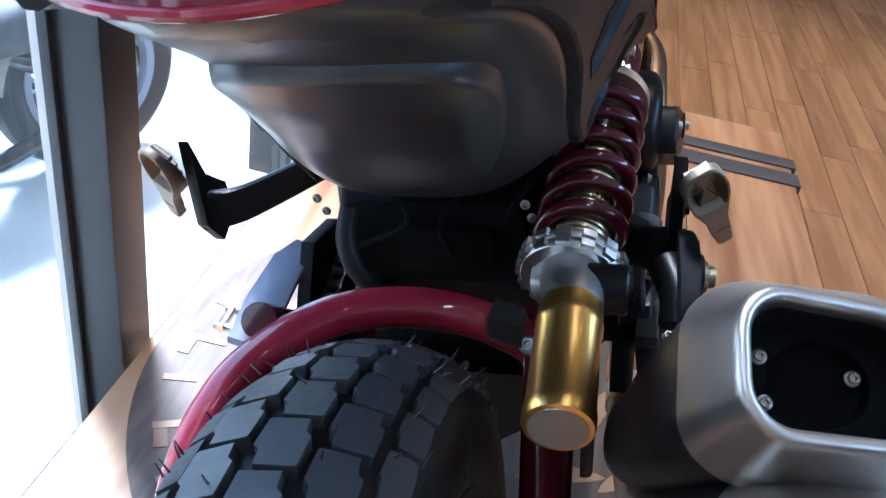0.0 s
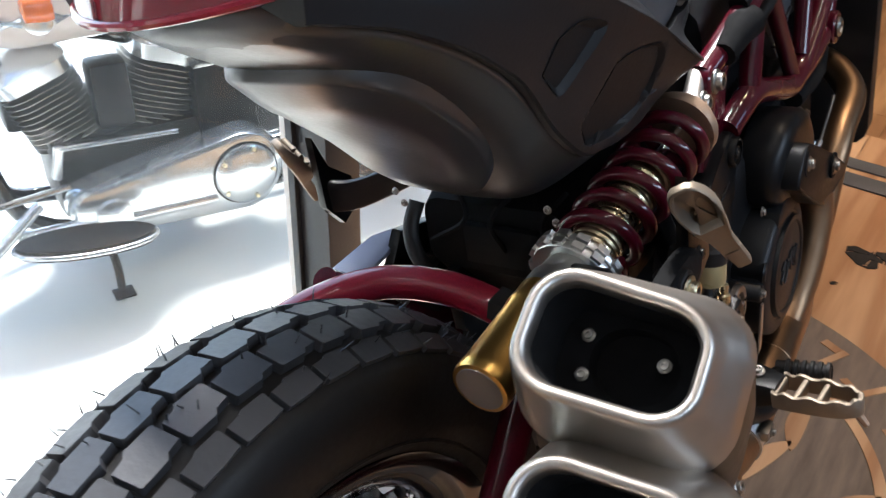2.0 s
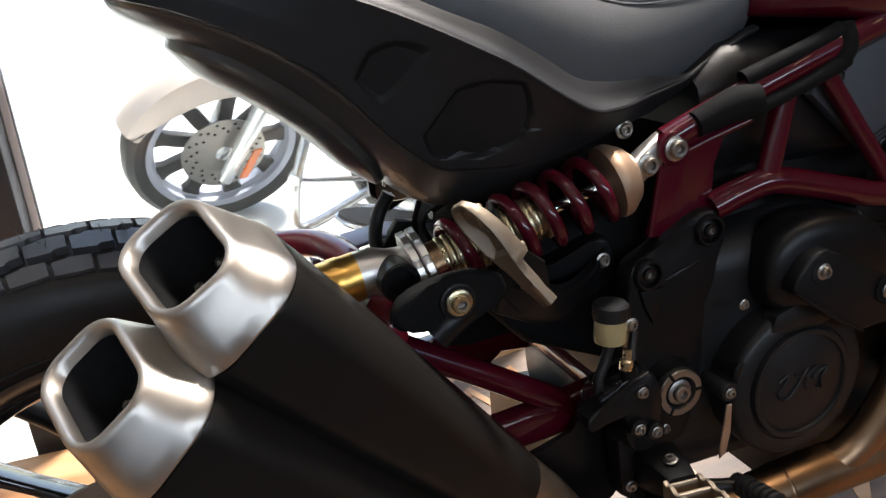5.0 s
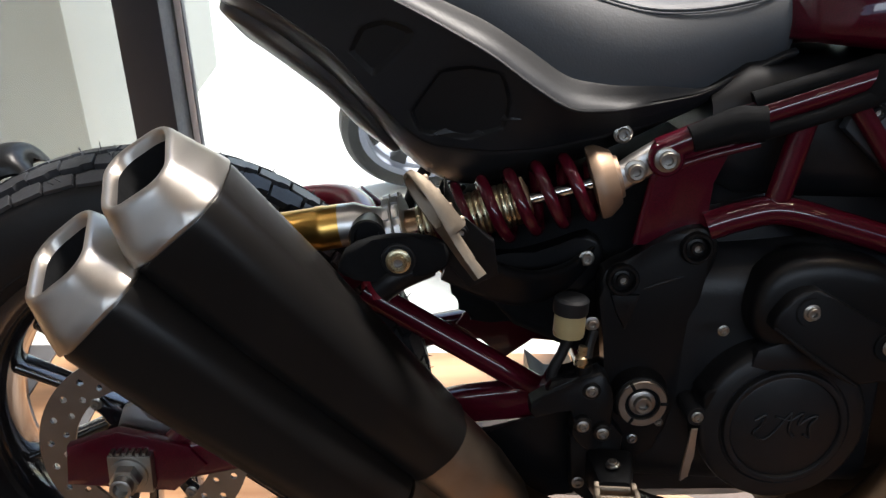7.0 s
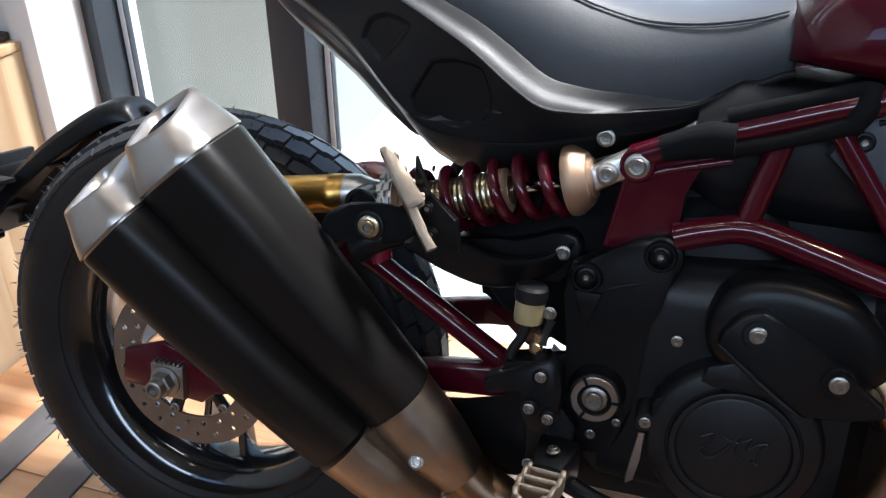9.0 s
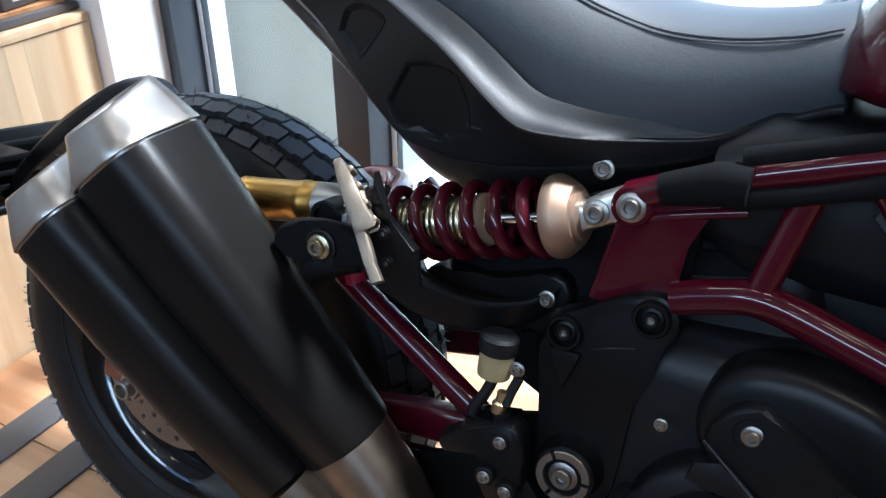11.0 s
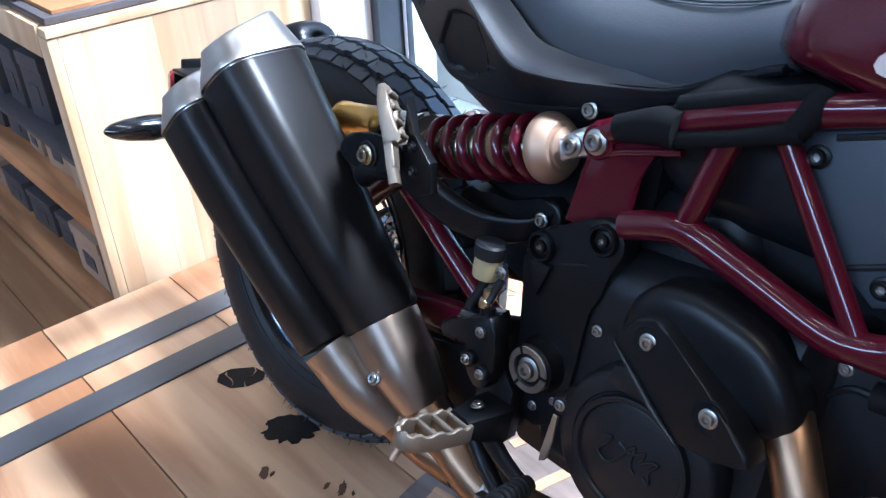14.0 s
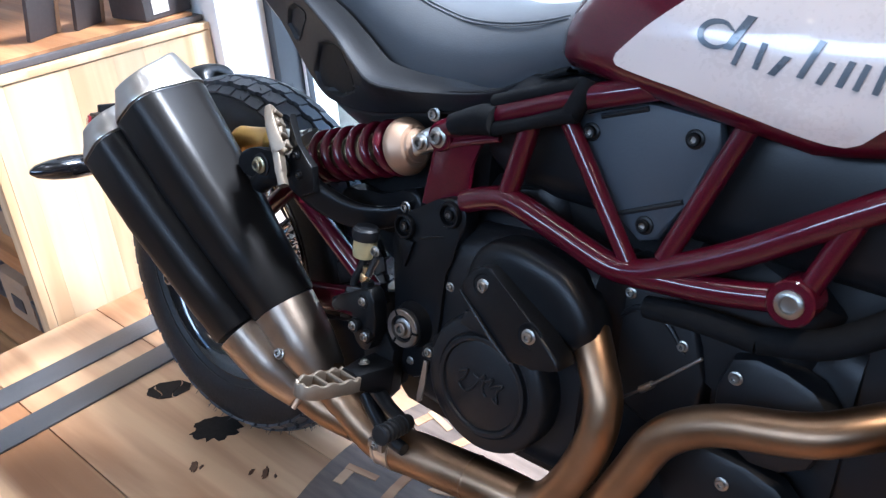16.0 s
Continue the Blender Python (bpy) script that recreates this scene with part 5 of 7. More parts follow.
def tray(y):
    """The tail's section at y: heights and half widths between the stations, eased over a hand's breadth."""
    ys = [s[0] for s in STATIONS]
    return [float(np.mean([np.interp(y + o, ys, [s[1][k] for s in STATIONS]) for o in (-0.014, -0.007, 0.0, 0.007, 0.014)])) for k in range(9)]


def tuck(y):
    """How far the tail's left side is drawn in behind the lamp, for the keel and for the panel's foot."""
    ys = (0.082, 0.14, 0.20, 0.26, 0.31, 0.355, 0.42)
    return (float(np.interp(y, ys, (0.62, 0.56, 0.68, 0.88, 1.0, 1.0, 1.0))), float(np.interp(y, ys, (0.85, 0.70, 0.66, 0.75, 0.84, 0.92, 1.0))))


def tray_z(x, y):
    zb, wb, z1, ws, zs = tray(y)[:5]
    if x < 0:
        wb, ws = wb * tuck(y)[0], ws * tuck(y)[1]
    return float(np.interp(abs(x), [0, wb * 0.55, wb, ws * 0.93, ws], [zb, zb + 0.002, z1, zs - 0.006, zs]))


POCKETS = [
    ([(0.338, 0.752), (0.370, 0.797), (0.402, 0.803), (0.434, 0.797), (0.445, 0.765), (0.438, 0.735), (0.40, 0.722), (0.350, 0.728)], 0.012),
    ([(0.278, 0.812), (0.292, 0.838), (0.318, 0.846), (0.349, 0.834), (0.326, 0.806), (0.303, 0.787)], 0.009),
]


def inside(poly, y, z):
    """Distance from the edge of an outline, positive within it."""
    best, odd = 1.0, False
    for (y0, z0), (y1, z1) in zip(poly, poly[1:] + poly[:1]):
        dy, dz = y1 - y0, z1 - z0
        t = min(1.0, max(0.0, ((y - y0) * dy + (z - z0) * dz) / (dy * dy + dz * dz)))
        best = min(best, math.hypot(y - y0 - t * dy, z - z0 - t * dz))
        if (z0 > z) != (z1 > z) and y < y0 + (z - z0) / (z1 - z0) * dy:
            odd = not odd
    return best if odd else -best


def panel_x(y, z, foot=1.0):
    """Half width of the side panel, with its pockets pressed in."""
    zb, wb, z1, ws, zs, wr, zr = tray(y)[:7]
    ws *= foot
    x = float(np.interp(z, [zs, zs + 0.45 * (zr - zs), zr], [ws + 0.004, ws + 0.40 * (wr - ws) + 0.004, wr]))
    for poly, depth in POCKETS:
        e = min(1.0, max(0.0, inside(poly, y, z) / 0.010))
        x -= depth * e * e * (3 - 2 * e) * min(1.0, max(0.0, (z - zs - 0.004) / 0.006))
    return x


tail = group("tail_unit", None, "matt black tail section with smooth undertray")
bm = bm_new()
rings = []
for y, (zb, wb, z1, ws, zs, wr, zr, wi, zi) in STATIONS:
    half = [(0, zb), (wb * 0.55, zb + 0.002), (wb, z1), (ws * 0.93, zs - 0.006 if zs - z1 > 0.02 else z1 + 0.5 * (zs - z1)), (ws, zs)]
    lower = [V((x, y, z)) for x, z in half]
    keel, foot = tuck(y)
    other = [V((-p.x * f, p.y, p.z)) for p, f in zip(lower, (1.0, keel, keel, foot, foot))]
    rings.append(other[:0:-1] + lower + [V((ws * 0.8, y, zs + 0.03)), V((-ws * 0.8 * foot, y, zs + 0.03))])
loft(bm, rings)
part("undertray", bm, UNDERTRAY, tail, "", 60, 2)
for s in (1, -1):
    bm = bm_new()
    rings = []
    for y in sorted({*np.linspace(0.082, 0.27, 20), *np.linspace(0.27, 0.46, 76), *np.linspace(0.46, 0.75, 44)}):
        zb, wb, z1, ws, zs, wr, zr, wi, zi = tray(y)
        foot = tuck(y)[1] if s < 0 else 1.0
        ws *= foot
        lift = 0.013 * min(1.0, max(0.0, (0.66 - y) / 0.06))
        pts = [(ws - 0.014, zs + 0.004), (ws - 0.004, zs - 0.0005), (ws + 0.002, zs - 0.0002)]
        pts += [(panel_x(y, zs + (zr - zs) * v, foot), zs + (zr - zs) * v) for v in np.linspace(0.02, 0.955, 40)]
        pts += [(wr - 0.0006, zr - 0.003), (wr - 0.0003, zr - 0.0008), (wr - 0.002, zr + 0.0012), *[(wr + (wi - wr) * f, zr + (zi + lift - zr) * g + 0.0012) for f, g in ((0.25, 0.07), (0.5, 0.24), (0.75, 0.55), (0.9, 0.82))], (wi, zi + lift), (wi - 0.003, zi + lift - 0.0025), (wi - 0.034, zi - 0.010), (ws - 0.04, zs + 0.5 * (zr - zs))]
        rings.append([V((s * x, y, z)) for x, z in pts])
    loft(bm, rings)
    part("side_panel", bm, PLASTIC, tail, "", 24)
    # dark skins that stand in for the deep shade of the two slots
    for poly, _ in POCKETS:
        my, mz = sum(p[0] for p in poly) / len(poly), sum(p[1] for p in poly) / len(poly)
        loop = spline([(0, *p) for p in poly + poly[:1]], 6)[:-1]
        bm = bm_new()
        rings = []
        for k, lift in ((0.93, -0.004), (0.92, 0.0012), (0.8, 0.0012), (0.6, 0.0012), (0.35, 0.0012), (0.08, 0.0012)):
            row = []
            for p in loop:
                y, z = my + (p.y - my) * k, mz + (p.z - mz) * k
                z = max(z, tray(y)[4] + 0.006)
                row.append(V((s * (panel_x(y, z, tuck(y)[1] if s < 0 else 1.0) + lift), y, z)))
            rings.append(row)
        loft(bm, rings)
        part("slot_shade", bm, SLOTBLACK, tail)
    # louvres: flat leaf-shaped ribs low on the panel
    for z0, y0, y1 in ((0.7265, 0.362, 0.420), (0.7425, 0.357, 0.454), (0.757, 0.358, 0.432)):
        bm = bm_new()
        rings = []
        for k, y in enumerate(np.linspace(y0, y1, 13)):
            f = math.sin(math.pi * (k + 0.4) / 12.8)
            z = z0 + 0.04 * (y - y0) + 0.004 * f
            x = panel_x(y, z, tuck(y)[1] if s < 0 else 1.0)
            rings.append([V((s * (x + dx * f), y, z + dz * f)) for dx, dz in ((-0.003, -0.0062), (0.0034, -0.0055), (0.0046, -0.004), (0.0028, 0.0045), (-0.003, 0.0055))])
        loft(bm, rings)
        part("louvre", bm, PLASTIC, tail)
# rounded bulge on the undertray with a stepped edge
bm = bm_new()
for_rows = []
for k in range(9):
    f, lift = ((1.0, -0.004), (0.988, 0.003), (0.972, 0.0085), (0.945, 0.0105), (0.74, 0.0185), (0.67, 0.0205), (0.5, 0.0215), (0.3, 0.0220), (0.1, 0.0220))[k]
    row = []
    for t in range(40):
        an = 2 * math.pi * t / 40
        ex, ey = math.copysign(abs(math.cos(an)) ** 0.6, math.cos(an)), math.copysign(abs(math.sin(an)) ** 0.6, math.sin(an))
        x, y = 0.010 + 0.085 * f * ex - 0.012 * ey * f, 0.232 + 0.098 * f * ey
        row.append(V((x, y - 0.55 * lift, tray_z(x, y) - 0.8 * lift)))
    for_rows.append(row)
loft(bm, for_rows)
part("undertray_bulge", bm, UNDERTRAY, tail, "", 60)
bolt((0.128, 0.566, 0.726), 0.0102, X1, BOLT_STEEL, tail)
# seam strip beside the undertray
bm = bm_new()
tube(bm, [(x, y, tray_z(x, y) - 0.0005) for x, y in ((-0.066, 0.215), (-0.076, 0.245), (-0.081, 0.275), (-0.080, 0.305), (-0.075, 0.335))], [0.001, 0.003, 0.004, 0.0042, 0.003], 8, 4)
part("seam_strip", bm, DARKHOLE, tail)

lamp_unit = group("tail_lamp", None, "wide smoked red tail lamp")
bm = bm_new()
rings = []
for x in np.linspace(-0.112, 0.112, 13):
    b = 1 - (x / 0.125) ** 2
    y = 0.092 - 0.05 * b + 0.03 * (1 - b)
    rings.append([V((x, y + dy, 0.908 + 0.012 * (1 - b) + dz)) for dy, dz in ((0.04, 0.0), (0.006, 0.0), (-0.002, 0.006), (0.0, 0.02), (0.012, 0.045), (0.05, 0.05))])
loft(bm, rings)
part("lens", bm, REDLENS, lamp_unit, "glossy red lens")
bm = bm_new()
tube(bm, [(x, 0.092 - 0.05 * (1 - (x / 0.125) ** 2) + 0.03 * (x / 0.125) ** 2 - 0.003, 0.908 + 0.012 * (x / 0.125) ** 2 + 0.004) for x in np.linspace(-0.112, 0.112, 11)], 0.003, 8, 3)
part("lens_edge", bm, BRIGHTRED, lamp_unit)
bm = bm_new()
rings = []
for y, w, z0, z1_ in ((0.10, 0.10, 0.925, 0.955), (0.16, 0.12, 0.90, 0.985), (0.25, 0.13, 0.88, 0.99), (0.3, 0.13, 0.87, 0.98)):
    rings.append([V((x * w / 0.5, y, (z0 + z1_) / 2 + z * (z1_ - z0))) for x, z in rrect(1, 1, 0.28, 4)])
loft(bm, rings)
part("tail_cowl", bm, MAROON, tail, "", 60, 1)

seat = group("seat", None, "black stitched vinyl seat, paled for haze")
bm = bm_new()
rings = []
for y, wl, zl, wm, zm, wt, zt in (
        (0.235, 0.10, 0.915, 0.12, 0.94, 0.09, 0.985), (0.27, 0.118, 0.9, 0.13, 0.925, 0.10, 0.98), (0.344, 0.146, 0.858, 0.151, 0.893, 0.112, 0.955), (0.39, 0.146, 0.841, 0.153, 0.878, 0.114, 0.935), (0.44, 0.148, 0.815, 0.154, 0.86, 0.115, 0.912),
        (0.51, 0.147, 0.767, 0.151, 0.828, 0.113, 0.877), (0.56, 0.134, 0.758, 0.142, 0.813, 0.108, 0.860), (0.60, 0.122, 0.757, 0.134, 0.808, 0.106, 0.853), (0.65, 0.113, 0.763, 0.127, 0.810, 0.103, 0.854), (0.70, 0.105, 0.787, 0.119, 0.824, 0.098, 0.862), (0.73, 0.104, 0.802, 0.117, 0.834, 0.095, 0.870), (0.749, 0.102, 0.810, 0.114, 0.838, 0.093, 0.874), (0.753, 0.098, 0.814, 0.11, 0.84, 0.09, 0.874)):
    wl, wm = wl - 0.014, wm - 0.011
    half = [(wl * 0.6, zl - 0.010), (wl - 0.004, zl - 0.010), (wl + 0.001, zl - 0.004), (wl + 0.004, zl + 0.004), (wl + 0.55 * (wm - wl) + 0.003, zl + 0.45 * (zm - zl)), (wm, zm), (wm - 0.35 * (wm - wt), zm + 0.5 * (zt - zm)), (wt, zt - 0.004), (wt * 0.93, zt + 0.004), (wt * 0.6, zt + 0.016), (wt * 0.3, zt + 0.021), (0, zt + 0.022)]
    rings.append([V((x, y, z)) for x, z in half] + [V((-x, y, z)) for x, z in half[-2::-1]])
loft(bm, rings)
part("seat_pad", bm, VINYL, seat, "", 60, 1)
for s in (1, -1):
    for off in (0.0, 0.0035):
        bm = bm_new()
        tube(bm, [(s * (0.1115 + off), 0.39, 0.934 - off), (s * (0.1135 + off), 0.44, 0.911 - off), (s * (0.1115 + off), 0.51, 0.876 - off), (s * (0.1065 + off), 0.56, 0.859 - off), (s * (0.1045 + off), 0.60, 0.852 - off), (s * (0.1015 + off), 0.65, 0.853 - off), (s * (0.0965 + off), 0.70, 0.861 - off), (s * (0.0905 + off), 0.735, 0.871 - off)], 0.0011, 6, 6)
        part("stitching", bm, VINYL, seat)

# tank
def tank_w(y):
    return float(np.interp(y, [0.742, 0.77, 0.82, 0.9, 1.05, 1.2, 1.35, 1.42], [0.11, 0.15, 0.175, 0.188, 0.194, 0.188, 0.15, 0.1]))


def tank_z(y):
    return (float(np.interp(y, [0.742, 0.82, 0.95, 1.07, 1.2, 1.42], [0.822, 0.815, 0.796, 0.779, 0.80, 0.86])),
            float(np.interp(y, [0.742, 0.8, 0.9, 1.05, 1.25, 1.42], [0.90, 0.965, 1.02, 1.05, 1.06, 1.03])))


def tank_x(y, z):
    z0, z1_ = tank_z(y)
    v = (z - z0) / (z1_ - z0)
    return tank_w(y) * max(0.0, 1 - max(0.0, (v - 0.22) / 0.80) ** 2.2 - 3.2 * max(0.0, 0.1 - v) ** 1.3) ** 0.62


tank = group("fuel_tank", None, "deep red fuel tank with a cream panel")
bm = bm_new()
rings = []
for y in np.linspace(0.742, 1.42, 24):
    z0, z1_ = tank_z(y)
    half = [(tank_x(y, z0 + (z1_ - z0) * v), z0 + (z1_ - z0) * v) for v in (0.0, 0.04, 0.1, 0.2, 0.35, 0.5, 0.65, 0.8, 0.9, 0.97, 1.0)]
    rings.append([V((x, y, z)) for x, z in half] + [V((-x, y, z)) for x, z in half[-2::-1]])
loft(bm, rings)
part("tank_shell", bm, MAROON, tank, "", 50)


def tank_patch(name, outline, off, mat, label="", k=6):
    """A thin skin on the tank's side within a closed outline of (y, z)."""
    bm = bm_new()
    ring = [V((0, y, z)) for y, z in outline]
    dense = []
    for i in range(len(ring)):
        p, q = ring[i], ring[(i + 1) % len(ring)]
        m = max(1, int((q - p).length / 0.012))
        dense += [p.lerp(q, t / m) for t in range(m)]
    mid = sum(dense, V((0, 0, 0))) / len(dense)
    rows = []
    for r in range(k):
        f = 1 - r / k
        row = []
        for p in dense:
            q = mid + (p - mid) * f
            row.append(bm.verts.new((tank_x(q.y, q.z) + off, q.y, q.z)))
        rows.append(row)
    n = len(dense)
    for r0, r1 in zip(rows, rows[1:]):
        for i in range(n):
            bm.faces.new((r0[i], r0[(i + 1) % n], r1[(i + 1) % n], r1[i]))
    bm.faces.new(rows[-1])
    bmesh.ops.recalc_face_normals(bm, faces=bm.faces)
    bmesh.ops.solidify(bm, geom=bm.faces[:], thickness=0.0014)
    return part(name, bm, mat, tank, label)


tank_patch("cream_panel", [(0.855, 0.833), (0.851, 0.838), (0.853, 0.845), (0.884, 0.875), (0.925, 0.908), (0.96, 0.93), (1.2, 0.945), (1.2, 0.88), (1.13, 0.82), (1.108, 0.799), (1.095, 0.793), (1.08, 0.793), (1.052, 0.797), (0.929, 0.821), (0.868, 0.830)], 0.003, CREAM, "cream side panel")
# the script on the panel as plain slanted strokes
STROKES = (((0.992, 0.897), (0.975, 0.865), 0.009), ((0.990, 0.873), (0.984, 0.852), 0.0055), ((1.010, 0.875), (1.005, 0.851), 0.0055), ((1.033, 0.866), (1.021, 0.848), 0.007),
           ((1.060, 0.883), (1.047, 0.849), 0.006), ((1.072, 0.866), (1.064, 0.846), 0.006), ((1.088, 0.869), (1.081, 0.846), 0.006), ((1.101, 0.868), (1.095, 0.845), 0.0055), ((1.116, 0.869), (1.111, 0.844), 0.0055))
for (y1, z1), (y0, z0), w in STROKES:
    tank_patch("script_stroke", [(y0 - w / 2, z0), (y0 + w / 2, z0 - 0.001), (y1 + w / 2, z1 - 0.001), (y1 - w / 2, z1)], 0.0048, GREYINK, "", 2)
for line in ([(0.962 + 0.017 * math.cos(a), 0.877 + 0.012 * math.sin(a)) for a in np.linspace(0.4, 5.6, 7)],):
    path = spline([(0, *p) for p in line], 5)
    edge_a, edge_b = [], []
    for i, p in enumerate(path):
        d = (path[min(i + 1, len(path) - 1)] - path[max(i - 1, 0)]).normalized()
        w = 0.0008 + 0.0022 * math.sin(math.pi * (i + 0.5) / len(path))
        edge_a.append((p.y - d.z * w, p.z + d.y * w))
        edge_b.append((p.y + d.z * w, p.z - d.y * w))
    for i in range(len(path) - 1):
        tank_patch("script_stroke", [edge_a[i], edge_a[i + 1], edge_b[i + 1], edge_b[i]], 0.0048, GREYINK, "", 2)

# ---- exhaust ----
exhaust = group("exhaust", None, "heat-tinted exhaust pipes with brushed steel heel covers")
MOUTHS = [(V((0.272, 0.099, 0.7226)), V((0.212, 0.365, 0.408))), (V((0.290, 0.028, 0.647)), V((0.242, 0.312, 0.362)))]
SLANT_X, SLANT_Y = -0.25, -0.13         # how the mouth is cut against its axis


def muffler(tip, end, name):
    g = group(name, None, "satin black muffler with brushed steel end cap")
    a = (tip - end).normalized()
    lx = (X1 - a * a.x).normalized()
    ny = a.cross(lx)
    if ny.z < 0:
        ny = -ny
    full = (tip - end).length

    def sec(s, w, h, r, cut=0.0):
        c = tip - a * s + lx * (0.0095 * float(np.interp(s, [0.0, 0.012, 0.05, full * 0.6, full], [0, 0.15, 1, 0.8, 0])))
        flare = 1 + float(np.interp(s, [0.0, 0.012, 0.056, full * 0.5, full], [0, 0.04, 0.2, 0.12, 0]))
        return [c + lx * (x * flare if x < 0 else x) + ny * y * (1.0 - 0.06 * x / w) + a * (cut * (SLANT_X * x + SLANT_Y * y)) for x, y in rrect(w, h, r, 7)]

    CAP = 0.056
    bm = bm_new()
    loft(bm, [sec(CAP + 0.012, 0.112, 0.102, 0.032), sec(CAP, 0.114, 0.104, 0.033), sec(CAP, 0.1228, 0.1118, 0.036), sec(CAP - 0.0015, 0.1235, 0.1125, 0.037), sec(0.038, 0.1178, 0.1024, 0.034, 0.35), sec(0.02, 0.1108, 0.0902, 0.031, 0.7), sec(0.0065, 0.1056, 0.0812, 0.029, 1), sec(0.0035, 0.1045, 0.0795, 0.0285, 1), sec(0.001, 0.1028, 0.0772, 0.0278, 1),
              sec(-0.0006, 0.1002, 0.0745, 0.0265, 1), sec(-0.0012, 0.097, 0.0712, 0.025, 1), sec(-0.0006, 0.0925, 0.0665, 0.0225, 1), sec(0.001, 0.0895, 0.0635, 0.0213, 1), sec(0.0035, 0.0875, 0.0615, 0.0205, 1), sec(0.009, 0.086, 0.060, 0.02, 1), sec(0.022, 0.0856, 0.0596, 0.0199, 0.85)], True, False)
    part("end_cap", bm, BRUSHED, g, "brushed steel end cap with rounded lip")
    bm = bm_new()
    loft(bm, [sec(0.010, 0.0852, 0.0592, 0.0198, 1), sec(0.028, 0.0832, 0.0577, 0.0192, 0.5), sec(0.0425, 0.0815, 0.056, 0.0186, 0.03), sec(0.043, 0.058, 0.05, 0.022), sec(0.0433, 0.05, 0.046, 0.0229), sec(0.054, 0.046, 0.044, 0.0219)], False, True)
    part("inner_liner", bm, DARKHOLE, g, "black inner liner and outlet tube")
    for u, v in ((-0.0250, 0.0115), (-0.0222, -0.0128), (0.0234, 0.0046)):
        bolt(tip - a * 0.042 + lx * u + ny * v, 0.0043, a, BOLT_STEEL, g)
    bm = bm_new()
    b0 = CAP + 0.003
    loft(bm, [sec(b0, 0.113, 0.103, 0.033), sec(b0, 0.1195, 0.1085, 0.0355), sec(b0 + 0.004, 0.1215, 0.1105, 0.037), sec(b0 + (full - b0) * 0.35, 0.119, 0.107, 0.037), sec(b0 + (full - b0) * 0.7, 0.108, 0.098, 0.037), sec(full - 0.003, 0.098, 0.089, 0.035), sec(full, 0.095, 0.086, 0.035)])
    part("muffler_shell", bm, MUFFLER, g, "satin black muffler shell")
    return a, lx, ny


muffler(*MOUTHS[0], "upper_muffler")
muffler(*MOUTHS[1], "lower_muffler")


def heel(name, c0, c1, c2, w0, w1, w2, lab):
    bm = bm_new()
    rings = []
    cs = spline([c0, c1, c2], 6)
    for i, c in enumerate(cs):
        t = i / (len(cs) - 1)
        d = (cs[min(i + 1, len(cs) - 1)] - cs[max(i - 1, 0)]).normalized()
        lx = (X1 - d * d.x).normalized()
        ny = d.cross(lx)
        w = float(np.interp(t, [0, 0.5, 1], [w0, w1, w2]))
        rings.append([c + lx * x + ny * y for x, y in rrect(w, w * 0.92, w * 0.38, 5)])
    loft(bm, rings)
    return part(name, bm, HEELSTEEL, exhaust, lab)


heel("heel_cover", MOUTHS[0][1] + V((0, 0.002, -0.002)), V((0.205, 0.412, 0.356)), V((0.198, 0.447, 0.318)), 0.093, 0.087, 0.066, "brushed steel heel cover")
heel("heel_cover", MOUTHS[1][1] + V((0, 0.002, -0.002)), V((0.225, 0.367, 0.312)), V((0.208, 0.412, 0.278)), 0.093, 0.086, 0.062, "brushed steel heel cover")
bolt((0.251, 0.404, 0.352), 0.0092, (0.85, 0.1, 0.35), BOLT_DULL, exhaust)
for c0, c1 in ((V((0.198, 0.440, 0.326)), V((0.196, 0.53, 0.268))), (V((0.208, 0.405, 0.283)), V((0.196, 0.52, 0.262)))):
    bm = bm_new()
    tube(bm, [c0, c0.lerp(c1, 0.5) - V((0, 0, 0.006)), c1], [0.03, 0.029, 0.027], 20, 5)
    part("link_pipe", bm, HEADER, exhaust, "heat-browned link pipe")


def pipe(name, pts, r, k=8, label=""):
    bm = bm_new()
    tube(bm, pts, r, 24, k)
    return part(name, bm, HEADER, exhaust, label)


pipe("collector", [(0.195, 0.455, 0.315), (0.195, 0.52, 0.275), (0.195, 0.58, 0.258), (0.195, 0.66, 0.267), (0.19, 0.78, 0.275), (0.18, 0.90, 0.270), (0.15, 1.02, 0.26)], [0.026, 0.031, 0.032, 0.032, 0.0315, 0.031, 0.03], 8, "heat-tinted collector pipe")
bm = bm_new()
revolve(bm, [(0.0315, -0.016), (0.0345, -0.0155), (0.0345, -0.011), (0.0332, -0.010), (0.0332, 0.010), (0.0345, 0.011), (0.0345, 0.0155), (0.0315, 0.016)], (0.195, 0.592, 0.2595), (0, 1, 0.1), 32, False)
part("pipe_clamp", bm, ALU, exhaust, "bright band clamp")
bm = bm_new()
box(bm, (0.222, 0.578, 0.268), (0.236, 0.606, 0.282), 0.003)
part("clamp_lug", bm, DISCSTEEL, exhaust)
bolt((0.236, 0.592, 0.275), 0.0065, X1, BOLT_DULL, exhaust)
bm = bm_new()
revolve(bm, [(0.0318, -0.003), (0.0332, 0), (0.0318, 0.003)], (0.192, 0.735, 0.2725), (0, 1, 0.06), 32, False)
part("weld_bead", bm, HEADER, exhaust)
pipe("rear_header", [(0.175, 0.866, 0.53), (0.19, 0.888, 0.502), (0.202, 0.909, 0.463), (0.207, 0.906, 0.412), (0.203, 0.878, 0.345), (0.195, 0.845, 0.300), (0.19, 0.80, 0.276)], 0.0228, 8, "heat-tinted rear header pipe")
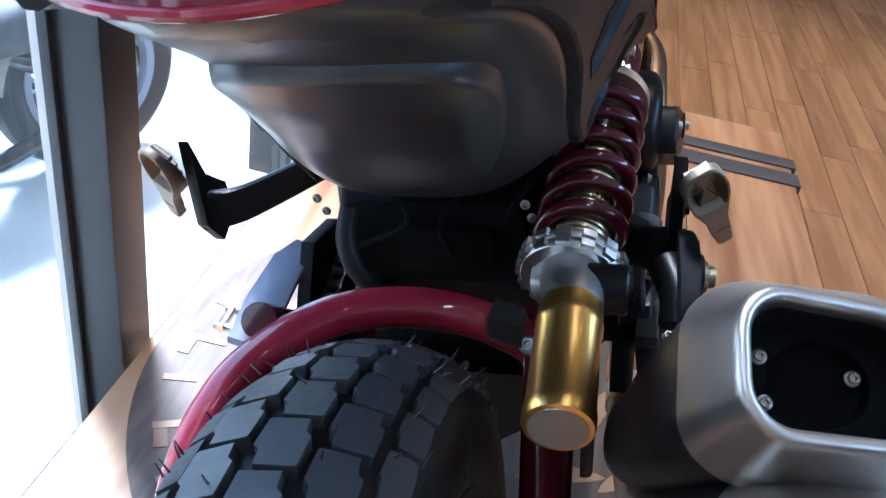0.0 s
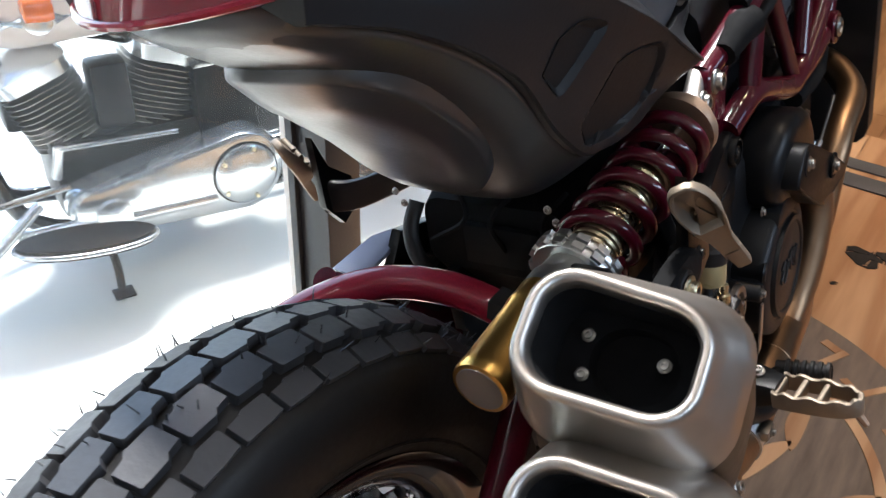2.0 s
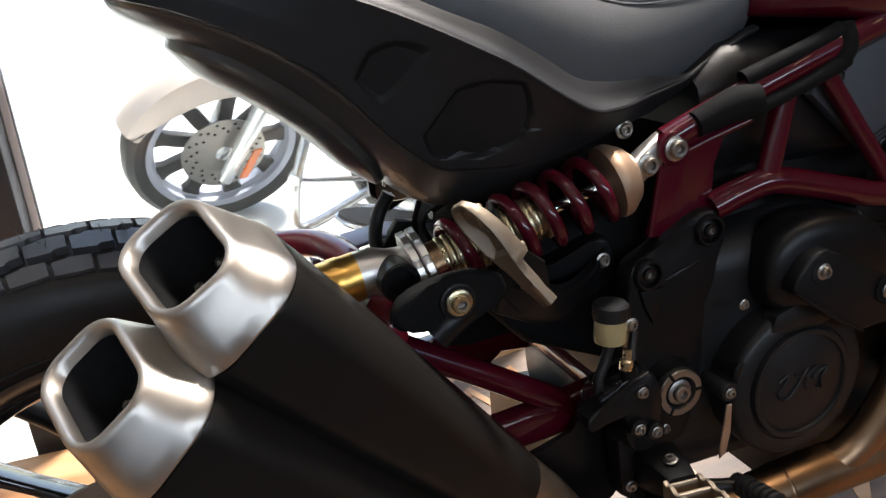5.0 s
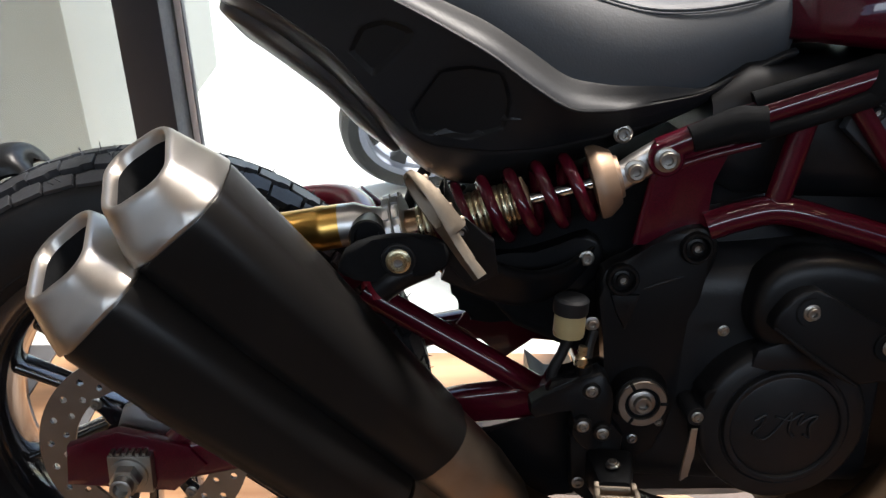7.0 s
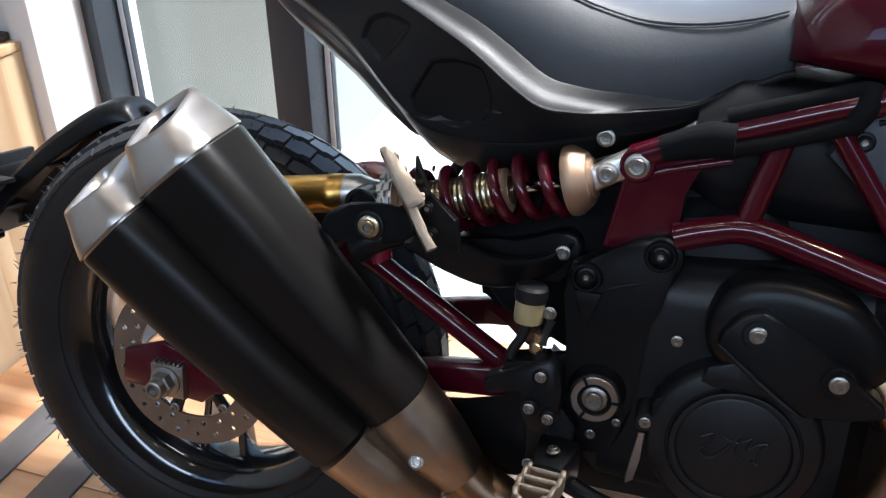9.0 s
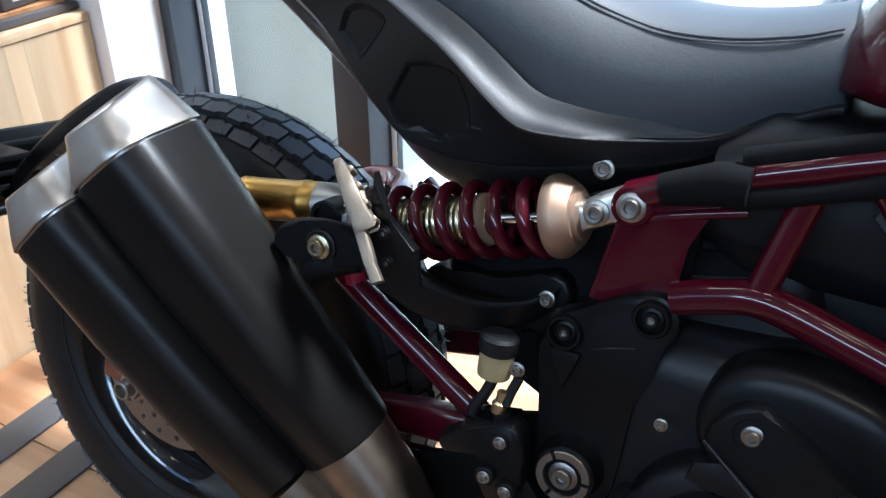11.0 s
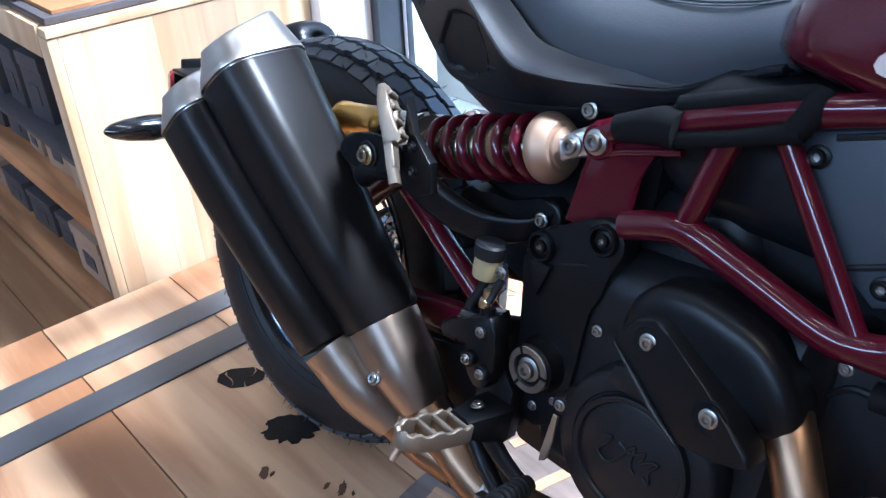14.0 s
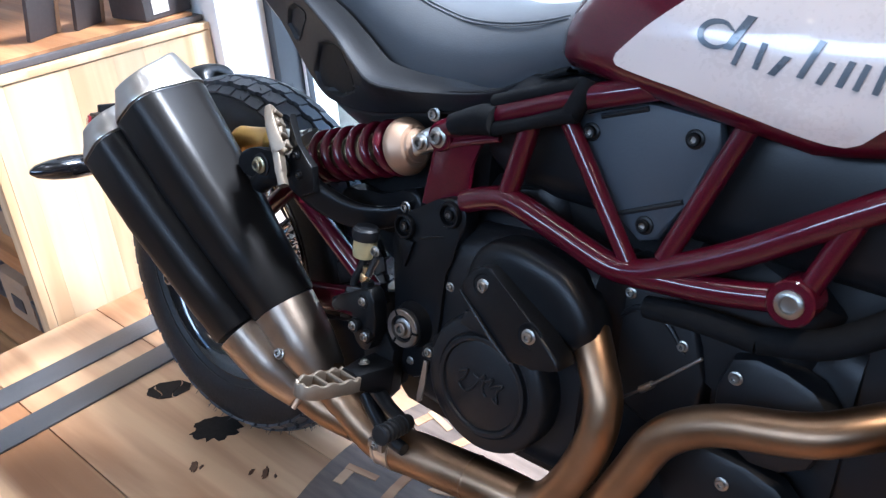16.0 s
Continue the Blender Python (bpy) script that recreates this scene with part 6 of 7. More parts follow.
pipe("front_header", [(0.10, 1.24, 0.55), (0.16, 1.19, 0.545), (0.2, 1.13, 0.522), (0.205, 1.04, 0.495), (0.205, 0.985, 0.455), (0.2, 0.95, 0.385), (0.19, 0.915, 0.32), (0.185, 0.87, 0.29)], 0.0225, 8, "heat-tinted front header pipe")

# muffler hanger and passenger footrests
hang = group("muffler_hanger", None, "gloss black muffler hanger with zinc bolt")
bm = bm_new()
plate(bm, [(0.270, 0.607), (0.278, 0.628), (0.305, 0.640), (0.345, 0.643), (0.376, 0.634), (0.378, 0.612), (0.352, 0.600), (0.31, 0.597), (0.285, 0.599)], 0.212, 0.227, 0.005, 3, 2)
part("hanger_plate", bm, DARKHOLE, hang)
bm = bm_new()
revolve(bm, [(0.0175, -0.004), (0.017, 0.003), (0.015, 0.004), (0.0138, 0.003)], (0.227, 0.33, 0.62), X1, 28)
part("bushing", bm, SIDEWALL, hang)
bolt((0.2315, 0.33, 0.62), 0.0125, X1, BOLT_GOLD, hang)


def footrest(s, name):
    g = group(name, None, "folded alloy passenger footrest on a black arm")
    bm = bm_new()
    tip, root = V((0.221, 0.341, 0.704)), V((0.247, 0.395, 0.628))
    d = (root - tip).normalized()
    facing = V((0.30, -0.90, -0.05))
    out = (facing - d * facing.dot(d)).normalized()
    w = d.cross(out)
    span = (root - tip).length
    side = [(-0.003, 0.006), (0.000, 0.010), (0.006, 0.0135), (0.016, 0.0165), (0.030, 0.0178), (0.042, 0.0170), (0.054, 0.0145), (0.066, 0.0115), (0.072, 0.0105), (0.0735, 0.0095), (0.085, 0.0085), (0.104, 0.008)]
    deep = lambda t: float(np.interp(t, [0.0, 0.01, 0.03, 0.055, 0.072, 0.0735, 0.11], [0.004, 0.008, 0.0105, 0.013, 0.0175, 0.006, 0.006]))
    ring = [(t, -hw) for t, hw in side] + [(t, hw * (1.0 if t < 0.05 else 1.1)) for t, hw in side[::-1]]

    def dish(k, lift, cut=1.0):
        return [tip + d * (0.03 + (t - 0.03) * k if t < 0.06 or cut > 0.99 else 0.03 + (0.062 - 0.03) * k) + w * hw * k + out * (lift if lift > -0.004 else -deep(t) * lift / -0.006 if cut else (deep(t) - 0.003) * lift / 0.006) for t, hw in ring]

    loft(bm, [dish(0.90, -0.006), dish(0.97, -0.0052), dish(1.0, -0.002), dish(0.99, 0.0035), dish(0.95, 0.0045), dish(0.87, 0.0040, 0), dish(0.82, 0.0015, 0), dish(0.76, -0.0028, 0), dish(0.60, -0.0052, 0), dish(0.35, -0.0059, 0), dish(0.1, -0.006, 0)])
    if s < 0:
        for v in bm.verts:
            v.co.x *= -1
    part("peg", bm, PEGALLOY, g, "cast alloy peg")
    for i in range(4):
        bm = bm_new()
        c = tip.lerp(root, 0.12 + 0.18 * i) - out * (deep(span * (0.12 + 0.18 * i)) + 0.0005)
        revolve(bm, [(0.0016, -0.0105), (0.0034, -0.0095), (0.0034, 0.0095), (0.0016, 0.0105)], c, w, 10)
        if s < 0:
            for v in bm.verts:
                v.co.x *= -1
        part("peg_tooth", bm, PEGALLOY, g)
    bm = bm_new()
    c = V((0.252, 0.408, 0.612))
    loft(bm, [[root.lerp(c, t) + w * x + out * y for x, y in rrect(hw, th, 0.003, 2)] for t, hw, th in ((-0.1, 0.017, 0.010), (0.5, 0.016, 0.011), (1.1, 0.014, 0.012))])
    if s < 0:
        for v in bm.verts:
            v.co.x *= -1
    part("peg_root", bm, PEGALLOY, g)
    bm = bm_new()
    # pointed guard plate and arm
    plate(bm, [(0.375, 0.70), (0.392, 0.66), (0.425, 0.635), (0.43, 0.60), (0.40, 0.585), (0.375, 0.615)], 0.205, 0.216, 0.002)
    if s > 0:
        line = spline([(0.205, 0.378, 0.612), (0.195, 0.42, 0.588), (0.170, 0.465, 0.568), (0.140, 0.51, 0.570), (0.118, 0.54, 0.588)], 6)
        loft(bm, [[p + V((0.8 * x, 0.3 * y, y)) for x, y in rrect(0.026, 0.040 - 0.006 * k / len(line), 0.008, 3)] for k, p in enumerate(line)])
        tube(bm, [(0.205, 0.36, 0.61), (0.215, 0.33, 0.60), (0.215, 0.31, 0.585)], 0.016, 12, 4)
    else:
        arm_line = spline([(0.212, 0.385, 0.625), (0.185, 0.405, 0.622), (0.145, 0.425, 0.635), (0.10, 0.44, 0.655)], 5)
        loft(bm, [[p + V((0, x, y)) for x, y in rrect(0.014, 0.04 - 0.01 * k / len(arm_line), 0.005, 2)] for k, p in enumerate(arm_line)])
    if s < 0:
        for v in bm.verts:
            v.co.x *= -1
    part("arm", bm, SATIN, g)
    for y, z in ((0.398, 0.617), (0.392, 0.645)):
        bolt((s * 0.216, y, z), 0.0075, X1 * s, BOLT_STEEL if s < 0 else BOLT_BLACK, g)
    return g


footrest(1, "passenger_footrest")
bm = bm_new()
plate(bm, [(0.391, 0.577), (0.41, 0.591), (0.452, 0.588), (0.50, 0.602), (0.537, 0.615), (0.554, 0.597), (0.55, 0.565), (0.53, 0.55), (0.505, 0.543), (0.464, 0.541), (0.421, 0.545), (0.396, 0.567)], 0.098, 0.128, 0.006, 3, 2)
part("footrest_carrier", bm, SATIN, bike, "broad black cast footrest carrier")
footrest(-1, "passenger_footrest")
bolt((0.136, 0.533, 0.590), 0.0088, X1, BOLT_STEEL)

# ---- engine ----
engine = group("engine", None, "matt black v-twin engine with bright bolts")
bm = bm_new()
loft(bm, [[V((x, y, zc + z)) for x, z in rrect(w, h, 0.05, 4)] for y, w, zc, h in ((0.55, 0.22, 0.42, 0.20), (0.60, 0.32, 0.455, 0.29), (0.75, 0.35, 0.46, 0.30), (0.86, 0.34, 0.46, 0.31), (0.89, 0.24, 0.45, 0.34), (0.98, 0.21, 0.44, 0.36), (1.08, 0.20, 0.45, 0.34), (1.14, 0.22, 0.46, 0.26))])
part("crankcase", bm, ENGINE, engine)
bm = bm_new()
box(bm, (-0.15, 0.80, 0.20), (0.115, 1.04, 0.36), 0.02)
part("sump", bm, ENGINE, engine)
# clutch cover: scalloped rim, rings, raised plain emblem
CC = V((0.0, 0.744, 0.421))
bm = bm_new()
prof = [(0.093, 0.165), (0.093, 0.197), (0.0905, 0.203), (0.086, 0.2065), (0.071, 0.208), (0.0695, 0.2065), (0.068, 0.2065), (0.0665, 0.2125), (0.0635, 0.2135), (0.0605, 0.2125), (0.0590, 0.2095), (0.057, 0.2105), (0.003, 0.2112)]
revolve(bm, prof, CC, X1, 64)
part("clutch_cover", bm, ENGINE, engine, "round black clutch cover with raised rings")
bm = bm_new()
tube(bm, [CC + V((0.2118, y, z)) for y, z in ((-0.034, 0.010), (-0.022, 0.016), (-0.026, 0.004), (-0.034, -0.006), (-0.024, -0.014), (-0.012, -0.006), (0.0, 0.012), (0.006, 0.018), (0.004, -0.002), (0.010, -0.010))], 0.0019, 8, 6)
tube(bm, [CC + V((0.2118, y, z)) for y, z in ((-0.012, 0.014), (0.004, 0.010), (0.018, 0.018), (0.014, 0.004), (0.024, 0.012), (0.034, 0.014), (0.026, 0.002), (0.028, -0.012), (0.020, -0.008))], 0.0017, 8, 6)
part("cover_emblem", bm, ENGINE, engine, "raised scroll on the cover")
bm = bm_new()
plate(bm, [(0.700, 0.492), (0.706, 0.511), (0.738, 0.522), (0.780, 0.512), (0.790, 0.492), (0.765, 0.486), (0.744, 0.489), (0.722, 0.486)], 0.19, 0.2085, 0.003)
part("cover_lug", bm, ENGINE, engine)
bm = bm_new()
revolve(bm, [(0.0125, -0.06), (0.0115, 0.0), (0.010, 0.002), (0.003, 0.002)], (0.2025, 0.650, 0.431), X1, 20)
part("bolt_boss", bm, ENGINE, engine)
bolt((0.2045, 0.650, 0.431), 0.0065, X1, BOLT_STEEL, engine)
bm = bm_new()
revolve(bm, [(0.0175, -0.04), (0.0175, 0.008), (0.0155, 0.0105), (0.003, 0.011)], (0.195, 0.672, 0.449), X1, 28)
part("cover_boss", bm, SATIN, engine)
bm = bm_new()
plate(bm, [(0.6445, 0.418), (0.6515, 0.418), (0.650, 0.385), (0.6455, 0.358), (0.637, 0.352), (0.6365, 0.362)], 0.2045, 0.2068, 0.001, 1)
part("blade_clip", bm, BRUSHED, engine, "thin bright steel clip")
bolt((0.196, 0.671, 0.529), 0.0062, X1, BOLT_STEEL, engine)
# oil pan with a slanted underside
bm = bm_new()
loft(bm, [[V((x, y, z + dz)) for x, z in ((0.10, 0.33), (0.10, 0.272), (0.0, 0.197), (-0.10, 0.127), (-0.13, 0.13), (-0.13, 0.33))] for y, dz in ((0.50, 0.03), (0.53, 0.004), (0.60, 0.0), (0.79, 0.0), (0.81, 0.01))])
part("oil_pan", bm, ENGINE, engine)
# rear header shield with a raised bar and two bolts
bm = bm_new()
OUTL = [(0.698, 0.54), (0.704, 0.58), (0.728, 0.606), (0.765, 0.614), (0.80, 0.61), (0.84, 0.597), (0.872, 0.565), (0.886, 0.53), (0.865, 0.508), (0.78, 0.495), (0.718, 0.51)]
loop, my, mz = [], sum(p[0] for p in OUTL) / len(OUTL), sum(p[1] for p in OUTL) / len(OUTL)
for i in range(len(OUTL)):
    p, q, r_, s_ = (V((0, *OUTL[(i + j - 1) % len(OUTL)])) for j in range(4))
    for t in (0.0, 0.25, 0.5, 0.75):
        loop.append(0.5 * (2 * q + (r_ - p) * t + (2 * p - 5 * q + 4 * r_ - s_) * t * t + (3 * q - p - 3 * r_ + s_) * t ** 3))
loft(bm, [[V((x, my + (v.y - my) * k, mz + (v.z - mz) * k)) for v in loop] for x, k in ((0.16, 1.0), (0.188, 1.0), (0.196, 0.985), (0.201, 0.955), (0.205, 0.9), (0.2085, 0.78), (0.2105, 0.6), (0.2115, 0.35), (0.212, 0.1))])
part("header_shield", bm, SATIN, engine, "rounded satin black header cover")
bm = bm_new()
plate(bm, [(0.711, 0.542), (0.716, 0.561), (0.729, 0.578), (0.748, 0.585), (0.767, 0.578), (0.868, 0.517), (0.862, 0.50), (0.834, 0.494), (0.80, 0.484), (0.768, 0.503), (0.735, 0.528)], 0.195, 0.2275, 0.004, 3, 2)
for v in bm.verts:
    v.co.x += max(0.0, v.co.y - 0.747) * 0.17
part("shield_bar", bm, SATIN, engine, "black blade with two counterbored bolts")
for y, z in ((0.747, 0.562), (0.826, 0.529)):
    bm = bm_new()
    revolve(bm, [(0.0165, -0.002), (0.0165, 0.0012), (0.0155, 0.0018), (0.013, 0.0004), (0.002, 0.0003)], (0.2272 + max(0.0, y - 0.747) * 0.17, y, z), X1, 28)
    part("bolt_seat", bm, DARKHOLE, engine)
for p in ((0.2285, 0.747, 0.562), (0.242, 0.826, 0.529)):
    bolt(p, 0.0092, X1, BOLT_STEEL, engine)
bm = bm_new()
tube(bm, [(0.227, 0.711, 0.545), (0.230, 0.742, 0.522), (0.234, 0.77, 0.502), (0.237, 0.80, 0.484)], [0.0015, 0.003, 0.003, 0.0015], 8, 4)
part("shield_lip", bm, SATIN, engine)
# rear cylinder bulk and front cylinder covers
for c, d, r, l in ((V((0, 0.72, 0.5)), V((0, -0.22, 1)), 0.105, 0.17), (V((0, 0.98, 0.5)), V((0, 0.42, 1)), 0.105, 0.17)):
    d = d.normalized()
    u = X1
    w = d.cross(u)
    bm = bm_new()
    loft(bm, [[c + d * t + u * x + w * y for x, y in rrect(0.25 * k, 0.19 * k, 0.05, 4)] for t, k in ((0, 1), (l * 0.6, 1), (l * 0.9, 0.95), (l, 0.8))])
    part("cylinder", bm, ENGINE, engine)
bm = bm_new()
loft(bm, [[V((x, y, zc + z)) for x, z in rrect(w, h, 0.03, 4)] for y, w, zc, h in ((0.96, 0.2, 0.47, 0.34), (1.1, 0.2, 0.50, 0.36), (1.2, 0.17, 0.52, 0.34), (1.26, 0.12, 0.53, 0.26))])
part("front_cylinder_head", bm, ENGINE, engine)
bm = bm_new()
loft(bm, [[V((x, y, zc + z)) for x, z in rrect(w, h, 0.03, 4)] for y, w, zc, h in ((0.64, 0.17, 0.60, 0.16), (0.72, 0.2, 0.63, 0.2), (0.95, 0.2, 0.66, 0.22), (1.2, 0.16, 0.68, 0.2))])
part("throttle_body", bm, ENGINE, engine)
bm = bm_new()
plate(bm, [(0.86, 0.46), (0.845, 0.55), (0.865, 0.61), (0.91, 0.615), (0.965, 0.57), (0.99, 0.50), (0.985, 0.44), (0.93, 0.42)], 0.10, 0.132, 0.008, 3, 2)
part("magneto_cover", bm, ENGINE, engine, "black side cover with two bolts")
for p in ((0.132, 0.888, 0.574), (0.132, 0.960, 0.532)):
    bolt(p, 0.0070, X1, BOLT_STEEL, engine)
bm = bm_new()
tube(bm, [(0.1325, 0.872, 0.535), (0.1335, 0.90, 0.560), (0.1335, 0.935, 0.555), (0.1325, 0.965, 0.522)], [0.002, 0.0042, 0.0042, 0.002], 8, 5)
part("cover_rib", bm, ENGINE, engine)
bm = bm_new()
tube(bm, [(0.165, 0.925, 0.578), (0.17, 0.985, 0.585), (0.165, 1.05, 0.582)], [0.013, 0.014, 0.0145], 18, 6)
tube(bm, [(0.165, 1.05, 0.582), (0.15, 1.12, 0.60), (0.12, 1.2, 0.66)], [0.0145, 0.016, 0.018], 18, 5)
part("coolant_hose", bm, DARKHOLE, engine, "black coolant hose")
bm = bm_new()
tube(bm, [(0.17, 0.915, 0.462), (0.19, 0.945, 0.492)], 0.0018, 8)
tube(bm, [(0.19, 0.945, 0.492), (0.196, 0.960, 0.507)], 0.0042, 10)
tube(bm, [(0.196, 0.960, 0.507), (0.2, 1.0, 0.548), (0.2, 1.01, 0.558)], 0.0018, 8, 4)
part("sensor_lead", bm, DISCSTEEL, engine)
bm = bm_new()
plate(bm, [(1.01, 0.47), (1.02, 0.545), (1.08, 0.55), (1.13, 0.52), (1.12, 0.45), (1.06, 0.43)], 0.11, 0.145, 0.01, 2, 2)
plate(bm, [(0.98, 0.33), (0.97, 0.42), (1.06, 0.43), (1.12, 0.40), (1.1, 0.33)], 0.12, 0.15, 0.01, 2, 2)
part("front_cover", bm, ENGINE, engine)
for p in ((0.152, 1.04, 0.40), (0.147, 1.03, 0.525), (0.147, 1.085, 0.50)):
    bolt(p, 0.008, X1, BOLT_STEEL, engine)
bm = bm_new()
tube(bm, [(0.14, 1.2, 0.35), (0.16, 1.17, 0.41), (0.165, 1.165, 0.44)], 0.012, 12, 4)
revolve(bm, [(0.014, -0.01), (0.016, 0), (0.014, 0.01)], (0.16, 1.172, 0.40), (0.1, -0.4, 0.9), 16)
part("coolant_fitting", bm, CHROME, engine, "polished coolant fitting")
bm = bm_new()
loft(bm, [[V((x, y, zc + z)) for x, z in rrect(0.42, 0.42, 0.03, 3)] for y, zc in ((1.25, 0.60), (1.29, 0.60))])
part("radiator", bm, ENGINE, engine, "black radiator")

# frame side casting with the swingarm pivot cap
casting = group("side_casting", None, "satin black cast frame plate with pivot cap")
bm = bm_new()
plate(bm, [(0.543, 0.555), (0.547, 0.587), (0.575, 0.602), (0.618, 0.628), (0.648, 0.635), (0.666, 0.618), (0.664, 0.592), (0.645, 0.555), (0.638, 0.50), (0.634, 0.43), (0.615, 0.37), (0.575, 0.36), (0.556, 0.40), (0.554, 0.46), (0.548, 0.52)], 0.145, 0.170, 0.006, 2, 2)
part("plate", bm, SATIN, casting)
bm = bm_new()
plate(bm, [(0.554, 0.562), (0.585, 0.561), (0.578, 0.54), (0.571, 0.521), (0.561, 0.54)], 0.168, 0.1755, 0.003, 2)
part("web", bm, SATIN, casting)
bm = bm_new()
revolve(bm, [(0.036, 0.0), (0.033, 0.012), (0.029, 0.024), (0.029, 0.028)], (0.160, 0.592, 0.442), X1, 40)
part("pivot_boss", bm, SATIN, casting)
bm = bm_new()
tube(bm, [(0.1695, 0.59, 0.566), (0.1705, 0.61, 0.574), (0.1695, 0.632, 0.58)], [0.001, 0.0022, 0.001], 8, 4)
part("rib", bm, SATIN, casting)
for y, z in ((0.566, 0.578), (0.642, 0.613)):
    bm = bm_new()
    revolve(bm, [(0.0175, 0), (0.0175, 0.007), (0.016, 0.009), (0.0135, 0.009), (0.0125, 0.002), (0.002, 0.002)], (0.168, y, z), X1, 28)
    part("bolt_boss", bm, SATIN, casting)
    bolt((0.170, y, z), 0.0105, X1, BOLT_BLACK, casting)
bm = bm_new()
revolve(bm, [(0.0275, 0), (0.0275, 0.0065), (0.0262, 0.008), (0.0195, 0.008), (0.0188, 0.0065), (0.0188, 0.001)], (0.1875, 0.592, 0.442), X1, 40, False)
part("pivot_cap", bm, DISCSTEEL, casting, "machined alloy pivot cap ring")
bm = bm_new()
revolve(bm, [(0.0186, 0), (0.0186, 0.003), (0.003, 0.0034)], (0.1875, 0.592, 0.442), X1, 32)
part("cap_recess", bm, DARKHOLE, casting)
for i in range(3):
    a = radians(30 + 120 * i)
    bm = bm_new()
    box(bm, (0.1925, -0.0018, 0.0192), (0.1962, 0.0018, 0.0279), 0.0004, 1)
    o = part("cap_notch", bm, DARKHOLE, casting)
    o.matrix_local = pose(0, 0.592, 0.442, math.degrees(a))
bolt((0.1905, 0.592, 0.442), 0.0145, X1, BOLT_DULL, casting)
for x, y, z, r in ((0.160, 0.634, 0.456, 0.0045), (0.172, 0.618, 0.407, 0.005), (0.17, 0.59, 0.385, 0.006)):
    bolt((x, y, z), r, X1, BOLT_DULL, casting)

# rear brake master cylinder, reservoir, footrest and pedal
brake = group("rear_brake_control", None, "rear brake cylinder with yellowed fluid reservoir")
bm = bm_new()
revolve(bm, [(0.016, 0), (0.0168, 0.004), (0.0168, 0.024), (0.0165, 0.026)], (0.189, 0.508, 0.522), (0, 0.05, 1), 28)
part("reservoir", bm, YELLOWED, brake, "yellowed translucent reservoir")
bm = bm_new()
revolve(bm, [(0.018, 0), (0.0188, 0.003), (0.0188, 0.015), (0.016, 0.018)], (0.189, 0.509, 0.5475), (0, 0.05, 1), 28)
part("reservoir_cap", bm, PLASTIC, brake)
bm = bm_new()
tube(bm, [(0.188, 0.510, 0.523), (0.189, 0.502, 0.50), (0.191, 0.492, 0.478), (0.194, 0.498, 0.455), (0.197, 0.512, 0.44)], 0.006, 10, 5)
part("feed_hose", bm, SIDEWALL, brake)
bm = bm_new()
tube(bm, [(0.197, 0.525, 0.492), (0.199, 0.532, 0.40)], [0.009, 0.0105], 14, 2)
part("master_cylinder", bm, SATIN, brake)
bm = bm_new()
plate(bm, [(0.468, 0.452), (0.505, 0.472), (0.541, 0.488), (0.553, 0.47), (0.557, 0.43), (0.548, 0.40), (0.53, 0.395), (0.513, 0.415), (0.516, 0.448), (0.496, 0.442), (0.474, 0.434)], 0.188, 0.2115, 0.004, 2, 2)
part("cylinder_bracket", bm, SATIN, brake, "black claw-shaped bracket")
for x, y, z in ((0.213, 0.532, 0.467), (0.219, 0.545, 0.42), (0.221, 0.523, 0.43)):
    bm = bm_new()
    revolve(bm, [(0.010, -0.018), (0.010, -0.001), (0.0085, 0.0005), (0.003, 0.0006)], (x, y, z), X1, 16)
    part("bracket_boss", bm, SATIN, brake)
    bolt((x, y, z), 0.0066, X1, BOLT_DULL, brake)
bm = bm_new()
plate(bm, [(0.375, 0.378), (0.43, 0.385), (0.484, 0.40), (0.51, 0.46), (0.555, 0.475), (0.572, 0.40), (0.56, 0.33), (0.53, 0.30), (0.475, 0.292), (0.42, 0.295), (0.38, 0.335)], 0.140, 0.152, 0.005, 2)
part("heel_plate", bm, SATIN, brake, "black plate inside the heel covers")
bolt((0.192, 0.532, 0.536), 0.0078, X1, BOLT_DULL, brake)
bolt((0.2, 0.525, 0.348), 0.007, X1, BOLT_DULL, brake)
bm = bm_new()
revolve(bm, [(0.0075, 0), (0.0075, 0.01), (0.005, 0.012), (0.005, 0.022)], (0.199, 0.521, 0.491), (0, 0.1, 1), 12)
part("banjo_fitting", bm, STEEL, brake)
bm = bm_new()
tube(bm, [(0.192, 0.535, 0.528), (0.196, 0.53, 0.512), (0.2, 0.528, 0.5)], 0.005, 8, 4)
part("brake_hose", bm, SIDEWALL, brake)
bm = bm_new()
plate(bm, [(0.482, 0.455), (0.49, 0.475), (0.535, 0.485), (0.545, 0.46), (0.53, 0.445), (0.50, 0.445)], 0.17, 0.205, 0.004)
part("heel_guard", bm, GLOSSBLACK, brake)

peg = group("rider_footrest", None, "bright cast rider footrest with open teeth")
PT, PR = V((0.337, 0.546, 0.381)), V((0.230, 0.556, 0.367))
pd = (PT - PR).normalized()
pw = V((0, 0, 1)).cross(pd).normalized()
pu = pd.cross(pw)
LEN = (PT - PR).length
pts = spline([PR + pd * (LEN * t) + pw * w for t, w in ((0.20, 0.019), (0.35, 0.020), (0.6, 0.0195), (0.85, 0.016), (0.98, 0.007), (0.98, -0.007), (0.85, -0.016), (0.6, -0.0195), (0.35, -0.020), (0.20, -0.019))], 4)
bm = bm_new()
rings = []
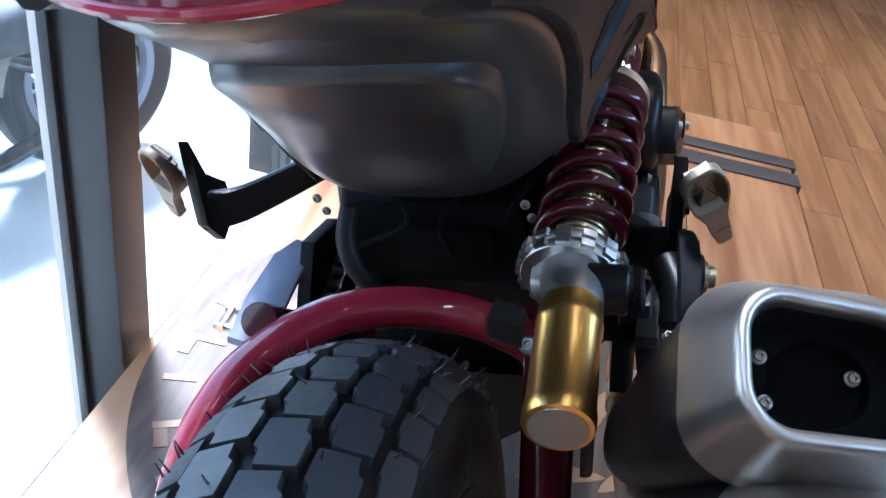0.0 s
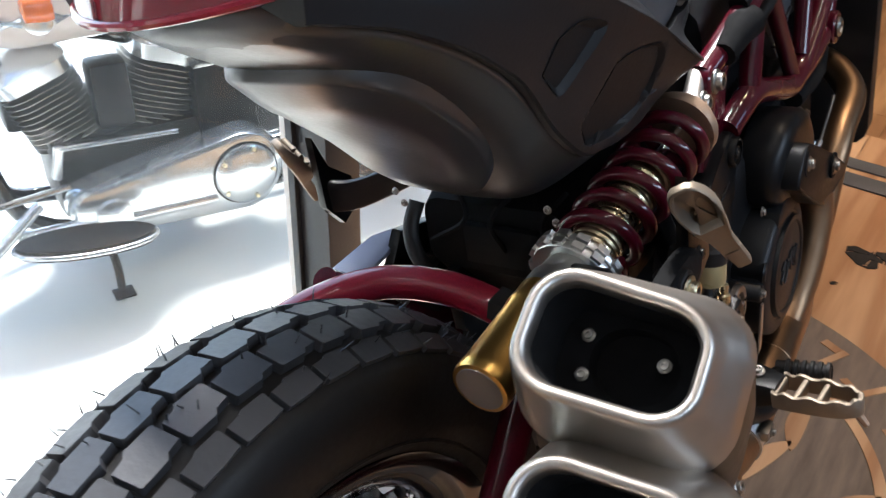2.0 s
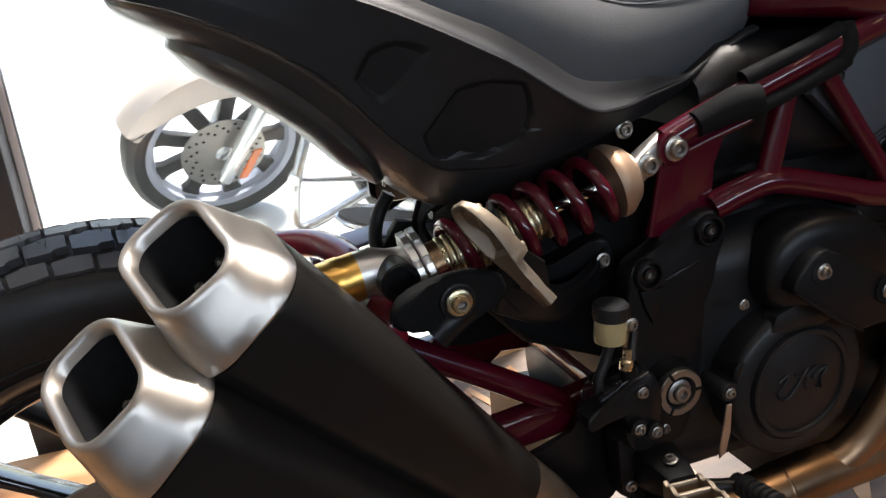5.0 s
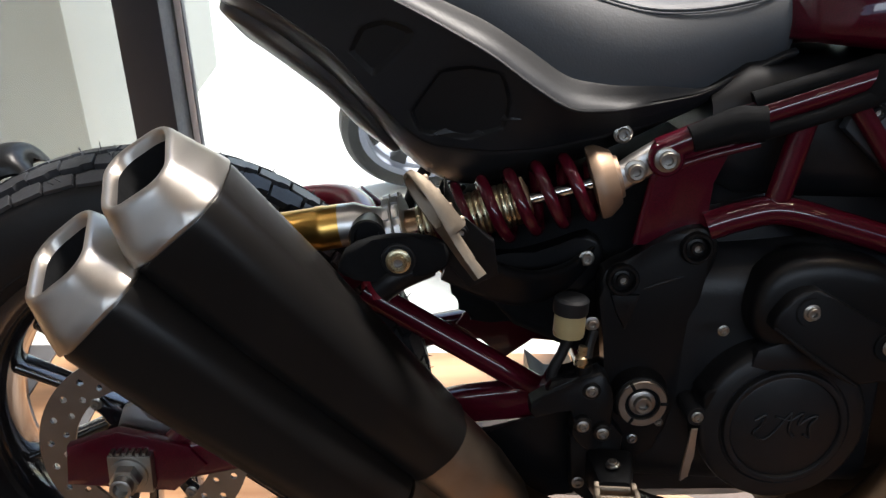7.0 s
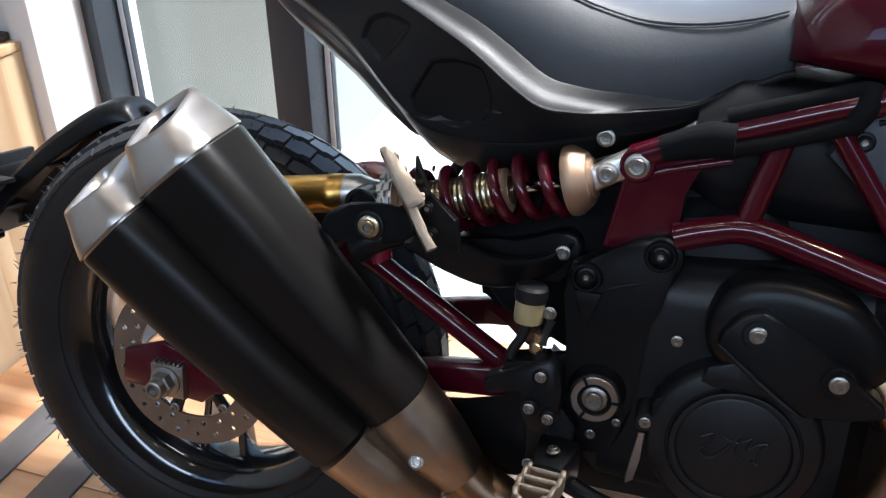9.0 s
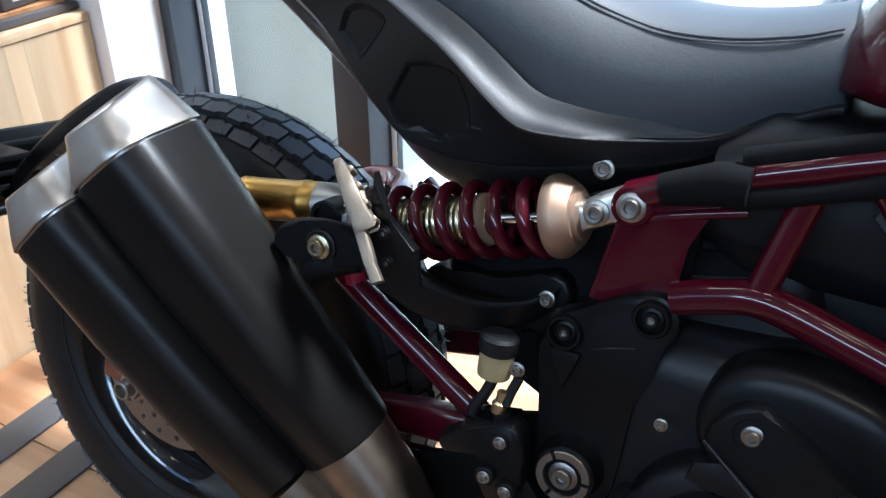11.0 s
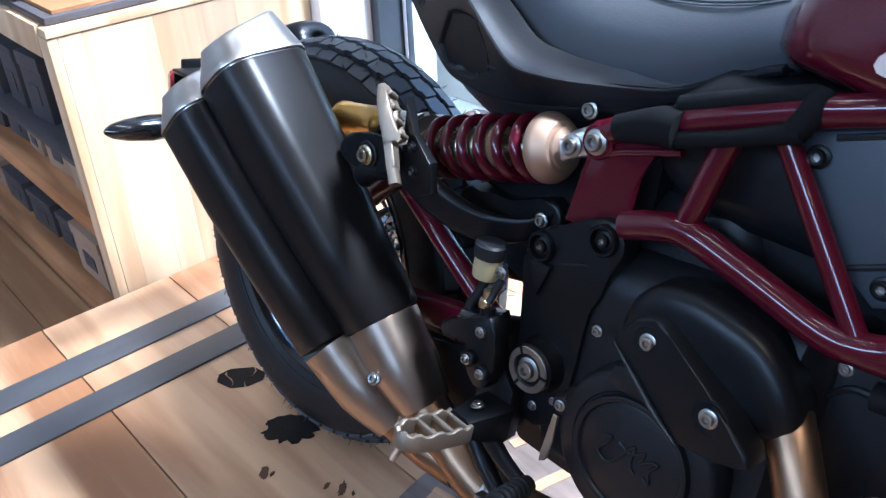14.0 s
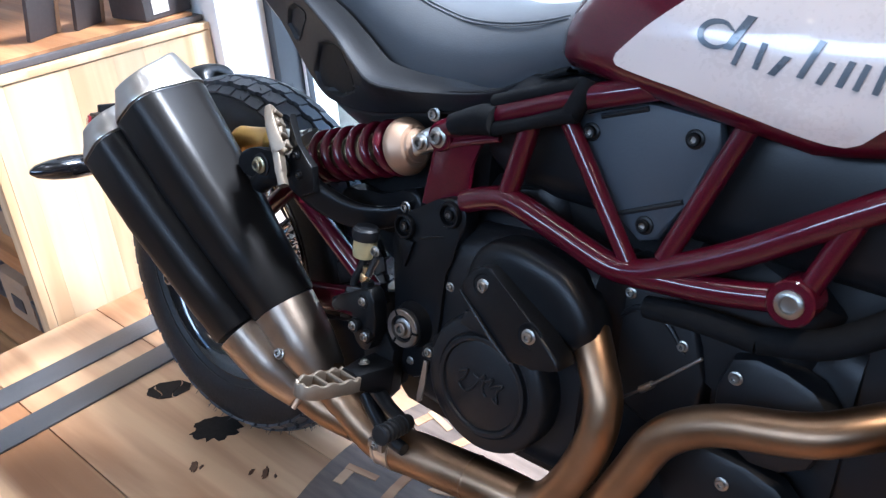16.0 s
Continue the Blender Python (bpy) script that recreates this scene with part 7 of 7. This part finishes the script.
for i, c in enumerate(pts):
    q = (pts[min(i + 1, len(pts) - 1)] - pts[max(i - 1, 0)]).normalized()
    o_ = pu.cross(q)
    notch = 0.0 if i % 4 < 2 else -0.0032
    rings.append([c + o_ * x + pu * (y + (notch if y > 0 else 0)) for x, y in rrect(0.006, 0.022, 0.002, 2)])
loft(bm, rings)
part("peg", bm, PEGALLOY, peg)
for t in (0.22, 0.43, 0.65):
    w = float(np.interp(t, [0, 0.6, 0.85, 1], [0.019, 0.0185, 0.016, 0.004]))
    bm = bm_new()
    loft(bm, [[PR + pd * (LEN * t) + pw * s + pd * x + pu * y for x, y in rrect(0.006, 0.015, 0.002, 2)] for s in (-w, w)])
    part("tooth_bar", bm, PEGALLOY, peg)
bm = bm_new()
tube(bm, [PT + pd * -0.006 - pu * 0.01, PT + pd * 0.004 - pu * 0.026], [0.005, 0.0035], 8)
part("peg_feeler", bm, BRONZE, peg)
bm = bm_new()
loft(bm, [[c + pw * x + pu * y for x, y in rrect(w, h, 0.006, 2)] for c, w, h in ((PR - pd * 0.035, 0.05, 0.045), (PR - pd * 0.005, 0.045, 0.036), (PR + pd * 0.024, 0.034, 0.024))])
plate(bm, [(0.52, 0.33), (0.515, 0.40), (0.55, 0.43), (0.575, 0.40), (0.57, 0.33), (0.55, 0.305)], 0.165, 0.19, 0.005)
part("peg_mount", bm, SATIN, peg)
bolt(PR + pu * 0.02 + pd * 0.0, 0.008, (0, -0.2, 1), BOLT_STEEL, peg)
pedal = group("brake_pedal", None, "black brake pedal with ribbed rubber toe piece")
bm = bm_new()
tube(bm, [(0.205, 0.545, 0.325), (0.215, 0.575, 0.305), (0.225, 0.61, 0.292), (0.228, 0.64, 0.288)], [0.014, 0.011, 0.010, 0.009], 12, 5)
tube(bm, [(0.205, 0.555, 0.345), (0.22, 0.60, 0.335), (0.232, 0.643, 0.332)], [0.012, 0.01, 0.008], 12, 5)
part("pedal_arm", bm, SATIN, pedal)
bm = bm_new()
tube(bm, [(0.226, 0.643, 0.333), (0.287, 0.648, 0.338)], 0.0105, 12)
toe = part("toe_piece", bm, SIDEWALL, pedal, "ribbed black rubber toe piece")
for i in range(6):
    bm = bm_new()
    revolve(bm, [(0.0100, -0.003), (0.0135, -0.002), (0.0135, 0.002), (0.0100, 0.003)], V((0.240, 0.644, 0.334)).lerp(V((0.285, 0.648, 0.338)), i / 5), (0.99, 0.08, 0.08), 12, False)
    part("toe_rib", bm, SIDEWALL, pedal)

# ---- plate bracket behind the tyre ----
holder = group("plate_bracket", None, "black arched bracket behind the tyre with lamp and indicators")
bm = bm_new()
rings = []
for y, z, w in ((-0.133, 0.672, 0.032), (-0.14, 0.676, 0.04), (-0.158, 0.676, 0.046), (-0.188, 0.666, 0.05), (-0.24, 0.633, 0.052), (-0.29, 0.598, 0.054), (-0.335, 0.558, 0.056), (-0.395, 0.50, 0.055), (-0.425, 0.45, 0.05)):
    d = V((0, 0.78, 0.62)) if y > -0.2 else (V((0, 0.74, 0.67)) if y > -0.3 else V((0, 0.6, 0.8)))
    n = V((0, -d.z, d.y))
    sect = [(-w, -0.028), (-w, 0.0), (-0.6 * w, 0.011), (0, 0.015), (0.6 * w, 0.011), (w, 0.0), (w, -0.028), (w - 0.004, -0.028), (w - 0.005, -0.003), (0, 0.010), (-w + 0.005, -0.003), (-w + 0.004, -0.028)]
    rings.append([V((x - 0.03, y, z)) + n * h for x, h in sect])
loft(bm, rings)
part("arch", bm, SATIN, holder, "", 60, 1)
bm = bm_new()
tube(bm, [(-0.125, 0.0, 0.37), (-0.12, -0.12, 0.48), (-0.10, -0.28, 0.56), (-0.06, -0.36, 0.56)], 0.014, 12, 5)
part("bracket_arm", bm, SATIN, holder)
bm = bm_new()
for z in (0.478, 0.50, 0.522, 0.545):
    box(bm, (-0.10, -0.405, z), (0.07, -0.395, z + 0.008), 0.002)
box(bm, (-0.11, -0.42, 0.44), (0.075, -0.408, 0.57), 0.004)
part("plate_backing", bm, SATIN, holder, "slatted black plate backing")
bm = bm_new()
box(bm, (0.045, -0.39, 0.552), (0.108, -0.31, 0.560), 0.003)
box(bm, (0.045, -0.39, 0.47), (0.105, -0.385, 0.5515), 0.002)
part("lamp_bracket", bm, SATIN, holder)
bm = bm_new()
loft(bm, [[V((0.075 + x, -0.40 - 0.02 * k, 0.515 + z)) for x, z in rrect(0.06 * s, 0.075 * s, 0.012, 3)] for k, s in ((0, 1), (0.6, 1), (1, 0.85))])
part("plate_lamp", bm, REDLENS, holder, "red rear lamp")
for s in (1, -1):
    bm = bm_new()
    c0, c1 = V((-0.02 + s * 0.12, -0.385, 0.452)), V((-0.02 + s * 0.255, -0.405, 0.446))
    d = (c1 - c0).normalized()
    u = V((0, 0, 1))
    w = d.cross(u)
    loft(bm, [[c0.lerp(c1, t) + w * (a * x) + u * (b * y) for x, y in [(math.cos(q), math.sin(q)) for q in np.linspace(0, 2 * math.pi, 18, endpoint=False)]] for t, a, b in ((-0.6, 0.008, 0.008), (-0.02, 0.009, 0.009), (0.0, 0.02, 0.018), (0.12, 0.027, 0.0235), (0.4, 0.03, 0.0255), (0.7, 0.026, 0.021), (0.9, 0.017, 0.0135), (0.98, 0.007, 0.006), (1.0, 0.002, 0.002))])
    part("indicator", bm, GLOSSBLACK, holder, "gloss black pointed indicator")

# ---- left side and the gap in front of the tyre ----
left = group("chain_guard", None, "grey chain guard")
bm = bm_new()
rings = []
for p, w in ((V((-0.135, 0.27, 0.565)), 0.03), (V((-0.132, 0.31, 0.575)), 0.035), (V((-0.128, 0.37, 0.585)), 0.03), (V((-0.126, 0.40, 0.585)), 0.014)):
    rings.append([p + V((x * 0.6, 0, -0.2 * x)) + V((0, 0.3, 0.9)) * y for x, y in rrect(w * 1.6, 0.006, 0.002, 2)])
loft(bm, rings)
part("guard", bm, GREYPLASTIC, left)
bm = bm_new()
plate(bm, [(0.33, 0.53), (0.38, 0.60), (0.45, 0.585), (0.5, 0.5), (0.42, 0.47)], -0.118, -0.105, 0.003)
part("guard_plate", bm, SATIN, left)
chain = group("drive_chain", None, "black drive chain with bright side plates")
bm = bm_new()
tube(bm, [(-0.098, 0.30, 0.49), (-0.098, 0.62, 0.50)], 0.004, 6)
c_first = None
for row, (p0, p1) in enumerate((((-0.098, 0.05, 0.455), (-0.098, 0.62, 0.60)),)):
    p0, p1 = V(p0), V(p1)
    n_l = 36
    for i in range(n_l):
        c = p0.lerp(p1, i / n_l)
        d = (p1 - p0).normalized()
        if c_first is None:
            b2 = bm_new()
            for s in (-1, 1):
                plate(b2, [(math.cos(a) * 0.0095, math.sin(a) * 0.0062) for a in np.linspace(0, 2 * math.pi, 12, endpoint=False)], s * 0.007 - 0.001, s * 0.007 + 0.001, 0)
            tube(b2, [(-0.007, 0, 0), (0.007, 0, 0)], 0.004, 8)
            c_first = part("chain_link", b2, DISCSTEEL, chain)
            c_first.matrix_local = Matrix.Translation(c) @ pose(0, 0, 0, 10)
        else:
            again(c_first, "chain_link", Matrix.Translation(c) @ pose(0, 0, 0, 10), chain)
bm.free()
inner = group("inner_fender", None, "black inner fender and battery box with hoses")
bm = bm_new()
loft(bm, [[V((x, y, zc + z)) for x, z in rrect(w, h, 0.02, 3)] for y, w, zc, h in ((0.40, 0.17, 0.595, 0.08), (0.46, 0.2, 0.57, 0.16), (0.58, 0.22, 0.56, 0.24), (0.66, 0.24, 0.58, 0.26))])
part("battery_box", bm, DARKHOLE, inner)
bm = bm_new()
for z in (0.60, 0.585):
    tube(bm, [(-0.02, 0.394, z), (0.05, 0.394, z)], 0.004, 8)
box(bm, (-0.03, 0.388, 0.57), (0.06, 0.40, 0.615), 0.004)
part("latch_plate", bm, DARKHOLE, inner)
bm = bm_new()
plate(bm, [(0.392, 0.555), (0.386, 0.515), (0.390, 0.478), (0.402, 0.470), (0.400, 0.455), (0.418, 0.452), (0.416, 0.440), (0.44, 0.436), (0.52, 0.440), (0.53, 0.56)], -0.06, -0.046, 0.003, 2)
part("fender_flap", bm, DARKHOLE, inner)
bm = bm_new()
tube(bm, [(-0.06, 0.36, 0.65), (-0.062, 0.345, 0.625), (-0.05, 0.335, 0.60), (-0.025, 0.335, 0.575), (0.0, 0.35, 0.55)], 0.0085, 12, 6)
part("hose", bm, SIDEWALL, inner, "thick black hose")
rng = random.Random(8)
for i in range(3):
    x = rng.uniform(-0.08, 0.09)
    bm = bm_new()
    tube(bm, [(x, 0.40, 0.66), (x + rng.uniform(-0.03, 0.03), 0.375, 0.63), (x + rng.uniform(-0.04, 0.04), 0.39, 0.59)], 0.003, 6, 5)
    part("wire", bm, DARKHOLE, inner)
for p in ((-0.09, 0.365, 0.655), (-0.085, 0.37, 0.64), (0.09, 0.36, 0.66), (0.095, 0.365, 0.645)):
    bolt(p, 0.0042, (0, -1, 0.1), BOLT_DULL, inner)

film_bm = bm_new()
rng = random.Random(21)
rows = []
for i in range(15):
    row = []
    for j in range(7):
        row.append(film_bm.verts.new((0.02 + rng.uniform(-0.01, 0.01), 0.132 + 0.007 * j + 0.002 * i * 0.6 + rng.uniform(-0.003, 0.003), 0.372 + 0.0075 * i + rng.uniform(-0.003, 0.003))))
    rows.append(row)
for r0, r1 in zip(rows, rows[1:]):
    for j in range(6):
        film_bm.faces.new((r0[j], r0[j + 1], r1[j + 1]))
        film_bm.faces.new((r0[j], r1[j + 1], r1[j]))
part("plastic_film", film_bm, CHROME, bike, "crumpled shiny wrapping film on the wheel", 1)
stand = group("side_stand", None, "black side stand leg holding the lean")
bm = bm_new()
W2B = BIKE.inverted()
tube(bm, [(-0.12, 0.62, 0.27), W2B @ V((-0.30, 0.70, TOP + 0.02))], [0.016, 0.012], 12)
box(bm, tuple(W2B @ V((-0.335, 0.67, TOP + 0.0)))[:2] + (0.07,), tuple(W2B @ V((-0.28, 0.73, TOP)))[:2] + (0.078,), 0.002)
part("stand_leg", bm, SATIN, stand)
lpeg = group("left_footrest", None, "bright cast left rider footrest")
for w in (-0.022, 0.022):
    bm = bm_new()
    tube(bm, [(-0.21, 0.545 + w, 0.36), (-0.32, 0.55 + w * 0.8, 0.375)], 0.0055, 8)
    part("peg", bm, ALU, lpeg)
for i in range(4):
    bm = bm_new()
    tube(bm, [(-0.22 - 0.03 * i, 0.523, 0.364 + 0.004 * i), (-0.22 - 0.03 * i, 0.57, 0.364 + 0.004 * i)], 0.0055, 8)
    part("tooth_bar", bm, ALU, lpeg)

# front wheel and fork, past the view
fw = group("front_wheel", None, "front wheel with block tyre")
fw.location = (0, 1.538, 0.325)
bm = bm_new()
revolve(bm, [(0.245, -0.05), (0.26, -0.06), (0.29, -0.06), (0.318, -0.04), (0.325, 0), (0.318, 0.04), (0.29, 0.06), (0.26, 0.06), (0.245, 0.05), (0.245, -0.05)], (0, 0, 0), X1, 64, False)
part("front_tyre", bm, SIDEWALL, fw)
bm = bm_new()
revolve(bm, [(0.246, -0.045), (0.22, -0.02), (0.22, 0.02), (0.246, 0.045), (0.235, 0.03), (0.21, 0.015), (0.21, -0.015), (0.235, -0.03), (0.246, -0.045)], (0, 0, 0), X1, 64, False)
for i in range(10):
    a = 2 * math.pi * i / 10
    tube(bm, [(0, 0.03 * math.sin(a), 0.03 * math.cos(a)), (0, 0.215 * math.sin(a), 0.215 * math.cos(a))], 0.009, 8)
part("front_rim", bm, GLOSSBLACK, fw)
fork = group("front_fork", None, "gold front fork legs")
for s in (1, -1):
    bm = bm_new()
    tube(bm, [(s * 0.1, 1.538, 0.32), (s * 0.1, 1.26, 0.98)], [0.03, 0.026], 16)
    part("fork_leg", bm, GOLD, fork)

# ---- floor strips, one by one where the view passes, the rest joined ----
bm = bm_new()
box(bm, (-0.0615, -0.449, -0.006), (0.0615, 0.449, 0.006), 0.001, 1)
first_board = None
rest = bm_new()
col = 0
x = 0.64 - 0.125 * 10
while x < 5.15:
    y = -3.6 + 0.3 * (col * 7 % 3) - 0.15 * (col % 2)
    while y < 5.3:
        inside = -0.66 < x < 0.6 and -0.7 < y + 0.45 < 2.3
        if not inside:
            if 0.6 < x < 3.2 and 0.4 < y < 5.0:
                if first_board is None:
                    first_board = part("floor_board", bm, PARQUET, floor)
                    first_board.matrix_local = pose(x, y + 0.45, FLOOR - 0.006)
                else:
                    again(first_board, "floor_board", pose(x, y + 0.45, FLOOR - 0.006), floor)
            elif x > -0.66:
                y0, y1 = max(y, -3.59), min(y + 0.898, 5.39)
                box(rest, (x - 0.0615, y0, FLOOR - 0.012), (x + 0.0615, y1, FLOOR), 0)
        y += 0.9
    x += 0.125
    col += 1
tagged(part("far_floor_boards", rest, PARQUET, floor), kind="stuff")
